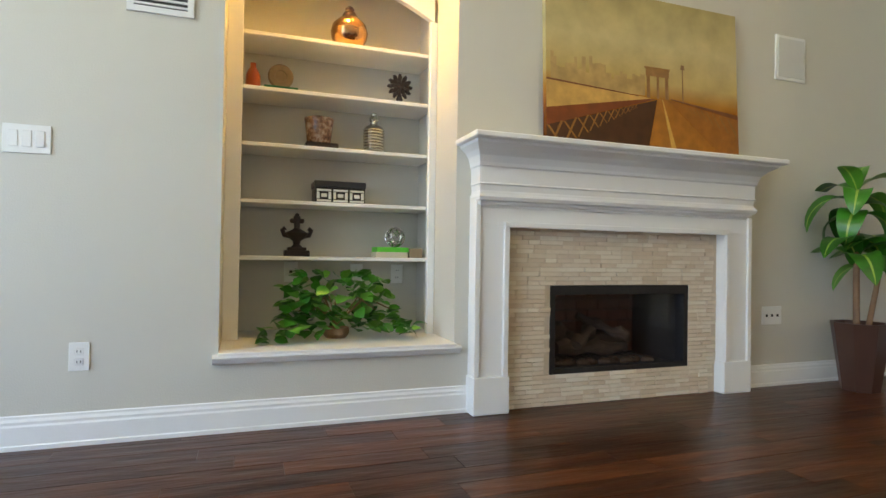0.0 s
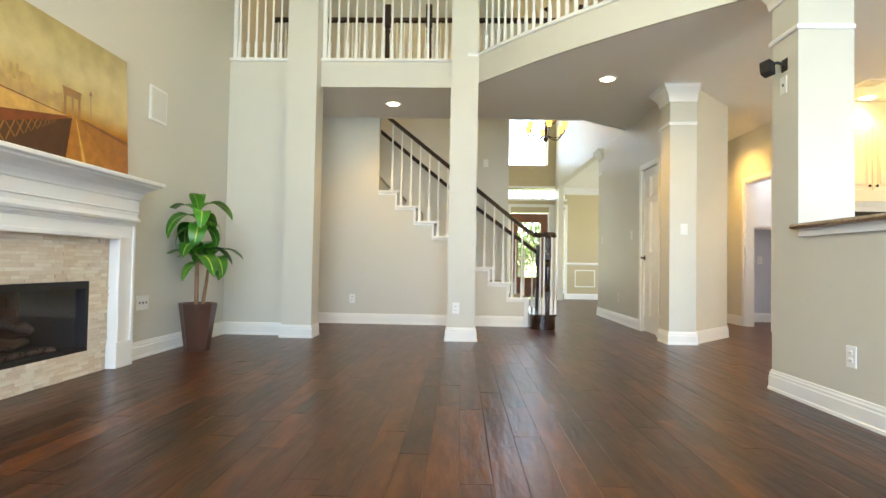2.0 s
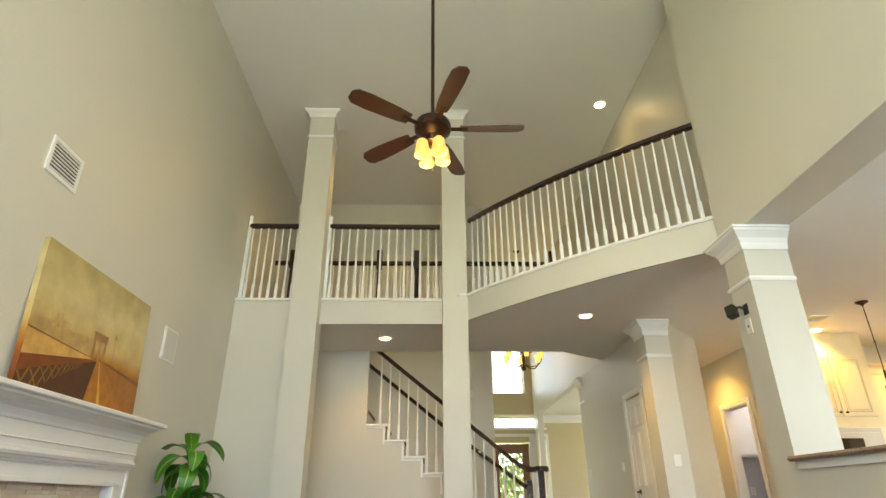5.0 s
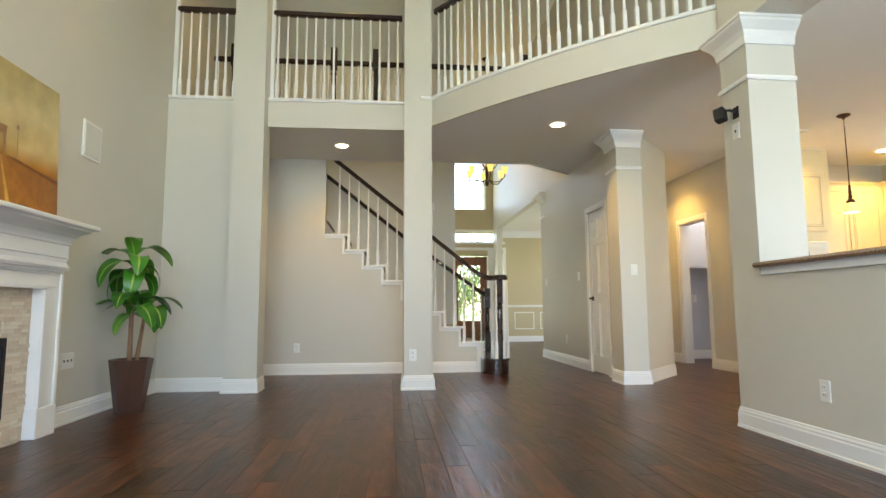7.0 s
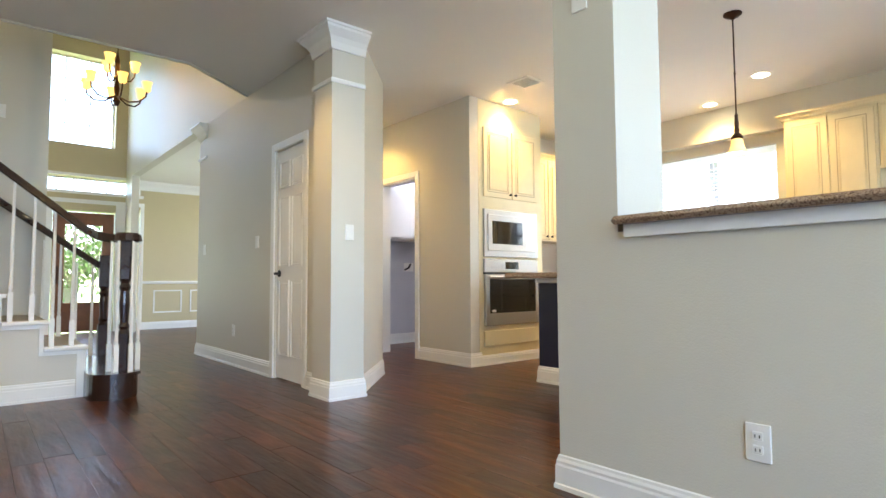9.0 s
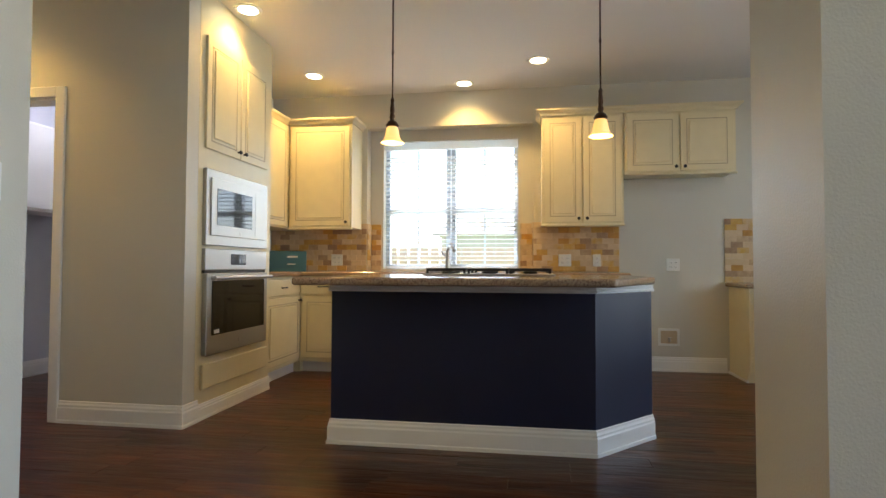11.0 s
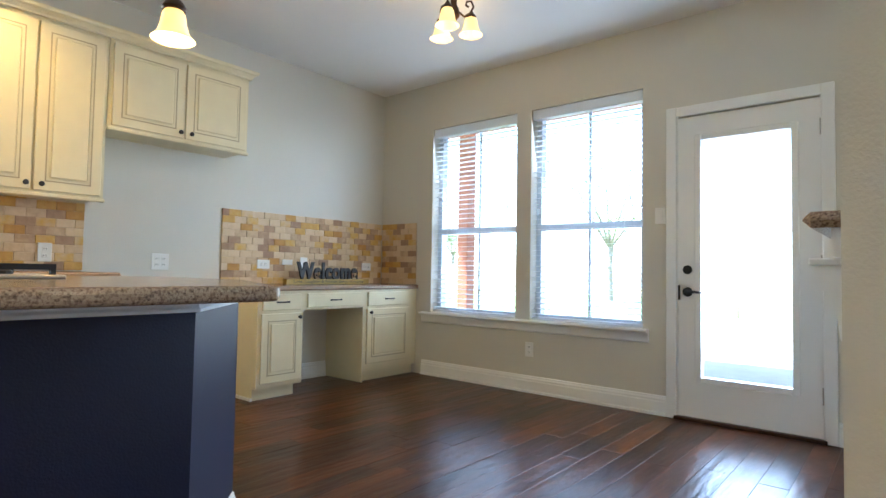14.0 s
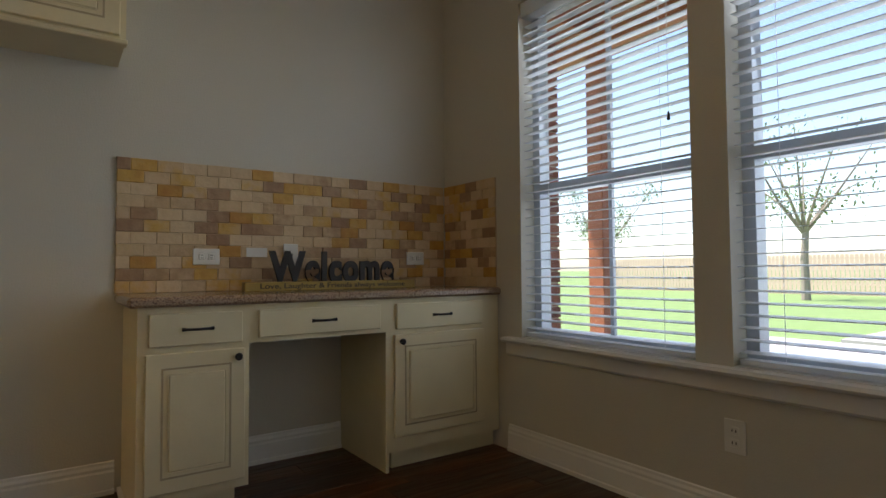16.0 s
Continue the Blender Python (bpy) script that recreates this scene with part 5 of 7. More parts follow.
x, y = 1.69, -4.02
nl = thing("semi_flush_light", (x, y, C), "bronze scroll-arm ceiling light with three amber shades", "ceiling light")
part("canopy", lathe(bmesh.new(), [(0.07, 0), (0.07, -0.01), (0.05, -0.028), (0.022, -0.04), (0.02, -0.09), (0.035, -0.12), (0.04, -0.16), (0.02, -0.19), (0.008, -0.21)], (x, y, C), 22), M_BRONZE, nl, smooth=True)
for k in range(3):
    a = math.radians(20 + 120 * k)
    ca, sa = math.cos(a), math.sin(a)
    arm = [(0.03, -0.13), (0.07, -0.16), (0.11, -0.13), (0.13, -0.09), (0.115, -0.055), (0.085, -0.06), (0.08, -0.085), (0.10, -0.095)]
    part("arm", tube(bmesh.new(), [(x + r * ca, y + r * sa, C + u) for r, u in arm], 0.007, 8), M_BRONZE, nl, smooth=True)
    part("cup", lathe(bmesh.new(), [(0.03, -0.165), (0.034, -0.155), (0.018, -0.135), (0.008, -0.12)], (x + 0.115 * ca, y + 0.115 * sa, C), 16), M_BRONZE, nl)
    bell(nl, x + 0.115 * ca, y + 0.115 * sa, C - 0.275, 0.95)
bulb("nook_bulb", (x, y, C - 0.30), 7, WARM, 0.08)

fx, fy, fz = 2.6, 0.83, 3.30
fan = thing("ceiling_fan", (fx, fy, fz), "five-blade bronze ceiling fan with lit glass shades", "ceiling fan")
part("downrod", lathe(bmesh.new(), [(0.014, 0.08), (0.014, TOP - fz - 0.05)], (fx, fy, fz), 12), M_BRONZE, fan)
part("canopy", lathe(bmesh.new(), [(0.03, TOP - fz - 0.09), (0.075, TOP - fz - 0.02), (0.075, TOP - fz)], (fx, fy, fz), 20), M_BRONZE, fan)
part("motor", lathe(bmesh.new(), [(0.03, 0.10), (0.06, 0.085), (0.12, 0.06), (0.135, 0.02), (0.13, -0.02), (0.09, -0.05), (0.055, -0.065), (0.05, -0.11), (0.03, -0.12)], (fx, fy, fz), 26), M_BRONZE, fan, smooth=True)
M_BLADE = material("walnut_fan_blade", (0.050, 0.019, 0.009), 0.35, vary=0.35, noise_scale=9, coat=0.2)
for k in range(5):
    a = 52 + 72 * k
    bm = bmesh.new()
    outline = [(0.20, -0.045), (0.30, -0.058), (0.52, -0.068), (0.63, -0.062), (0.665, -0.03), (0.665, 0.03), (0.63, 0.062), (0.52, 0.068), (0.30, 0.058), (0.20, 0.045)]
    prism(bm, outline, -0.004, 0.004)
    bmesh.ops.transform(bm, matrix=pose(fx, fy, fz + 0.005, 0, 0, a) @ pose(0, 0, 0, 12, 0, 0), verts=bm.verts[:])
    bl = part("blade", bm, M_BLADE, fan)
    bm = box(bmesh.new(), 0.10, 0.26, -0.02, 0.02, -0.006, 0.004, bevel=0.003, m=pose(fx, fy, fz + 0.0, 0, 0, a))
    part("blade_iron", bm, M_BRONZE, bl)
for k in range(4):
    a = math.radians(30 + 90 * k)
    sx_, sy_ = fx + 0.085 * math.cos(a), fy + 0.085 * math.sin(a)
    part("lamp_arm", tube(bmesh.new(), [(fx, fy, fz - 0.10), (fx + 0.06 * math.cos(a), fy + 0.06 * math.sin(a), fz - 0.11), (sx_, sy_, fz - 0.13)], 0.012, 8), M_BRONZE, fan)
    part("shade", lathe(bmesh.new(), [(0.022, -0.12), (0.04, -0.14), (0.048, -0.20), (0.055, -0.255), (0.05, -0.25), (0.036, -0.15)], (sx_, sy_, fz), 18), glow("lit_fan_shade", (1.0, 0.60, 0.14), 0.14, (0.35, 0.22, 0.09)) if k == 0 else bpy.data.materials["lit_fan_shade"], fan, "glowing frosted glass shade", smooth=True)
part("pull_chain", tube(bmesh.new(), [(fx + 0.03, fy, fz - 0.12), (fx + 0.03, fy, fz - 0.34)], 0.002, 5), M_BRONZE, fan)
bulb("fan_bulb", (fx, fy, fz - 0.36), 32, (1.0, 0.74, 0.38), 0.1)

# entry chandelier
hx, hy, hz = 10.0, -1.0, 3.35
ch = thing("chandelier", (hx, hy, TOP), "bronze two-tier chandelier with amber glass shades", "chandelier")
part("stem", lathe(bmesh.new(), [(0.02, -0.22), (0.045, -0.16), (0.02, -0.10), (0.035, 0.0), (0.018, 0.1), (0.03, 0.35), (0.012, 0.45), (0.006, 0.5), (0.006, TOP - hz)], (hx, hy, hz), 14), M_BRONZE, ch, smooth=True)
part("canopy", lathe(bmesh.new(), [(0.02, -0.05), (0.07, -0.01), (0.07, 0)], (hx, hy, TOP), 18), M_BRONZE, ch)
for cnt, R, z0, off in ((6, 0.36, -0.02, 0), (3, 0.2, 0.26, 25)):
    for k in range(cnt):
        a = math.radians(off + 360 / cnt * k)
        ca, sa = math.cos(a), math.sin(a)
        part("arm", tube(bmesh.new(), [(hx + r * R * ca, hy + r * R * sa, hz + z0 + u) for r, u in ((0.08, -0.08), (0.4, -0.14), (0.75, -0.13), (0.97, -0.06), (1.0, 0.0))], 0.010, 8), M_BRONZE, ch, smooth=True)
        part("shade", lathe(bmesh.new(), [(0.03, 0.0), (0.045, 0.02), (0.05, 0.08), (0.065, 0.13), (0.06, 0.13), (0.045, 0.08), (0.03, 0.02)], (hx + R * ca, hy + R * sa, hz + z0), 16), M_SHADE, ch, "glowing amber glass shade", smooth=True)
bulb("chandelier_bulb", (hx, hy, hz + 0.35), 16, (1.0, 0.60, 0.11), 0.15)

# ---- entry ----
ed = thing("door_2", (13.46, -1.13, 0), "stained wood entry door with tall glass panel", "door", kind="structure")
part("leaf", boxes((13.46, 13.51, -1.585, -1.41, 0.02, 2.10), (13.46, 13.51, -0.85, -0.675, 0.02, 2.10), (13.46, 13.51, -1.41, -0.85, 1.88, 2.10), (13.46, 13.51, -1.41, -0.85, 0.02, 0.52)), M_DOORWOOD, ed)
gp = part("pane", boxes((13.48, 13.49, -1.41, -0.85, 0.52, 1.88)), M_GLASS, ed)
gp.visible_shadow = False
part("caming", boxes(*[(13.474, 13.479, -1.41 + k * 0.14 - 0.004, -1.41 + k * 0.14 + 0.004, 0.52, 1.88) for k in (1, 3)], *[(13.474, 13.479, -1.41, -0.85, 0.52 + k * 0.27 - 0.004, 0.52 + k * 0.27 + 0.004) for k in (1, 4)]), M_BRONZE, ed)
part("door_handle", boxes((13.42, 13.46, -0.77, -0.73, 0.85, 1.15), bevel=0.008), M_BRONZE, ed)
for nm, y0, y1, z0, z1, nv, nh in (("window_6", -2.0, -1.80, 0.24, 2.2, 1, 5), ("window_7", -0.50, -0.30, 0.24, 2.2, 1, 5), ("window_8", -1.99, -0.46, 2.47, 2.73, 6, 1), ("window_9", -1.56, -0.42, 3.3, 4.9, 3, 4)):
    w = thing(nm, (13.6, (y0 + y1) / 2, z0), "white divided-light entry window", "window", kind="structure")
    b = 0.022
    bm = boxes((13.6, 13.65, y0, y1, z0, z0 + b), (13.6, 13.65, y0, y1, z1 - b, z1), (13.6, 13.65, y0, y0 + b, z0 + b, z1 - b), (13.6, 13.65, y1 - b, y1, z0 + b, z1 - b))
    part("window_frame", bm, M_TRIM, w)
    for k in range(1, nv):
        yy = y0 + (y1 - y0) * k / nv
        part("muntin", boxes((13.61, 13.64, yy - 0.008, yy + 0.008, z0 + b, z1 - b)), M_TRIM, w)
    for k in range(1, nh):
        zz = z0 + (z1 - z0) * k / nh
        part("muntin", boxes((13.612, 13.638, y0 + b, y1 - b, zz - 0.008, zz + 0.008)), M_TRIM, w)
    g = part("pane", boxes((13.622, 13.628, y0 + b, y1 - b, z0 + b, z1 - b)), M_GLASS, w)
    g.visible_shadow = False
structure("trim_entry", boxes((13.382, 13.4, -2.06, -2.0, 0, 2.26), (13.382, 13.4, -1.80, -1.60, 0, 2.26), (13.382, 13.4, -0.66, -0.50, 0, 2.26), (13.382, 13.4, -0.30, -0.24, 0, 2.26), (13.382, 13.4, -2.06, -0.24, 2.26, 2.33), (13.382, 13.4, -2.0, -1.80, 0.14, 0.24), (13.382, 13.4, -2.04, -0.41, 2.42, 2.47), (13.382, 13.4, -2.04, -0.41, 2.73, 2.78)), M_TRIM, "white entry casings")
structure("trim_dining_crown", sweep(bmesh.new(), BIGCROWN, [(13.4, -5.0), (13.4, -1.88)], False, C), M_TRIM)
structure("trim_chair_rail", sweep(bmesh.new(), [(0, 0.84), (0.02, 0.845), (0.03, 0.87), (0.02, 0.89), (0, 0.895)], [(13.4, -5.0), (13.4, -2.06)]), M_TRIM, "white chair rail")
for y0, y1 in ((-2.75, -2.25), (-3.4, -2.9)):
    structure("trim_wainscot_frame", boxes((13.388, 13.4, y0, y1, 0.30, 0.325), (13.388, 13.4, y0, y1, 0.70, 0.725), (13.388, 13.4, y0, y0 + 0.025, 0.325, 0.70), (13.388, 13.4, y1 - 0.025, y1, 0.325, 0.70)), M_TRIM)
hall_end = [(8.72, -1.75), (9.0, -1.75), (9.0, -1.87)]
structure("trim_capital", sweep(bmesh.new(), BIGCROWN, hall_end, False, C), M_TRIM, "white crown capital")
structure("trim_band", sweep(bmesh.new(), BAND, hall_end, False, C - 0.42), M_TRIM)

# laundry
lau = thing("laundry_cabinet", (8.14, -4.5, 1.45), "white laundry wall cabinet", "cabinet")
part("body", boxes((7.98, 8.3, -5.3, -3.75, 1.42, 2.15)), M_TRIM, lau)
for k in range(3):
    part("door", boxes((7.962, 7.98, -5.29 + k * 0.515, -4.79 + k * 0.515, 1.44, 2.13), bevel=0.004), M_TRIM, lau)
plate("outlet", 8.3, -4.05, 0.95, "w")
sup = thing("washer_valve_box", (8.3, -4.4, 1.05), "washer supply valve with dark hose", "valve")
part("box", boxes((8.285, 8.302, -4.48, -4.32, 1.0, 1.12)), M_PLASTIC, sup)
part("hose", tube(bmesh.new(), [(8.29, -4.40, 1.06), (8.22, -4.38, 1.10), (8.20, -4.34, 1.05), (8.25, -4.30, 1.02)], 0.012, 8), M_BLACK, sup)
# unseen cool fill added to brighten the laundry, with no fixture of its own
bulb("laundry_bulb", (7.5, -4.6, 2.6), 34, (0.88, 0.86, 1.0), 0.1)
grille("ceiling_vent", "white louvred supply vent in the ceiling", 5.26, 5.52, 3.52, 3.76, Matrix(((1, 0, 0, 0), (0, 0, -1, 0), (0, 1, 0, C), (0, 0, 0, 1))), 7)
grille("ceiling_vent", "white louvred supply vent in the ceiling", 1.48, 1.73, 3.46, 3.73, Matrix(((1, 0, 0, 0), (0, 0, -1, 0), (0, 1, 0, C), (0, 0, 0, 1))), 7)

# ---- kitchen ----


def panel_door(parent, face, u0, u1, z0, z1, at, nm="door", knob=None, pull=False, arch=0.052):
    """A raised-panel door or drawer front on the face n (looks to +y) or w (looks to -x), standing on the plane at."""
    def bx(a, b, d0, d1, za, zb, bev=0.0):
        bm = bmesh.new()
        if face == "n":
            box(bm, a, b, at + d0, at + d1, za, zb, bevel=bev)
        else:
            box(bm, at - d1, at - d0, a, b, za, zb, bevel=bev)
        return bm
    d = part(nm, bx(u0, u1, 0.0, 0.018, z0, z1, 0.003), M_CAB, parent)
    if z1 - z0 > 0.2:
        s = arch
        bm = bmesh.new()
        for a, b, za, zb in ((u0 + s, u1 - s, z0 + s, z0 + s + 0.007), (u0 + s, u1 - s, z1 - s - 0.007, z1 - s), (u0 + s, u0 + s + 0.007, z0 + s + 0.007, z1 - s - 0.007), (u1 - s - 0.007, u1 - s, z0 + s + 0.007, z1 - s - 0.007)):
            if face == "n":
                box(bm, a, b, at + 0.017, at + 0.0195, za, zb)
            else:
                box(bm, at - 0.0195, at - 0.017, a, b, za, zb)
        part("glaze_line", bm, M_GLAZE, d, "brown glaze in the groove")
        part("raised_panel", bx(u0 + s + 0.022, u1 - s - 0.022, 0.017, 0.026, z0 + s + 0.022, z1 - s - 0.022, 0.007), M_CAB, d)
    if knob:
        ku, kz = knob
        m = pose(ku, at + 0.018, kz, -90, 0, 0) if face == "n" else pose(at - 0.018, ku, kz, 0, -90, 0)
        part("knob", lathe(bmesh.new(), [(0.007, 0), (0.006, 0.012), (0.014, 0.018), (0.015, 0.024), (0.010, 0.03)], seg=14, m=m), M_BLACK, d, "dark bronze knob", smooth=True)
    if pull:
        cu, cz = (u0 + u1) / 2, (z0 + z1) / 2
        pts = []
        for k in range(9):
            f = k / 8
            off = 0.02 + 0.014 * math.sin(math.pi * f)
            pts.append((cu - 0.055 + 0.11 * f, at + off, cz) if face == "n" else (at - off, cu - 0.055 + 0.11 * f, cz))
        part("pull", tube(bmesh.new(), pts, [0.008, 0.0055, 0.005, 0.005, 0.0055, 0.005, 0.005, 0.0055, 0.008], 8), M_BLACK, d, "dark bronze bow pull", smooth=True)
    return d


YS = -5.93
# desk
DF = -5.44
desk_a = thing("desk_base_cabinet", (1.93, -5.68, 0), "cream glazed desk base cabinet with drawer and door", "cabinet")
part("body", boxes((1.735, 2.13, YS, DF, 0.09, 0.80)), M_CAB, desk_a)
part("toe_kick", boxes((1.775, 2.13, YS, DF - 0.05, 0, 0.09)), M_CAB, desk_a)
part("side_skirt", boxes((2.13, 2.145, YS, DF - 0.04, 0, 0.02)), M_TRIM, desk_a)
panel_door(desk_a, "n", 1.765, 2.095, 0.655, 0.775, DF, "drawer", None, True)
panel_door(desk_a, "n", 1.755, 2.105, 0.125, 0.63, DF, "door", (1.785, 0.60))
desk_b = thing("desk_drawer_apron", (1.42, -5.5, 0.66), "cream glazed desk pencil drawer over the knee space", "drawer")
part("body", boxes((1.115, 1.735, -5.60, DF, 0.645, 0.80)), M_CAB, desk_b)
panel_door(desk_b, "n", 1.15, 1.70, 0.665, 0.775, DF, "drawer", None, True)
part("knee_side", boxes((1.10, 1.115, YS, DF, 0.0, 0.80)), M_CAB, desk_b)
desk_c = thing("desk_base_cabinet", (0.77, -5.68, 0), "cream glazed desk base cabinet with drawer and door", "cabinet")
part("body", boxes((0.435, 1.10, YS, DF, 0.09, 0.80)), M_CAB, desk_c)
part("toe_kick", boxes((0.435, 1.06, YS, DF - 0.05, 0, 0.09)), M_CAB, desk_c)
panel_door(desk_c, "n", 0.555, 1.065, 0.655, 0.775, DF, "drawer", None, True)
panel_door(desk_c, "n", 0.545, 1.075, 0.155, 0.63, DF, "door", (1.045, 0.60))
desk_top = thing("desk_countertop", (1.29, -5.68, 0.80), "speckled granite desk countertop", "countertop")
part("slab", boxes((0.435, 2.165, YS, DF + 0.035, 0.80, 0.838), bevel=0.010), M_GRANITE, desk_top)
structure("baseboard", sweep(bmesh.new(), BASE, [(1.12, YS), (1.73, YS)]), M_TRIM)

# welcome sign
ws = thing("welcome_sign", (1.18, -5.80, 0.838), "black cut-out welcome letters on a gold base strip", "sign")
part("base_strip", boxes((0.74, 1.66, -5.83, -5.78, 0.838, 0.880), bevel=0.002), material("gold_strip", (0.36, 0.25, 0.06), 0.4, 0.3, vary=0.2, noise_scale=20), ws)


def lettering(text, size, m, extrude, mat, parent, nm, bold=0.0, squash=1.0, spacing=1.0):
    cu = bpy.data.curves.new(nm, "FONT")
    cu.body, cu.size, cu.extrude, cu.offset = text, size, extrude, bold
    cu.align_x, cu.space_character = "CENTER", spacing
    tmp = bpy.data.objects.new(nm, cu)
    me = bpy.data.meshes.new_from_object(tmp)
    bpy.data.objects.remove(tmp)
    me.transform(m @ Matrix.Diagonal((squash, 1, 1, 1)))
    return part(nm, me, mat, parent)


M_LET = material("black_painted_letter", (0.012, 0.010, 0.010), 0.5, vary=0.3, noise_scale=30)
lettering("Welcome", 0.205, pose(1.20, -5.805, 0.880, 90, 0, 180), 0.008, M_LET, ws, "letters", 0.0085, 0.76, 1.10)
lettering("Love, Laughter & Friends always welcome", 0.034, pose(1.20, -5.7785, 0.849, 90, 0, 180), 0.0004, M_LET, ws, "motto", 0.0004, 1.36)
card = thing("paper_card", (1.56, -5.90, 1.02), "small white card behind the sign", "card")
part("sheet", boxes((1.52, 1.62, -5.906, -5.902, 1.0, 1.045)), M_PLASTIC, card)

# backsplash: brick-laid split travertine
TILE_W, TILE_H = 0.104, 0.0538
TILES = {}


def tile_mesh(w, axis):
    key = (round(w, 3), axis)
    if key not in TILES:
        bm = boxes((0.0004, w - 0.0004, 0.004, 0.013, 0.0004, TILE_H - 0.0004), bevel=0.0018) if axis == "y" else boxes((0.004, 0.013, 0.0004, w - 0.0004, 0.0004, TILE_H - 0.0004), bevel=0.0018)
        TILES[key] = mesh_of("tile", bm)
    return TILES[key]


rt = random.Random(21)


def backsplash(nm, axis, at, u0, u1, z0, rows, out=1.0, skip=()):
    """Rows of tiles on a wall face; out is the way the wall looks along its axis."""
    d0, d1 = sorted((at, at + out * 0.006))
    back = boxes((u0, u1, d0, d1, z0, z0 + rows * TILE_H)) if axis == "y" else boxes((d0, d1, u0, u1, z0, z0 + rows * TILE_H))
    ob = structure(nm, back, M_GROUT, "tumbled travertine brick backsplash in cream and amber")
    for r in range(rows):
        u = u0 - (TILE_W / 2 if r % 2 else 0)
        while u < u1 - 0.004:
            a, b = max(u, u0), min(u + TILE_W, u1)
            if b - a > 0.012:
                t = part("tile", tile_mesh(b - a, axis), M_TRAV, ob)
                j = rt.uniform(-0.004, 0.0045)
                if axis == "y":
                    t.location = (a, at + out * (0.0 + j) if out > 0 else at - 0.017 + j, z0 + r * TILE_H)
                else:
                    t.location = (at + out * (0.0 + j) if out > 0 else at - 0.017 + j, a, z0 + r * TILE_H)
            u += TILE_W
    return ob


backsplash("backsplash_1", "y", YS, 0.447, 2.165, 0.838, 11)
backsplash("backsplash_2", "x", 0.43, YS + 0.014, -5.45, 0.838, 11)
backsplash("backsplash_3", "y", YS, 3.11, 3.92, 0.93, 9)
backsplash("backsplash_4", "y", YS, 5.61, 6.645, 0.93, 9)
backsplash("backsplash_5", "y", -6.06, 3.934, 4.05, 0.93, 9)
backsplash("backsplash_6", "y", -6.06, 5.49, 5.596, 0.93, 9)
backsplash("backsplash_7", "x", 3.92, -6.06, -5.93, 0.93, 9)
backsplash("backsplash_8", "x", 5.61, -6.06, -5.93, 0.93, 9, -1.0)
for ox in (1.80, 0.66):
    op = plate("outlet", ox, YS + 0.019, 1.0, "n", 1, "almond outlet plate set sideways on the tiles")
    op.matrix_basis = op.matrix_basis @ pose(0, 0, 0, 0, 90, 0)
plate("blank", 1.40, YS + 0.019, 1.01, "n")
plate("outlet", 2.62, YS, 1.0, "n", 2)
plate("outlet", 3.32, YS + 0.018, 1.04, "n")
plate("outlet", 3.62, YS + 0.018, 1.04, "n", 2)
plate("outlet", 5.92, YS + 0.018, 1.04, "n", 2)
wb = thing("water_valve_box", (2.66, YS, 0.30), "white recessed ice-maker valve box", "valve")
part("frame", boxes((2.57, 2.76, YS, YS + 0.012, 0.24, 0.26), (2.57, 2.76, YS, YS + 0.012, 0.38, 0.40), (2.57, 2.59, YS, YS + 0.012, 0.26, 0.38), (2.74, 2.76, YS, YS + 0.012, 0.26, 0.38)), M_PLASTIC, wb)
part("recess", boxes((2.59, 2.74, YS, YS + 0.003, 0.26, 0.38)), M_GROUT, wb)
part("valve", lathe(bmesh.new(), [(0.012, 0), (0.012, 0.04), (0.02, 0.045)], (2.66, YS + 0.012, 0.275), 10), M_NICKEL, wb)


def upper(nm, label, x0, x1, z0, z1, doors, front=-5.60, inner=None):
    c = thing(nm, ((x0 + x1) / 2, YS + 0.16, z0), label, "cabinet")
    part("body", boxes((x0, x1, YS, front, z0, z1)), M_CAB, c)
    part("light_rail", boxes((x0 - 0.004, x1 + 0.004, front - 0.02, front + 0.024, z0 - 0.02, z0), bevel=0.004), M_CAB, c)
    w = (x1 - x0 - 0.03) / doors
    for k in range(doors):
        a = x0 + 0.015 + k * w
        kn = a + w - 0.04 if (k % 2 == 0 and doors > 1) else a + 0.034
        panel_door(c, "n", a + 0.006, a + w - 0.006, z0 + 0.015, z1 - 0.05, front, "door", (kn if doors > 1 else a + 0.034, z0 + 0.05))
    return c


upper("wall_cabinet", "tall cream glazed two-door wall cabinet", 3.115, 3.845, 1.368, 2.40, 2)
upper("wall_cabinet", "short cream glazed two-door cabinet over the fridge space", 2.165, 3.11, 1.82, 2.40, 2)
upper("wall_cabinet", "tall cream glazed single-door wall cabinet", 5.665, 6.31, 1.355, 2.40, 1)
CABCROWN = [(0, 0), (0.012, 0), (0.015, 0.012), (0.03, 0.028), (0.045, 0.036), (0.05, 0.048), (0.05, 0.056), (0, 0.056)]
cr = thing("cabinet_crown", (3.0, -5.6, 2.37), "cream crown moulding along the wall cabinets", "moulding")
part("moulding", sweep(bmesh.new(), CABCROWN, [(2.165, YS), (2.165, -5.582), (3.845, -5.582), (3.845, YS)], False, 2.37), M_CAB, cr)
cr2 = thing("cabinet_crown", (6.0, -5.6, 2.37), "cream crown moulding along the wall cabinets", "moulding")
part("moulding", sweep(bmesh.new(), CABCROWN, [(5.665, YS), (5.665, -5.582), (6.33, -5.582), (6.33, -4.6)], False, 2.37), M_CAB, cr2)
ce = thing("corner_wall_cabinet", (6.48, -5.1, 1.345), "tall cream glazed wall cabinet beside the ovens", "cabinet")
part("body", boxes((6.33, 6.65, -5.93, -4.595, 1.345, 2.40)), M_CAB, ce)
panel_door(ce, "w", -5.56, -5.09, 1.36, 2.35, 6.33, "door", (-5.13, 1.40))
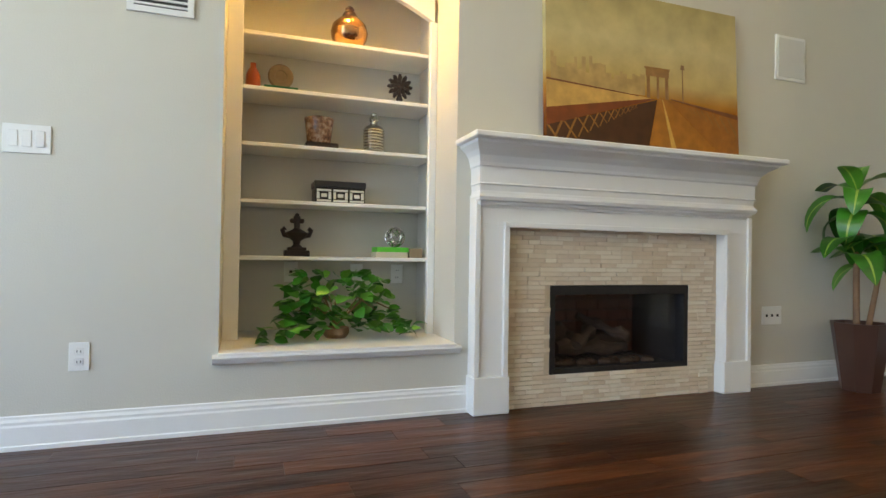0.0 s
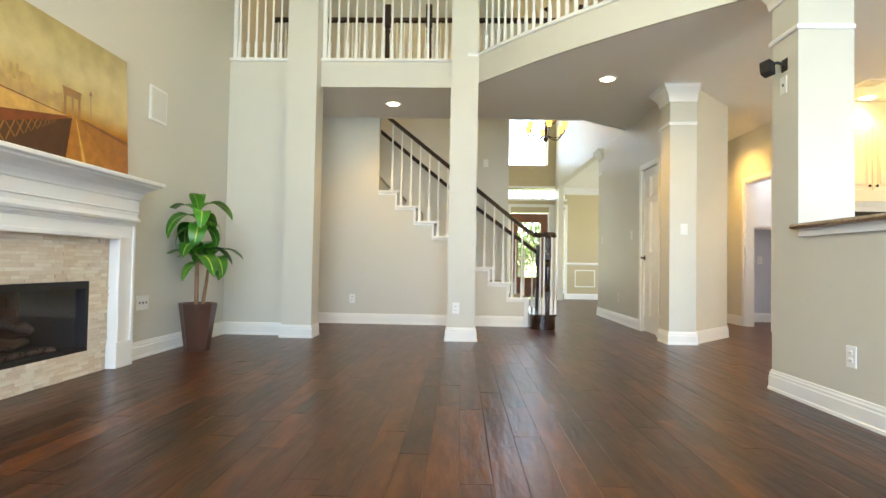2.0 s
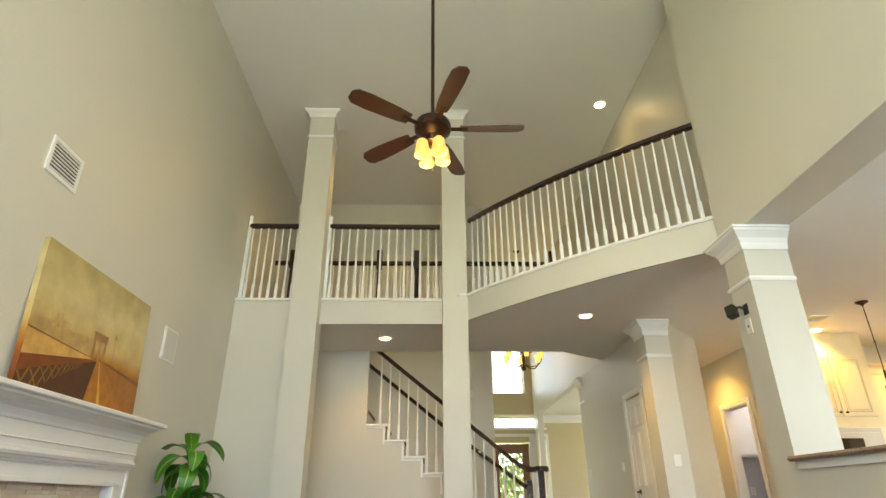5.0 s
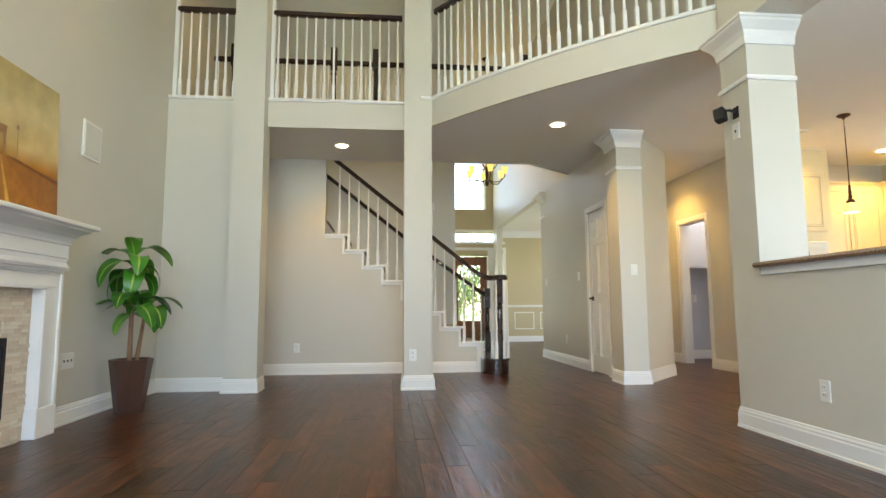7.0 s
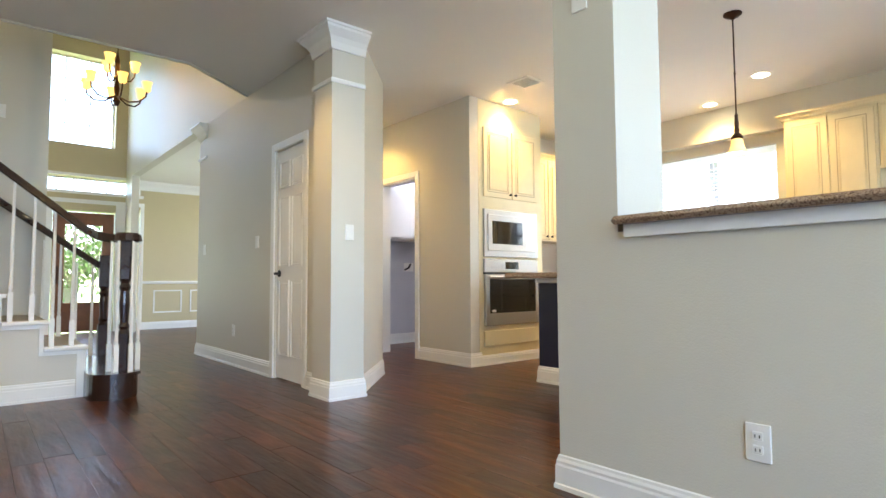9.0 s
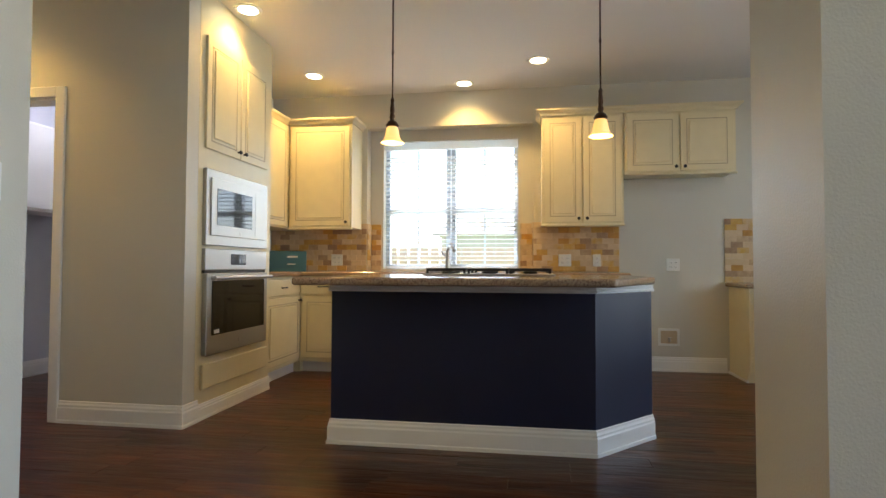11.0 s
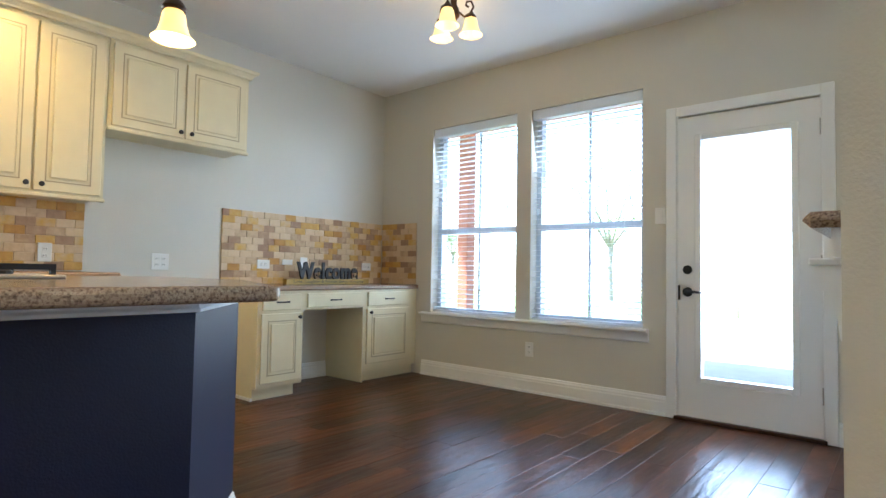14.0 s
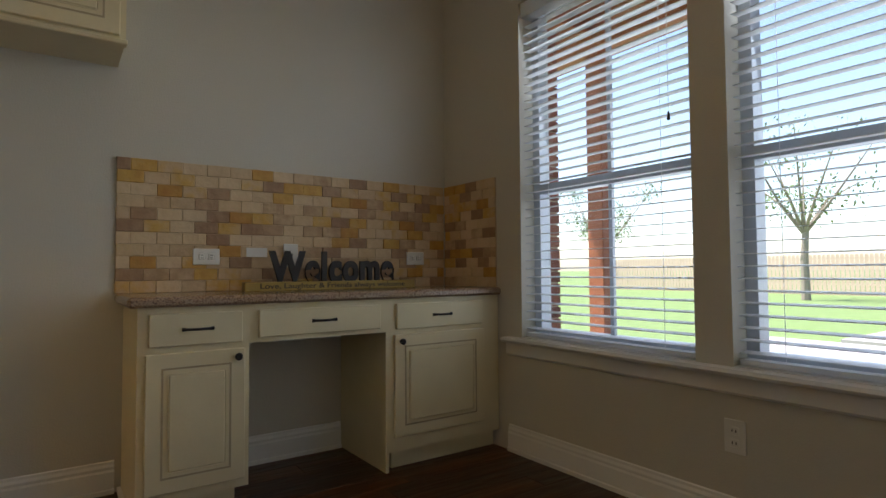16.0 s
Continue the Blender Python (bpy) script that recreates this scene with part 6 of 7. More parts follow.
panel_door(ce, "w", -5.08, -4.61, 1.36, 2.35, 6.33, "door", (-5.04, 1.40))

# base run under the window and beside the ovens
BF = -5.31
for x0, x1, sink in ((5.60, 6.05, False), (5.15, 5.59, False), (4.10, 5.14, True), (3.60, 4.09, False), (3.12, 3.59, False)):
    c = thing("base_cabinet", ((x0 + x1) / 2, -5.6, 0), "cream glazed base cabinet with drawer over door", "cabinet", "sink wall base cabinets")
    part("body", boxes((x0, x1, YS, BF, 0.10, 0.885)), M_CAB, c)
    part("toe_kick", boxes((x0, x1, YS, BF - 0.06, 0, 0.10)), M_TRIM, c)
    n = 2 if sink else 1
    w = (x1 - x0) / n
    for k in range(n):
        a, b = x0 + k * w + 0.012, x0 + (k + 1) * w - 0.012
        panel_door(c, "n", a, b, 0.72, 0.855, BF, "drawer", None, True)
        panel_door(c, "n", a, b, 0.135, 0.70, BF, "door", (a + 0.03, 0.665))
ec = thing("base_cabinet", (6.35, -4.95, 0), "cream glazed base cabinet beside the wall ovens", "cabinet")
part("body", boxes((6.07, 6.65, -5.32, -4.60, 0.10, 0.885)), M_CAB, ec)
part("corner_block", boxes((6.055, 6.65, -5.93, -5.325, 0.0, 0.885)), M_CAB, ec)
part("toe_kick", boxes((6.12, 6.65, -5.32, -4.60, 0, 0.10)), M_TRIM, ec)
panel_door(ec, "w", -5.30, -4.615, 0.72, 0.855, 6.07, "drawer", None, True)
panel_door(ec, "w", -5.30, -4.615, 0.135, 0.70, 6.07, "door", (-5.26, 0.665))
ct = thing("kitchen_countertop", (4.9, -5.6, 0.885), "speckled granite countertop along the sink wall", "countertop")
part("slab", boxes((3.11, 6.64, YS, BF + 0.03, 0.885, 0.925), bevel=0.010), M_GRANITE, ct)
part("return_slab", boxes((6.035, 6.64, -5.28, -4.60, 0.885, 0.925), bevel=0.008), M_GRANITE, ct)
part("window_slab", boxes((3.92, 5.61, -6.06, YS, 0.915, 0.925)), M_GRANITE, ct)
tap = thing("kitchen_faucet", (4.74, -5.72, 0.925), "brushed nickel single-lever kitchen faucet", "faucet")
part("body", lathe(bmesh.new(), [(0.028, 0), (0.028, 0.01), (0.02, 0.02), (0.02, 0.09), (0.022, 0.12), (0.016, 0.14)], (4.74, -5.72, 0.925), 16), M_NICKEL, tap, smooth=True)
part("spout", tube(bmesh.new(), [(4.74, -5.72, 1.05), (4.735, -5.68, 1.13), (4.70, -5.60, 1.165), (4.66, -5.52, 1.15), (4.64, -5.48, 1.12)], [0.014, 0.014, 0.015, 0.017, 0.018], 12), M_NICKEL, tap, smooth=True)
part("lever", tube(bmesh.new(), [(4.74, -5.72, 1.06), (4.78, -5.70, 1.10), (4.80, -5.69, 1.13)], [0.012, 0.008, 0.006], 8), M_NICKEL, tap, smooth=True)
bx_ = thing("teal_gift_box", (6.35, -5.55, 0.925), "flat teal printed box standing on the counter", "box")
part("box", box(bmesh.new(), -0.18, 0.18, -0.02, 0.02, 0, 0.20, bevel=0.002, m=pose(6.33, -5.63, 0.925, 0, 0, 200)), material("teal_card", (0.05, 0.15, 0.18), 0.5, vary=0.08), bx_)
part("print_bar", boxes((6.22, 6.44, -5.612, -5.610, 1.06, 1.075), (6.24, 6.42, -5.612, -5.610, 0.99, 1.0)), M_PLASTIC, bx_)

# wall oven tower
tw = thing("oven_tower_cabinet", (6.3, -4.1, 0), "tall cream glazed cabinet housing wall ovens", "cabinet")
part("body", boxes((6.012, 6.65, -4.59, -3.605, 0.0, C - 0.003)), M_CAB, tw)
part("base_trim", sweep(bmesh.new(), [(o * 0.9, u * 0.75) for o, u in BASE], [(6.012, -4.59), (6.012, -3.63)]), M_TRIM, tw)
panel_door(tw, "w", -4.085, -3.665, 1.73, 2.46, 6.012, "door", (-4.05, 1.775))
panel_door(tw, "w", -4.505, -4.095, 1.73, 2.46, 6.012, "door", (-4.13, 1.775))
part("drawer_panel", boxes((5.992, 6.012, -4.53, -3.66, 0.19, 0.345), bevel=0.004), M_CAB, tw)
mw = thing("built_in_microwave", (6.0, -4.07, 1.10), "stainless built-in microwave with dark window", "microwave")
part("trim_frame", boxes((5.982, 6.012, -4.48, -3.655, 1.105, 1.60), bevel=0.004), M_STEEL, mw)
part("door", boxes((5.972, 5.984, -4.43, -3.70, 1.17, 1.545), bevel=0.003), M_STEEL, mw)
part("window", boxes((5.969, 5.9735, -4.22, -3.76, 1.24, 1.48), bevel=0.001), M_BLACKGL, mw, "dark glass window")
part("control_panel", boxes((5.970, 5.9735, -4.40, -4.27, 1.20, 1.51)), M_STEEL, mw)
part("badge", lathe(bmesh.new(), [(0.012, 0), (0.012, 0.002)], seg=14, m=pose(5.972, -4.06, 1.20, 0, -90, 0)), M_NICKEL, mw)
ov = thing("wall_oven", (6.0, -4.07, 0.375), "stainless wall oven with black glass door and tube handle", "oven")
part("control_panel", boxes((5.984, 6.012, -4.48, -3.655, 0.945, 1.085), bevel=0.004), M_STEEL, ov)
part("display", boxes((5.981, 5.985, -4.16, -3.96, 0.98, 1.055)), M_BLACKGL, ov, "black display glass")
part("vent_gap", boxes((5.992, 6.014, -4.475, -3.66, 0.925, 0.945)), M_BLACK, ov)
part("door", boxes((5.972, 6.010, -4.475, -3.66, 0.40, 0.925), bevel=0.005), M_STEEL, ov)
part("glass", boxes((5.968, 5.974, -4.42, -3.715, 0.525, 0.875), bevel=0.002), M_BLACKGL, ov, "black oven glass")
part("energy_label", boxes((5.9662, 5.9684, -3.80, -3.74, 0.535, 0.56)), M_PLASTIC, ov, "small white sticker")
part("handle", tube(bmesh.new(), [(5.930, -4.46, 0.895), (5.925, -4.07, 0.897), (5.930, -3.675, 0.895)], 0.013, 12), M_STEEL, ov, smooth=True)
for y in (-4.42, -3.715):
    part("handle_post", boxes((5.93, 5.974, y - 0.012, y + 0.012, 0.885, 0.905)), M_STEEL, ov)
part("badge", lathe(bmesh.new(), [(0.014, 0), (0.014, 0.002)], seg=14, m=pose(5.972, -4.07, 0.46, 0, -90, 0)), M_NICKEL, ov)

# island
ISL = [(5.04, -3.37), (3.62, -3.37), (3.265, -3.755), (3.265, -4.42), (5.04, -4.42)]
isl = thing("kitchen_island", (4.2, -3.9, 0), "navy blue kitchen island with white base moulding", "island")
part("body", prism(bmesh.new(), ISL, 0.0, 0.875), M_NAVY, isl)
part("base_moulding", sweep(bmesh.new(), BASE, ISL[::-1], True), M_TRIM, isl, "white base moulding")
part("top_moulding", sweep(bmesh.new(), [(0, 0.835), (0.014, 0.835), (0.016, 0.845), (0.010, 0.852), (0.012, 0.872), (0, 0.875)], ISL[::-1], True), M_TRIM, isl, "white moulding under the top")
OUT = [(5.14, -3.05), (3.56, -3.05), (3.24, -3.76), (3.24, -4.55), (5.14, -4.55)]
itop = thing("island_countertop", (4.2, -3.9, 0.875), "speckled brown granite island top with rounded edge", "countertop")
bm = prism(bmesh.new(), OUT, 0.877, 0.917)
bmesh.ops.bevel(bm, geom=bm.edges[:], offset=0.014, segments=3, affect="EDGES", profile=0.5)
part("slab", bm, M_GRANITE, itop)
ck = thing("gas_cooktop", (4.2, -4.05, 0.917), "stainless gas cooktop with black cast-iron grates", "cooktop")
part("pan", boxes((3.80, 4.62, -4.36, -3.84, 0.917, 0.930), bevel=0.004), M_STEEL, ck)
for k in range(3):
    x0 = 3.825 + k * 0.262
    bm = boxes((x0, x0 + 0.25, -4.345, -4.33, 0.945, 0.963), (x0, x0 + 0.25, -3.87, -3.855, 0.945, 0.963), (x0, x0 + 0.015, -4.33, -3.87, 0.945, 0.963), (x0 + 0.235, x0 + 0.25, -4.33, -3.87, 0.945, 0.963), (x0 + 0.015, x0 + 0.235, -4.11, -4.095, 0.945, 0.963), (x0 + 0.117, x0 + 0.132, -4.33, -3.87, 0.947, 0.961), (x0, x0 + 0.015, -4.345, -4.33, 0.929, 0.945), (x0 + 0.235, x0 + 0.25, -3.87, -3.855, 0.929, 0.945), (x0, x0 + 0.015, -3.87, -3.855, 0.929, 0.945), (x0 + 0.235, x0 + 0.25, -4.345, -4.33, 0.929, 0.945))
    part("grate", bm, M_BLACK, ck, "black cast-iron grate")
    for y in (-4.22, -3.98):
        part("burner", lathe(bmesh.new(), [(0.045, 0.930), (0.045, 0.94), (0.03, 0.948)], (x0 + 0.125, y, 0), 16), M_BLACK, ck)
for k in range(5):
    part("knob", lathe(bmesh.new(), [(0.018, 0.930), (0.016, 0.95), (0.012, 0.952)], (4.56, -4.30 + k * 0.105, 0), 12), M_STEEL, ck)

# ---- windows and the glazed door of the nook ----


def sash_window(nm, axis, at, u0, u1, z0, z1, out, mid):
    """A two-sash vinyl window, its glass on the plane at; out is the way outdoors along the axis."""
    w = thing(nm, ((at, (u0 + u1) / 2, z0) if axis == "x" else ((u0 + u1) / 2, at, z0)), "grey-white vinyl double-hung window", "window", kind="structure")
    def bars(rows, d0, d1):
        bm = bmesh.new()
        for a, b, za, zb in rows:
            lo_, hi_ = sorted((at + out * d0, at + out * d1))
            if axis == "x":
                box(bm, lo_, hi_, a, b, za, zb)
            else:
                box(bm, a, b, lo_, hi_, za, zb)
        return bm
    f = 0.045
    part("window_frame", bars([(u0, u1, z0, z0 + f), (u0, u1, z1 - f, z1), (u0, u0 + f, z0 + f, z1 - f), (u1 - f, u1, z0 + f, z1 - f)], -0.03, 0.04), M_VINYL, w)
    part("meeting_rail", bars([(u0 + f, u1 - f, mid - 0.025, mid + 0.025)], -0.03, 0.03), M_VINYL, w)
    um = (u0 + u1) / 2
    part("muntin", bars([(um - 0.010, um + 0.010, z0 + f, mid - 0.025)], -0.006, 0.012), M_VINYL, w)
    part("muntin", bars([(um - 0.010, um + 0.010, mid + 0.025, z1 - f)], -0.006, 0.012), M_VINYL, w)
    for za, zb in ((z0 + f, mid - 0.025), (mid + 0.025, z1 - f)):
        g = part("pane", bars([(u0 + f, u1 - f, za, zb)], 0.014, 0.018), M_GLASS, w)
        g.visible_shadow = False
    return w


def blind(nm, axis, at, u0, u1, z0, z1, side, tilt=4.0, pitch=0.043, mat=None):
    b = thing("window_blind", ((at, (u0 + u1) / 2, z0) if axis == "x" else ((u0 + u1) / 2, at, z0)), "white faux-wood blind, slats open", "blind")
    def bx(d, a, c, za, zb):
        return boxes((at - d, at + d, a, c, za, zb)) if axis == "x" else boxes((a, c, at - d, at + d, za, zb))
    part("valance", bx(0.035, u0, u1, z1 - 0.075, z1), M_BLIND, b, "white blind valance")
    part("bottom_rail", bx(0.025, u0 + 0.005, u1 - 0.005, z0 + 0.004, z0 + 0.022), M_BLIND, b)
    L = u1 - u0 - 0.01
    me = mesh_of("slat", boxes((-0.025, 0.025, -L / 2, L / 2, -0.0014, 0.0014)) if axis == "x" else boxes((-L / 2, L / 2, -0.025, 0.025, -0.0014, 0.0014)))
    n = int((z1 - 0.09 - z0 - 0.03) / pitch)
    for k in range(n):
        o = part("slat", me, M_BLIND, b)
        zz = z0 + 0.045 + k * pitch
        o.matrix_basis = pose(at, (u0 + u1) / 2, zz, 0, tilt, 0) if axis == "x" else pose((u0 + u1) / 2, at, zz, tilt, 0, 0)
        o.matrix_parent_inverse = b.matrix_basis.inverted()
    for f in (0.16, 0.84):
        u = u0 + (u1 - u0) * f
        part("ladder_cord", bx(0.0009, u - 0.0009, u + 0.0009, z0 + 0.02, z1 - 0.07), M_BLIND, b)
    u = u1 - 0.09
    part("tilt_cord", tube(bmesh.new(), [((at + side * 0.03, u, z1 - 0.05) if axis == "x" else (u, at + side * 0.03, z1 - 0.05)), ((at + side * 0.03, u, z1 - 0.75) if axis == "x" else (u, at + side * 0.03, z1 - 0.75))], 0.0012, 5), M_BLIND, b)
    part("tassel", lathe(bmesh.new(), [(0.003, 0.03), (0.007, 0.0), (0.004, -0.004)], ((at + side * 0.03, u, z1 - 0.79) if axis == "x" else (u, at + side * 0.03, z1 - 0.79)), 8), M_SLOT, b)
    return b


sash_window("window_1", "x", 0.305, -5.26, -4.33, 0.585, 2.31, -1, 1.34)
sash_window("window_2", "x", 0.305, -4.19, -3.27, 0.585, 2.31, -1, 1.34)
sash_window("window_3", "y", -6.20, 4.07, 4.765, 0.95, 2.28, -1, 1.56)
sash_window("window_10", "y", -6.20, 4.775, 5.47, 0.95, 2.28, -1, 1.56)
blind("blind", "x", 0.385, -5.253, -4.337, 0.59, 2.305, 1)
blind("blind", "x", 0.385, -4.183, -3.277, 0.59, 2.305, 1)
blind("blind", "y", -6.115, 4.078, 5.462, 0.955, 2.275, 1, 5.0)
stool = structure("window_sill_nook", sweep(bmesh.new(), [(0, 0.585), (0.055, 0.585), (0.06, 0.572), (0.052, 0.560), (0.022, 0.556), (0.020, 0.50), (0.012, 0.49), (0, 0.488)], [(0.43, -3.225), (0.43, -5.36)]), M_TRIM, "white moulded window stool and apron")
structure("window_sill_inner", boxes((0.34, 0.43, -5.26, -4.33, 0.575, 0.588), (0.34, 0.43, -4.19, -3.27, 0.575, 0.588)), M_TRIM)
plate("switch", 0.43, -3.145, 1.38, "e")
plate("outlet", 0.43, -4.19, 0.345, "e")

nd = thing("door_3", (0.39, -2.695, 0), "white full-lite patio door with dark lever and deadbolt", "door", kind="structure")
y0, y1, z1 = -3.03, -2.21, 2.05
gy0, gy1, gz0, gz1 = -2.893, -2.35, 0.28, 1.892
part("leaf", boxes((0.375, 0.42, y0, gy0, 0.02, z1), (0.375, 0.42, gy1, y1, 0.02, z1), (0.375, 0.42, gy0, gy1, 0.02, gz0), (0.375, 0.42, gy0, gy1, gz1, z1)), M_TRIM, nd)
part("glazing_bead", boxes((0.366, 0.430, gy0 - 0.028, gy0 + 0.012, gz0 - 0.028, gz1 + 0.028), (0.366, 0.430, gy1 - 0.012, gy1 + 0.028, gz0 - 0.028, gz1 + 0.028), (0.366, 0.430, gy0 + 0.012, gy1 - 0.012, gz0 - 0.028, gz0 + 0.012), (0.366, 0.430, gy0 + 0.012, gy1 - 0.012, gz1 - 0.012, gz1 + 0.028), bevel=0.004), M_TRIM, nd)
g = part("pane", boxes((0.395, 0.401, gy0, gy1, gz0, gz1)), M_GLASS, nd)
g.visible_shadow = False
hd = part("door_handle", lathe(bmesh.new(), [(0.032, 0), (0.032, 0.006), (0.026, 0.012), (0.012, 0.014), (0.012, 0.05)], seg=20, m=pose(0.42, -2.968, 0.855, 0, 90, 0)), M_BLACK, nd, "dark bronze lever", smooth=True)
part("lever", tube(bmesh.new(), [(0.468, -2.968, 0.855), (0.472, -2.915, 0.858), (0.470, -2.87, 0.853)], [0.010, 0.009, 0.006], 8), M_BLACK, hd)
part("deadbolt", lathe(bmesh.new(), [(0.030, 0), (0.030, 0.008), (0.022, 0.014), (0.008, 0.016)], seg=20, m=pose(0.42, -2.968, 1.005, 0, 90, 0)), M_BLACK, nd, "dark bronze deadbolt", smooth=True)
for z in (0.22, 1.0, 1.82):
    part("hinge", boxes((0.405, 0.432, -2.214, -2.198, z, z + 0.10)), M_NICKEL, nd)
part("latch_plate", boxes((0.417, 0.424, -3.032, -3.015, 0.80, 0.90)), M_BLACK, nd)
structure("door_sill_nook", boxes((0.28, 0.46, -3.05, -2.19, -0.01, 0.022), bevel=0.004), M_BRONZE, "dark threshold")
structure("door_jamb_nook", boxes((0.28, 0.43, -3.035, -3.03, 0.0, 2.055), (0.28, 0.43, -2.21, -2.205, 0.0, 2.055), (0.28, 0.375, -3.03, -2.21, 2.05, 2.055)), M_TRIM)
dstop = thing("door_stop", (0.92, -1.92, 0.067), "small bronze door stop on the baseboard", "door stop")
part("spring", tube(bmesh.new(), [(0.92, -1.918, 0.067), (0.92, -1.975, 0.067)], 0.006, 8), M_BRONZE, dstop)
part("rubber_tip", tube(bmesh.new(), [(0.92, -1.974, 0.067), (0.92, -1.99, 0.067)], 0.009, 8), M_PLASTIC, dstop)

# ---- outdoors ----
structure("ground", boxes((-400, 400, -400, 400, -0.32, -0.22)), M_GRASS, "mown lawn")
structure("patio", boxes((-6.2, 0.27, -7.4, -0.8, -0.22, -0.06)), M_CONC, "pale concrete patio slab")
# pale colour stands in for sun glare on the ground before the playset
structure("path", boxes((-11.6, -6.95, -6.5, 0.8, -0.22, -0.10)), M_CONC, "pale slab standing in for glaring sunlit ground")
structure("lawn_strip", boxes((-6.95, -6.2, -3.05, 0.8, -0.22, -0.045)), M_GRASS, "green lawn strip beside the slab")
structure("patio_joint", boxes((-6.1, -1.9, -2.20, -2.17, -0.06, -0.057)), M_SLOT, "dark joint in the patio slab")
for y in (-6.46, -2.285):
    post_th = thing("patio_post", (-1.675, y, -0.06), "red cedar patio post on the slab", "post")
    part("post", boxes((-1.76, -1.59, y - 0.085, y + 0.085, -0.06, 2.88), bevel=0.006), M_CEDAR, post_th)
perg = thing("patio_cover", (-0.8, -4, 2.88), "red cedar patio cover with beam and rafters", "pergola")
part("beam", boxes((-1.78, -1.57, -7.3, -0.9, 2.88, 3.08), bevel=0.006), M_CEDAR, perg)
for k in range(10):
    part("rafter", boxes((-2.1, 0.26, -7.2 + k * 0.68, -7.155 + k * 0.68, 3.08, 3.22)), M_CEDAR, perg)
for k in range(16):
    part("roof_board", boxes((-2.15 + k * 0.15, -2.006 + k * 0.15, -7.3, -0.9, 3.22, 3.24)), M_CEDAR, perg)
bcol = thing("brick_column", (-0.35, -5.75, -0.06), "red brick pier of the house beside the window", "column")
bm = bmesh.new()
for r in range(34):
    for k in range(3):
        b0 = -6.05 + k * 0.215 - (0.107 if r % 2 else 0)
        b0, b1 = max(b0, -6.05), min(b0 + 0.205, -5.68)
        if b1 - b0 > 0.03:
            box(bm, -0.30, -0.06, b0, b1, -0.05 + r * 0.075, 0.014 + r * 0.075)
part("brickwork", bm, M_BRICK, bcol)
part("mortar", boxes((-0.29, -0.07, -6.04, -5.69, -0.06, 2.5)), M_GROUT, bcol)


def fence(p0, p1, h, nm):
    f = thing(nm, (p0[0], p0[1], -0.22), "weathered wood privacy fence", "fence")
    L = math.dist(p0, p1)
    n = int(L / 0.172)
    ang = math.degrees(math.atan2(p1[1] - p0[1], p1[0] - p0[0]))
    bm = prism(bmesh.new(), [(0, 0), (0.138, 0), (0.138, -h + 0.03), (0.11, -h), (0.028, -h), (0, -h + 0.03)], 0, 0.02)
    bmesh.ops.transform(bm, matrix=pose(0, 0.02, 0, -90, 0, 0), verts=bm.verts[:])
    me = mesh_of("picket", bm)
    for k in range(n):
        o = part("picket", me, M_FENCE, f)
        q = k / n
        o.matrix_basis = pose(p0[0] + (p1[0] - p0[0]) * q, p0[1] + (p1[1] - p0[1]) * q, -0.22, 0, 0, ang)
        o.matrix_parent_inverse = f.matrix_basis.inverted()
    d = Vector((p1[0] - p0[0], p1[1] - p0[1], 0)) / L
    s = Vector((-d.y, d.x, 0))
    for z in (0.2, h - 0.45):
        bm = box(bmesh.new(), 0, L, 0.022, 0.06, 0, 0.09, m=pose(p0[0], p0[1], z, 0, 0, ang))
        part("rail", bm, M_FENCE, f)


fence((-25, -26), (-25, 12), 1.75, "fence")
fence((-0.5, -9.3), (12, -9.3), 1.52, "fence")

play = thing("wooden_playset", (-11.6, -2.6, -0.22), "cedar playset tower with pale blue slide", "playset")
M_PLAY = material("honey_cedar_board", (0.40, 0.23, 0.10), 0.65, vary=0.25, noise_scale=14)
for x in (-12.4, -11.2):
    for y in (-3.28, -2.50, -1.80):
        part("post", boxes((x - 0.05, x + 0.05, y - 0.05, y + 0.05, -0.22, 2.62 if y < -2 else 2.5)), M_CEDAR, play)
part("deck", boxes((-12.45, -11.15, -3.33, -1.75, 1.45, 1.53)), M_PLAY, play)
part("turret_door", boxes((-12.3, -12.26, -3.2, -2.78, 1.53, 2.45)), M_CEDAR, play)
part("turret_roof", boxes((-12.5, -11.0, -3.40, -2.36, 2.62, 2.70), (-11.03, -11.0, -3.36, -2.40, 2.52, 2.62)), M_FENCE, play, "grey shingled turret roof")
for k in range(5):
    part("roof_vent", boxes((-10.998, -10.994, -3.30 + k * 0.18, -3.17 + k * 0.18, 2.54, 2.60)), M_CEDAR, play)
part("turret_wall", boxes((-11.24, -11.20, -2.85, -2.52, 1.53, 2.42)), M_PLAY, play)
part("cross_rail", boxes((-11.18, -11.13, -3.36, -2.50, 2.20, 2.26)), M_PLAY, play)
part("side_roof", boxes((-12.45, -11.05, -2.46, -1.70, 2.50, 2.58)), M_PLAY, play)
part("window_box", boxes((-11.19, -11.14, -2.42, -1.82, 2.02, 2.46)), M_CEDAR, play)
for y in (-2.38, -2.08):
    part("window_pane", boxes((-11.138, -11.134, y, y + 0.24, 2.06, 2.42)), M_VINYL, play)
for k in range(4):
    part("wall_board", boxes((-11.19, -11.15, -2.45, -1.76, 1.57 + k * 0.105, 1.66 + k * 0.105)), M_PLAY, play)
part("arch_panel", boxes((-11.2, -11.15, -2.56, -2.46, 0.35, 1.45), (-11.2, -11.15, -2.46, -1.76, 1.20, 1.45)), M_PLAY, play)
part("play_counter", boxes((-11.25, -11.0, -2.58, -1.72, 0.32, 0.36)), M_PLAY, play)
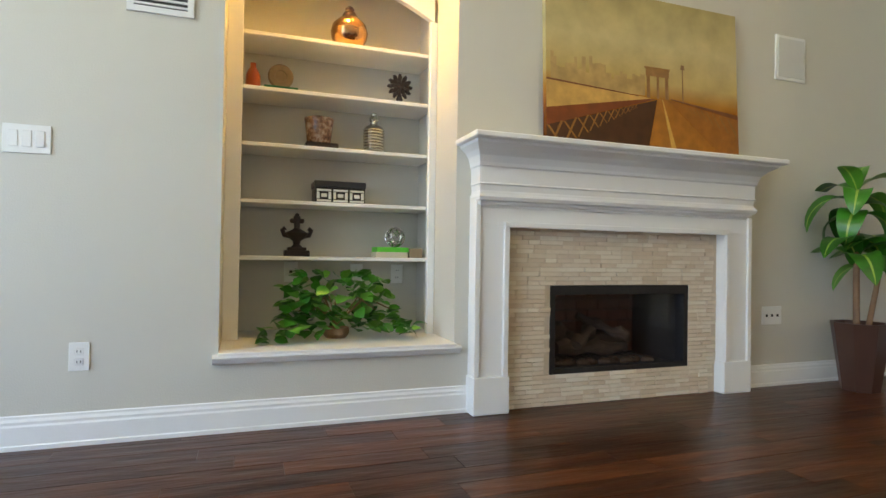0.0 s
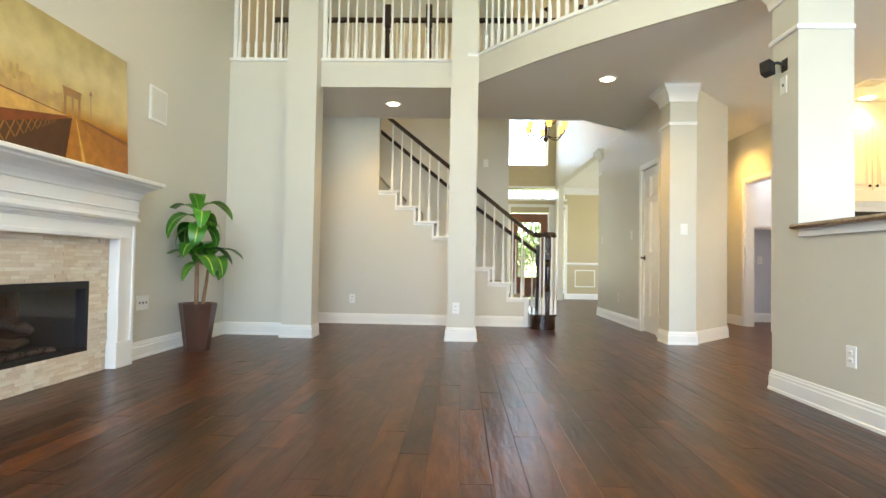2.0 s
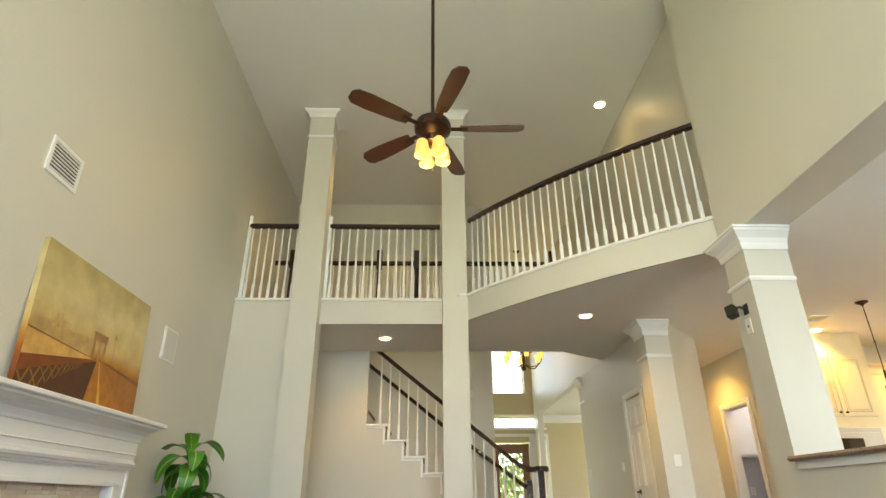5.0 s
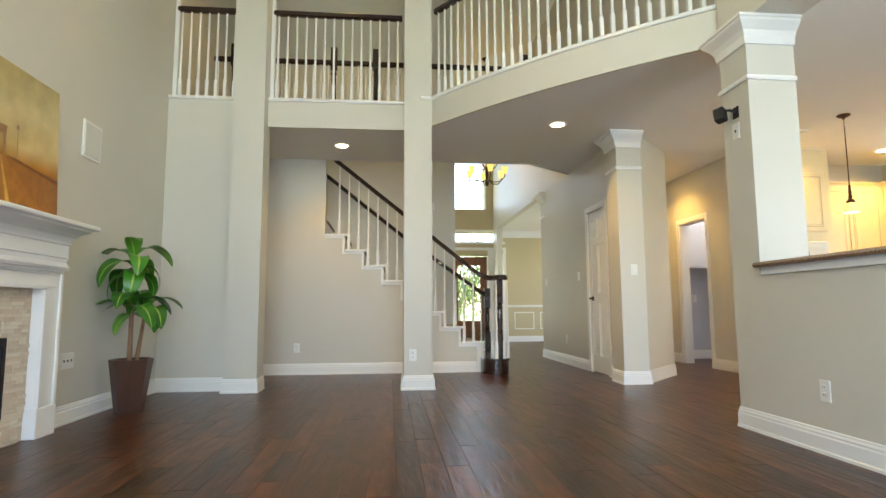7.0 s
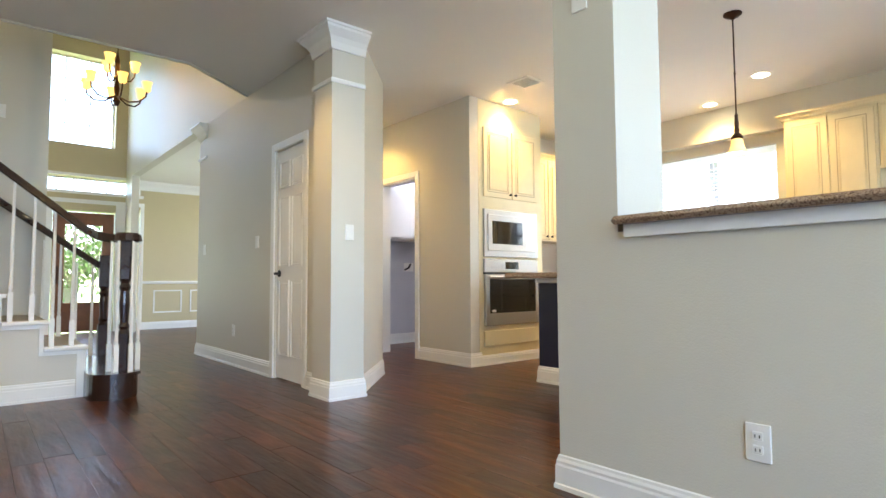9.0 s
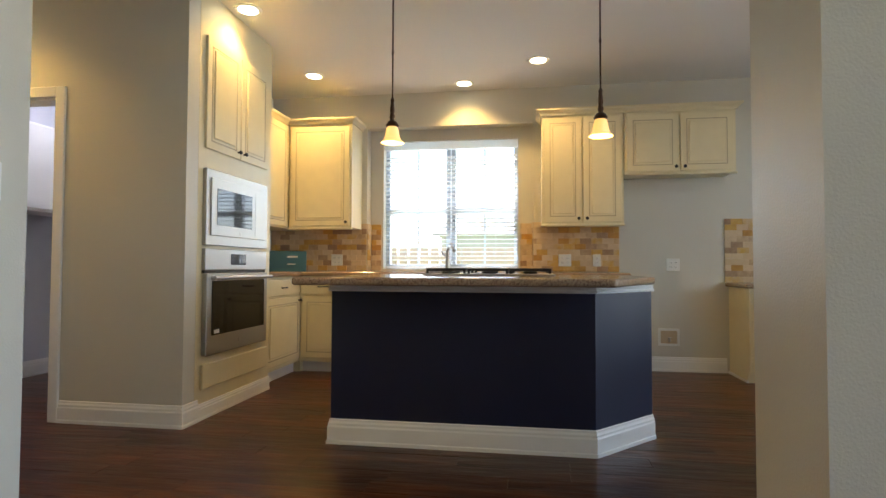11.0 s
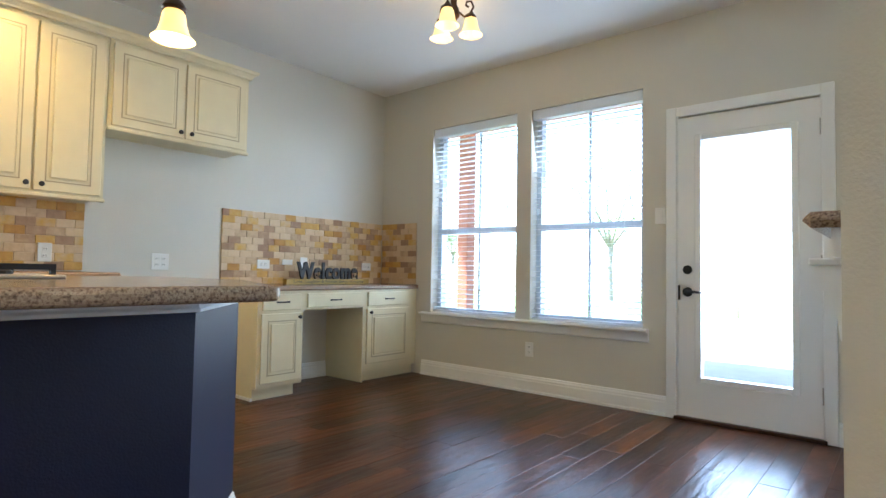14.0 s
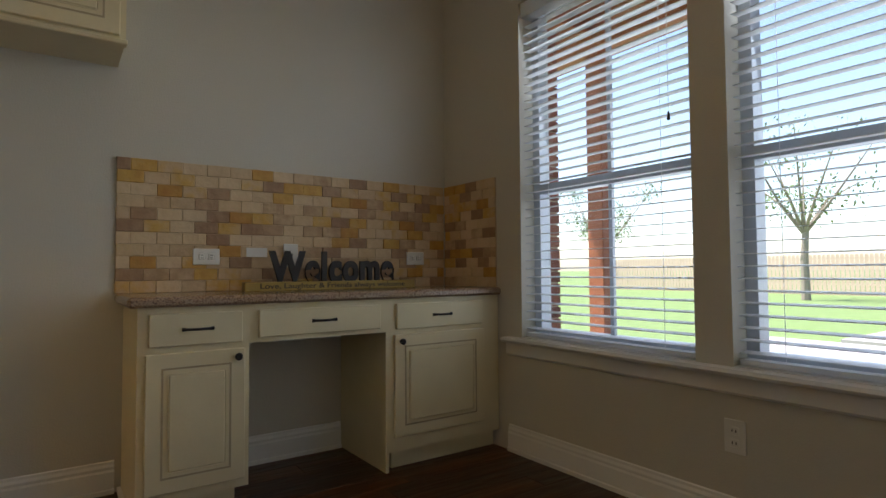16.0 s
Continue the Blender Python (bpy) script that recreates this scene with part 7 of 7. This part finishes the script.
for k in range(5):
    part("lower_board", boxes((-11.2, -11.15, -2.50, -1.76, -0.2 + k * 0.105, -0.105 + k * 0.105)), M_FENCE, play)
part("back_panel", boxes((-12.4, -12.36, -2.5, -1.8, -0.2, 1.45)), M_CEDAR, play)
bm = bmesh.new()
for sy0, sy1, sz0, sz1 in ((-0.24, 0.24, -0.02, 0.02), (-0.28, -0.24, -0.02, 0.16), (0.24, 0.28, -0.02, 0.16)):
    box(bm, 0, 2.15, sy0, sy1, sz0, sz1, bevel=0.008, m=pose(-11.15, -2.92, 1.55, 0, 54, 0))
part("slide", bm, material("pale_blue_plastic", (0.66, 0.80, 0.86), 0.35), play, "pale blue plastic slide")
part("swing_beam", boxes((-11.8, -11.68, -5.6, -3.33, 2.12, 2.26)), M_FENCE, play)
for x in (-12.6, -10.9):
    part("swing_leg", tube(bmesh.new(), [(x, -5.4, -0.22), (-11.74, -5.4, 2.15)], 0.06, 6), M_FENCE, play)


def tree(nm, x, y, h, seed, spread=2.4, leaves=2600):
    t = thing(nm, (x, y, -0.22), "leafy garden tree with a forked trunk", "tree")
    r = random.Random(seed)
    bm = bmesh.new()
    tips = []
    tube(bm, [(x, y, -0.25), (x + 0.05, y, h * 0.2), (x, y + 0.05, h * 0.35)], [0.16, 0.13, 0.11], 9)
    for k in range(9):
        a = k * 2.4 + r.uniform(-0.3, 0.3)
        L = spread * r.uniform(0.5, 1.0)
        e = (x + L * math.cos(a), y + L * math.sin(a), h * r.uniform(0.6, 0.95))
        m = (x + 0.4 * L * math.cos(a), y + 0.4 * L * math.sin(a), h * 0.52)
        tube(bm, [(x, y, h * 0.33), m, e], [0.07, 0.045, 0.012], 6)
        tips += [e, m]
    part("trunk", bm, M_BARK, t)
    bm = bmesh.new()
    for k in range(leaves):
        c = r.choice(tips)
        p = Vector(c) + Vector((r.gauss(0, 0.5), r.gauss(0, 0.5), r.gauss(0, 0.35)))
        m = Matrix.LocRotScale(p, Euler((r.uniform(0, 6), r.uniform(0, 6), r.uniform(0, 6))), (1, 1, 1))
        s = r.uniform(0.05, 0.10)
        vs = [bm.verts.new(m @ Vector(q)) for q in ((-s, 0, 0), (0, -s * 0.5, 0), (s, 0, 0), (0, s * 0.5, 0))]
        bm.faces.new(vs)
    part("crown", bm, M_FOLIAGE, t)


tree("tree", -20.0, -12.2, 6.6, 3, 2.6, 900)
tree("tree", -27, -27, 6.5, 5, 3.5)
tree("tree", -28, 3, 6.0, 7, 3.2)
tree("tree", 19, -1.5, 2.6, 9, 1.8)
tree("tree", 21, -5, 3.0, 10, 2.0)
nh = thing("neighbour_house", (3, -34, -0.22), "pale neighbouring house with shingled gable roof", "house")
part("wall", boxes((-3, 9, -38, -32, -0.22, 2.9)), material("pale_brick_facade", (0.50, 0.44, 0.38), 0.8, vary=0.15, noise_scale=12, bump=0.4, bump_scale=30), nh)
bm = bmesh.new()
vs = [bm.verts.new(p) for p in ((-3.5, -31.6, 2.85), (9.5, -31.6, 2.85), (9.5, -38.4, 2.85), (-3.5, -38.4, 2.85), (-1.5, -35, 5.2), (7.5, -35, 5.2))]
for f in ((0, 1, 5, 4), (1, 2, 5), (2, 3, 4, 5), (3, 0, 4), (3, 2, 1, 0)):
    bm.faces.new([vs[i] for i in f])
part("roof", bm, material("grey_shingle", (0.20, 0.18, 0.17), 0.9, vary=0.25, noise_scale=20), nh)
win = part("window", boxes((3.2, 4.4, -32.03, -31.99, 0.9, 2.2)), M_BLACKGL, nh)
part("sill", boxes((3.1, 4.5, -32.06, -31.98, 0.82, 0.9)), M_TRIM, win)

# ---- floor planks ----
floor = structure("floor", boxes((-2.7, -2.69, -1.59, -1.58, -0.013, -0.012)), M_SUB, "dark hand-scraped wood plank floor")
PW = 0.127
PLANK = {}


def plank_mesh(L):
    if L not in PLANK:
        PLANK[L] = mesh_of("plank", boxes((0, L - 0.0006, 0, PW - 0.0006, -0.012, 0.0), bevel=0.0008))
    return PLANK[L]


rf = random.Random(31)
rest_v, rest_f = [], []
y = -5.93
row = 0
while y < 3.15:
    west = -2.7 if y > -1.8 else 0.40
    x = west - rf.uniform(0, 1.0)
    while x < 13.4:
        L = rf.choice((0.55, 0.8, 1.05, 1.3))
        xa, xb = max(x, west), min(x + L, 13.4)
        near = x > 0.45 and x + L < 5.9 and -5.2 < y < 1.9
        if near and xb - xa == L:
            p = part("plank", plank_mesh(L), M_FLOOR, floor)
            p.location = (x, y, rf.uniform(-0.0006, 0.0004))
        elif xb - xa > 0.02:
            n = len(rest_v)
            z = rf.uniform(-0.0006, 0.0004)
            e = 0.0008
            for zz, i in ((-0.012, 0), (z - e, 0), (z, e)):
                rest_v += [(xa + i, y + i, zz), (xb - 0.0008 - i, y + i, zz), (xb - 0.0008 - i, y + PW - 0.0008 - i, zz), (xa + i, y + PW - 0.0008 - i, zz)]
            for s in (0, 4):
                for k in range(4):
                    j = (k + 1) % 4
                    rest_f.append((n + s + k, n + s + j, n + s + 4 + j, n + s + 4 + k))
            rest_f.append((n + 8, n + 9, n + 10, n + 11))
        x += L
    y += PW
    row += 1
me = bpy.data.meshes.new("far_planks")
me.from_pydata(rest_v, [], rest_f)
tagged(part("far_planks", me, M_FLOOR, floor), kind="stuff")
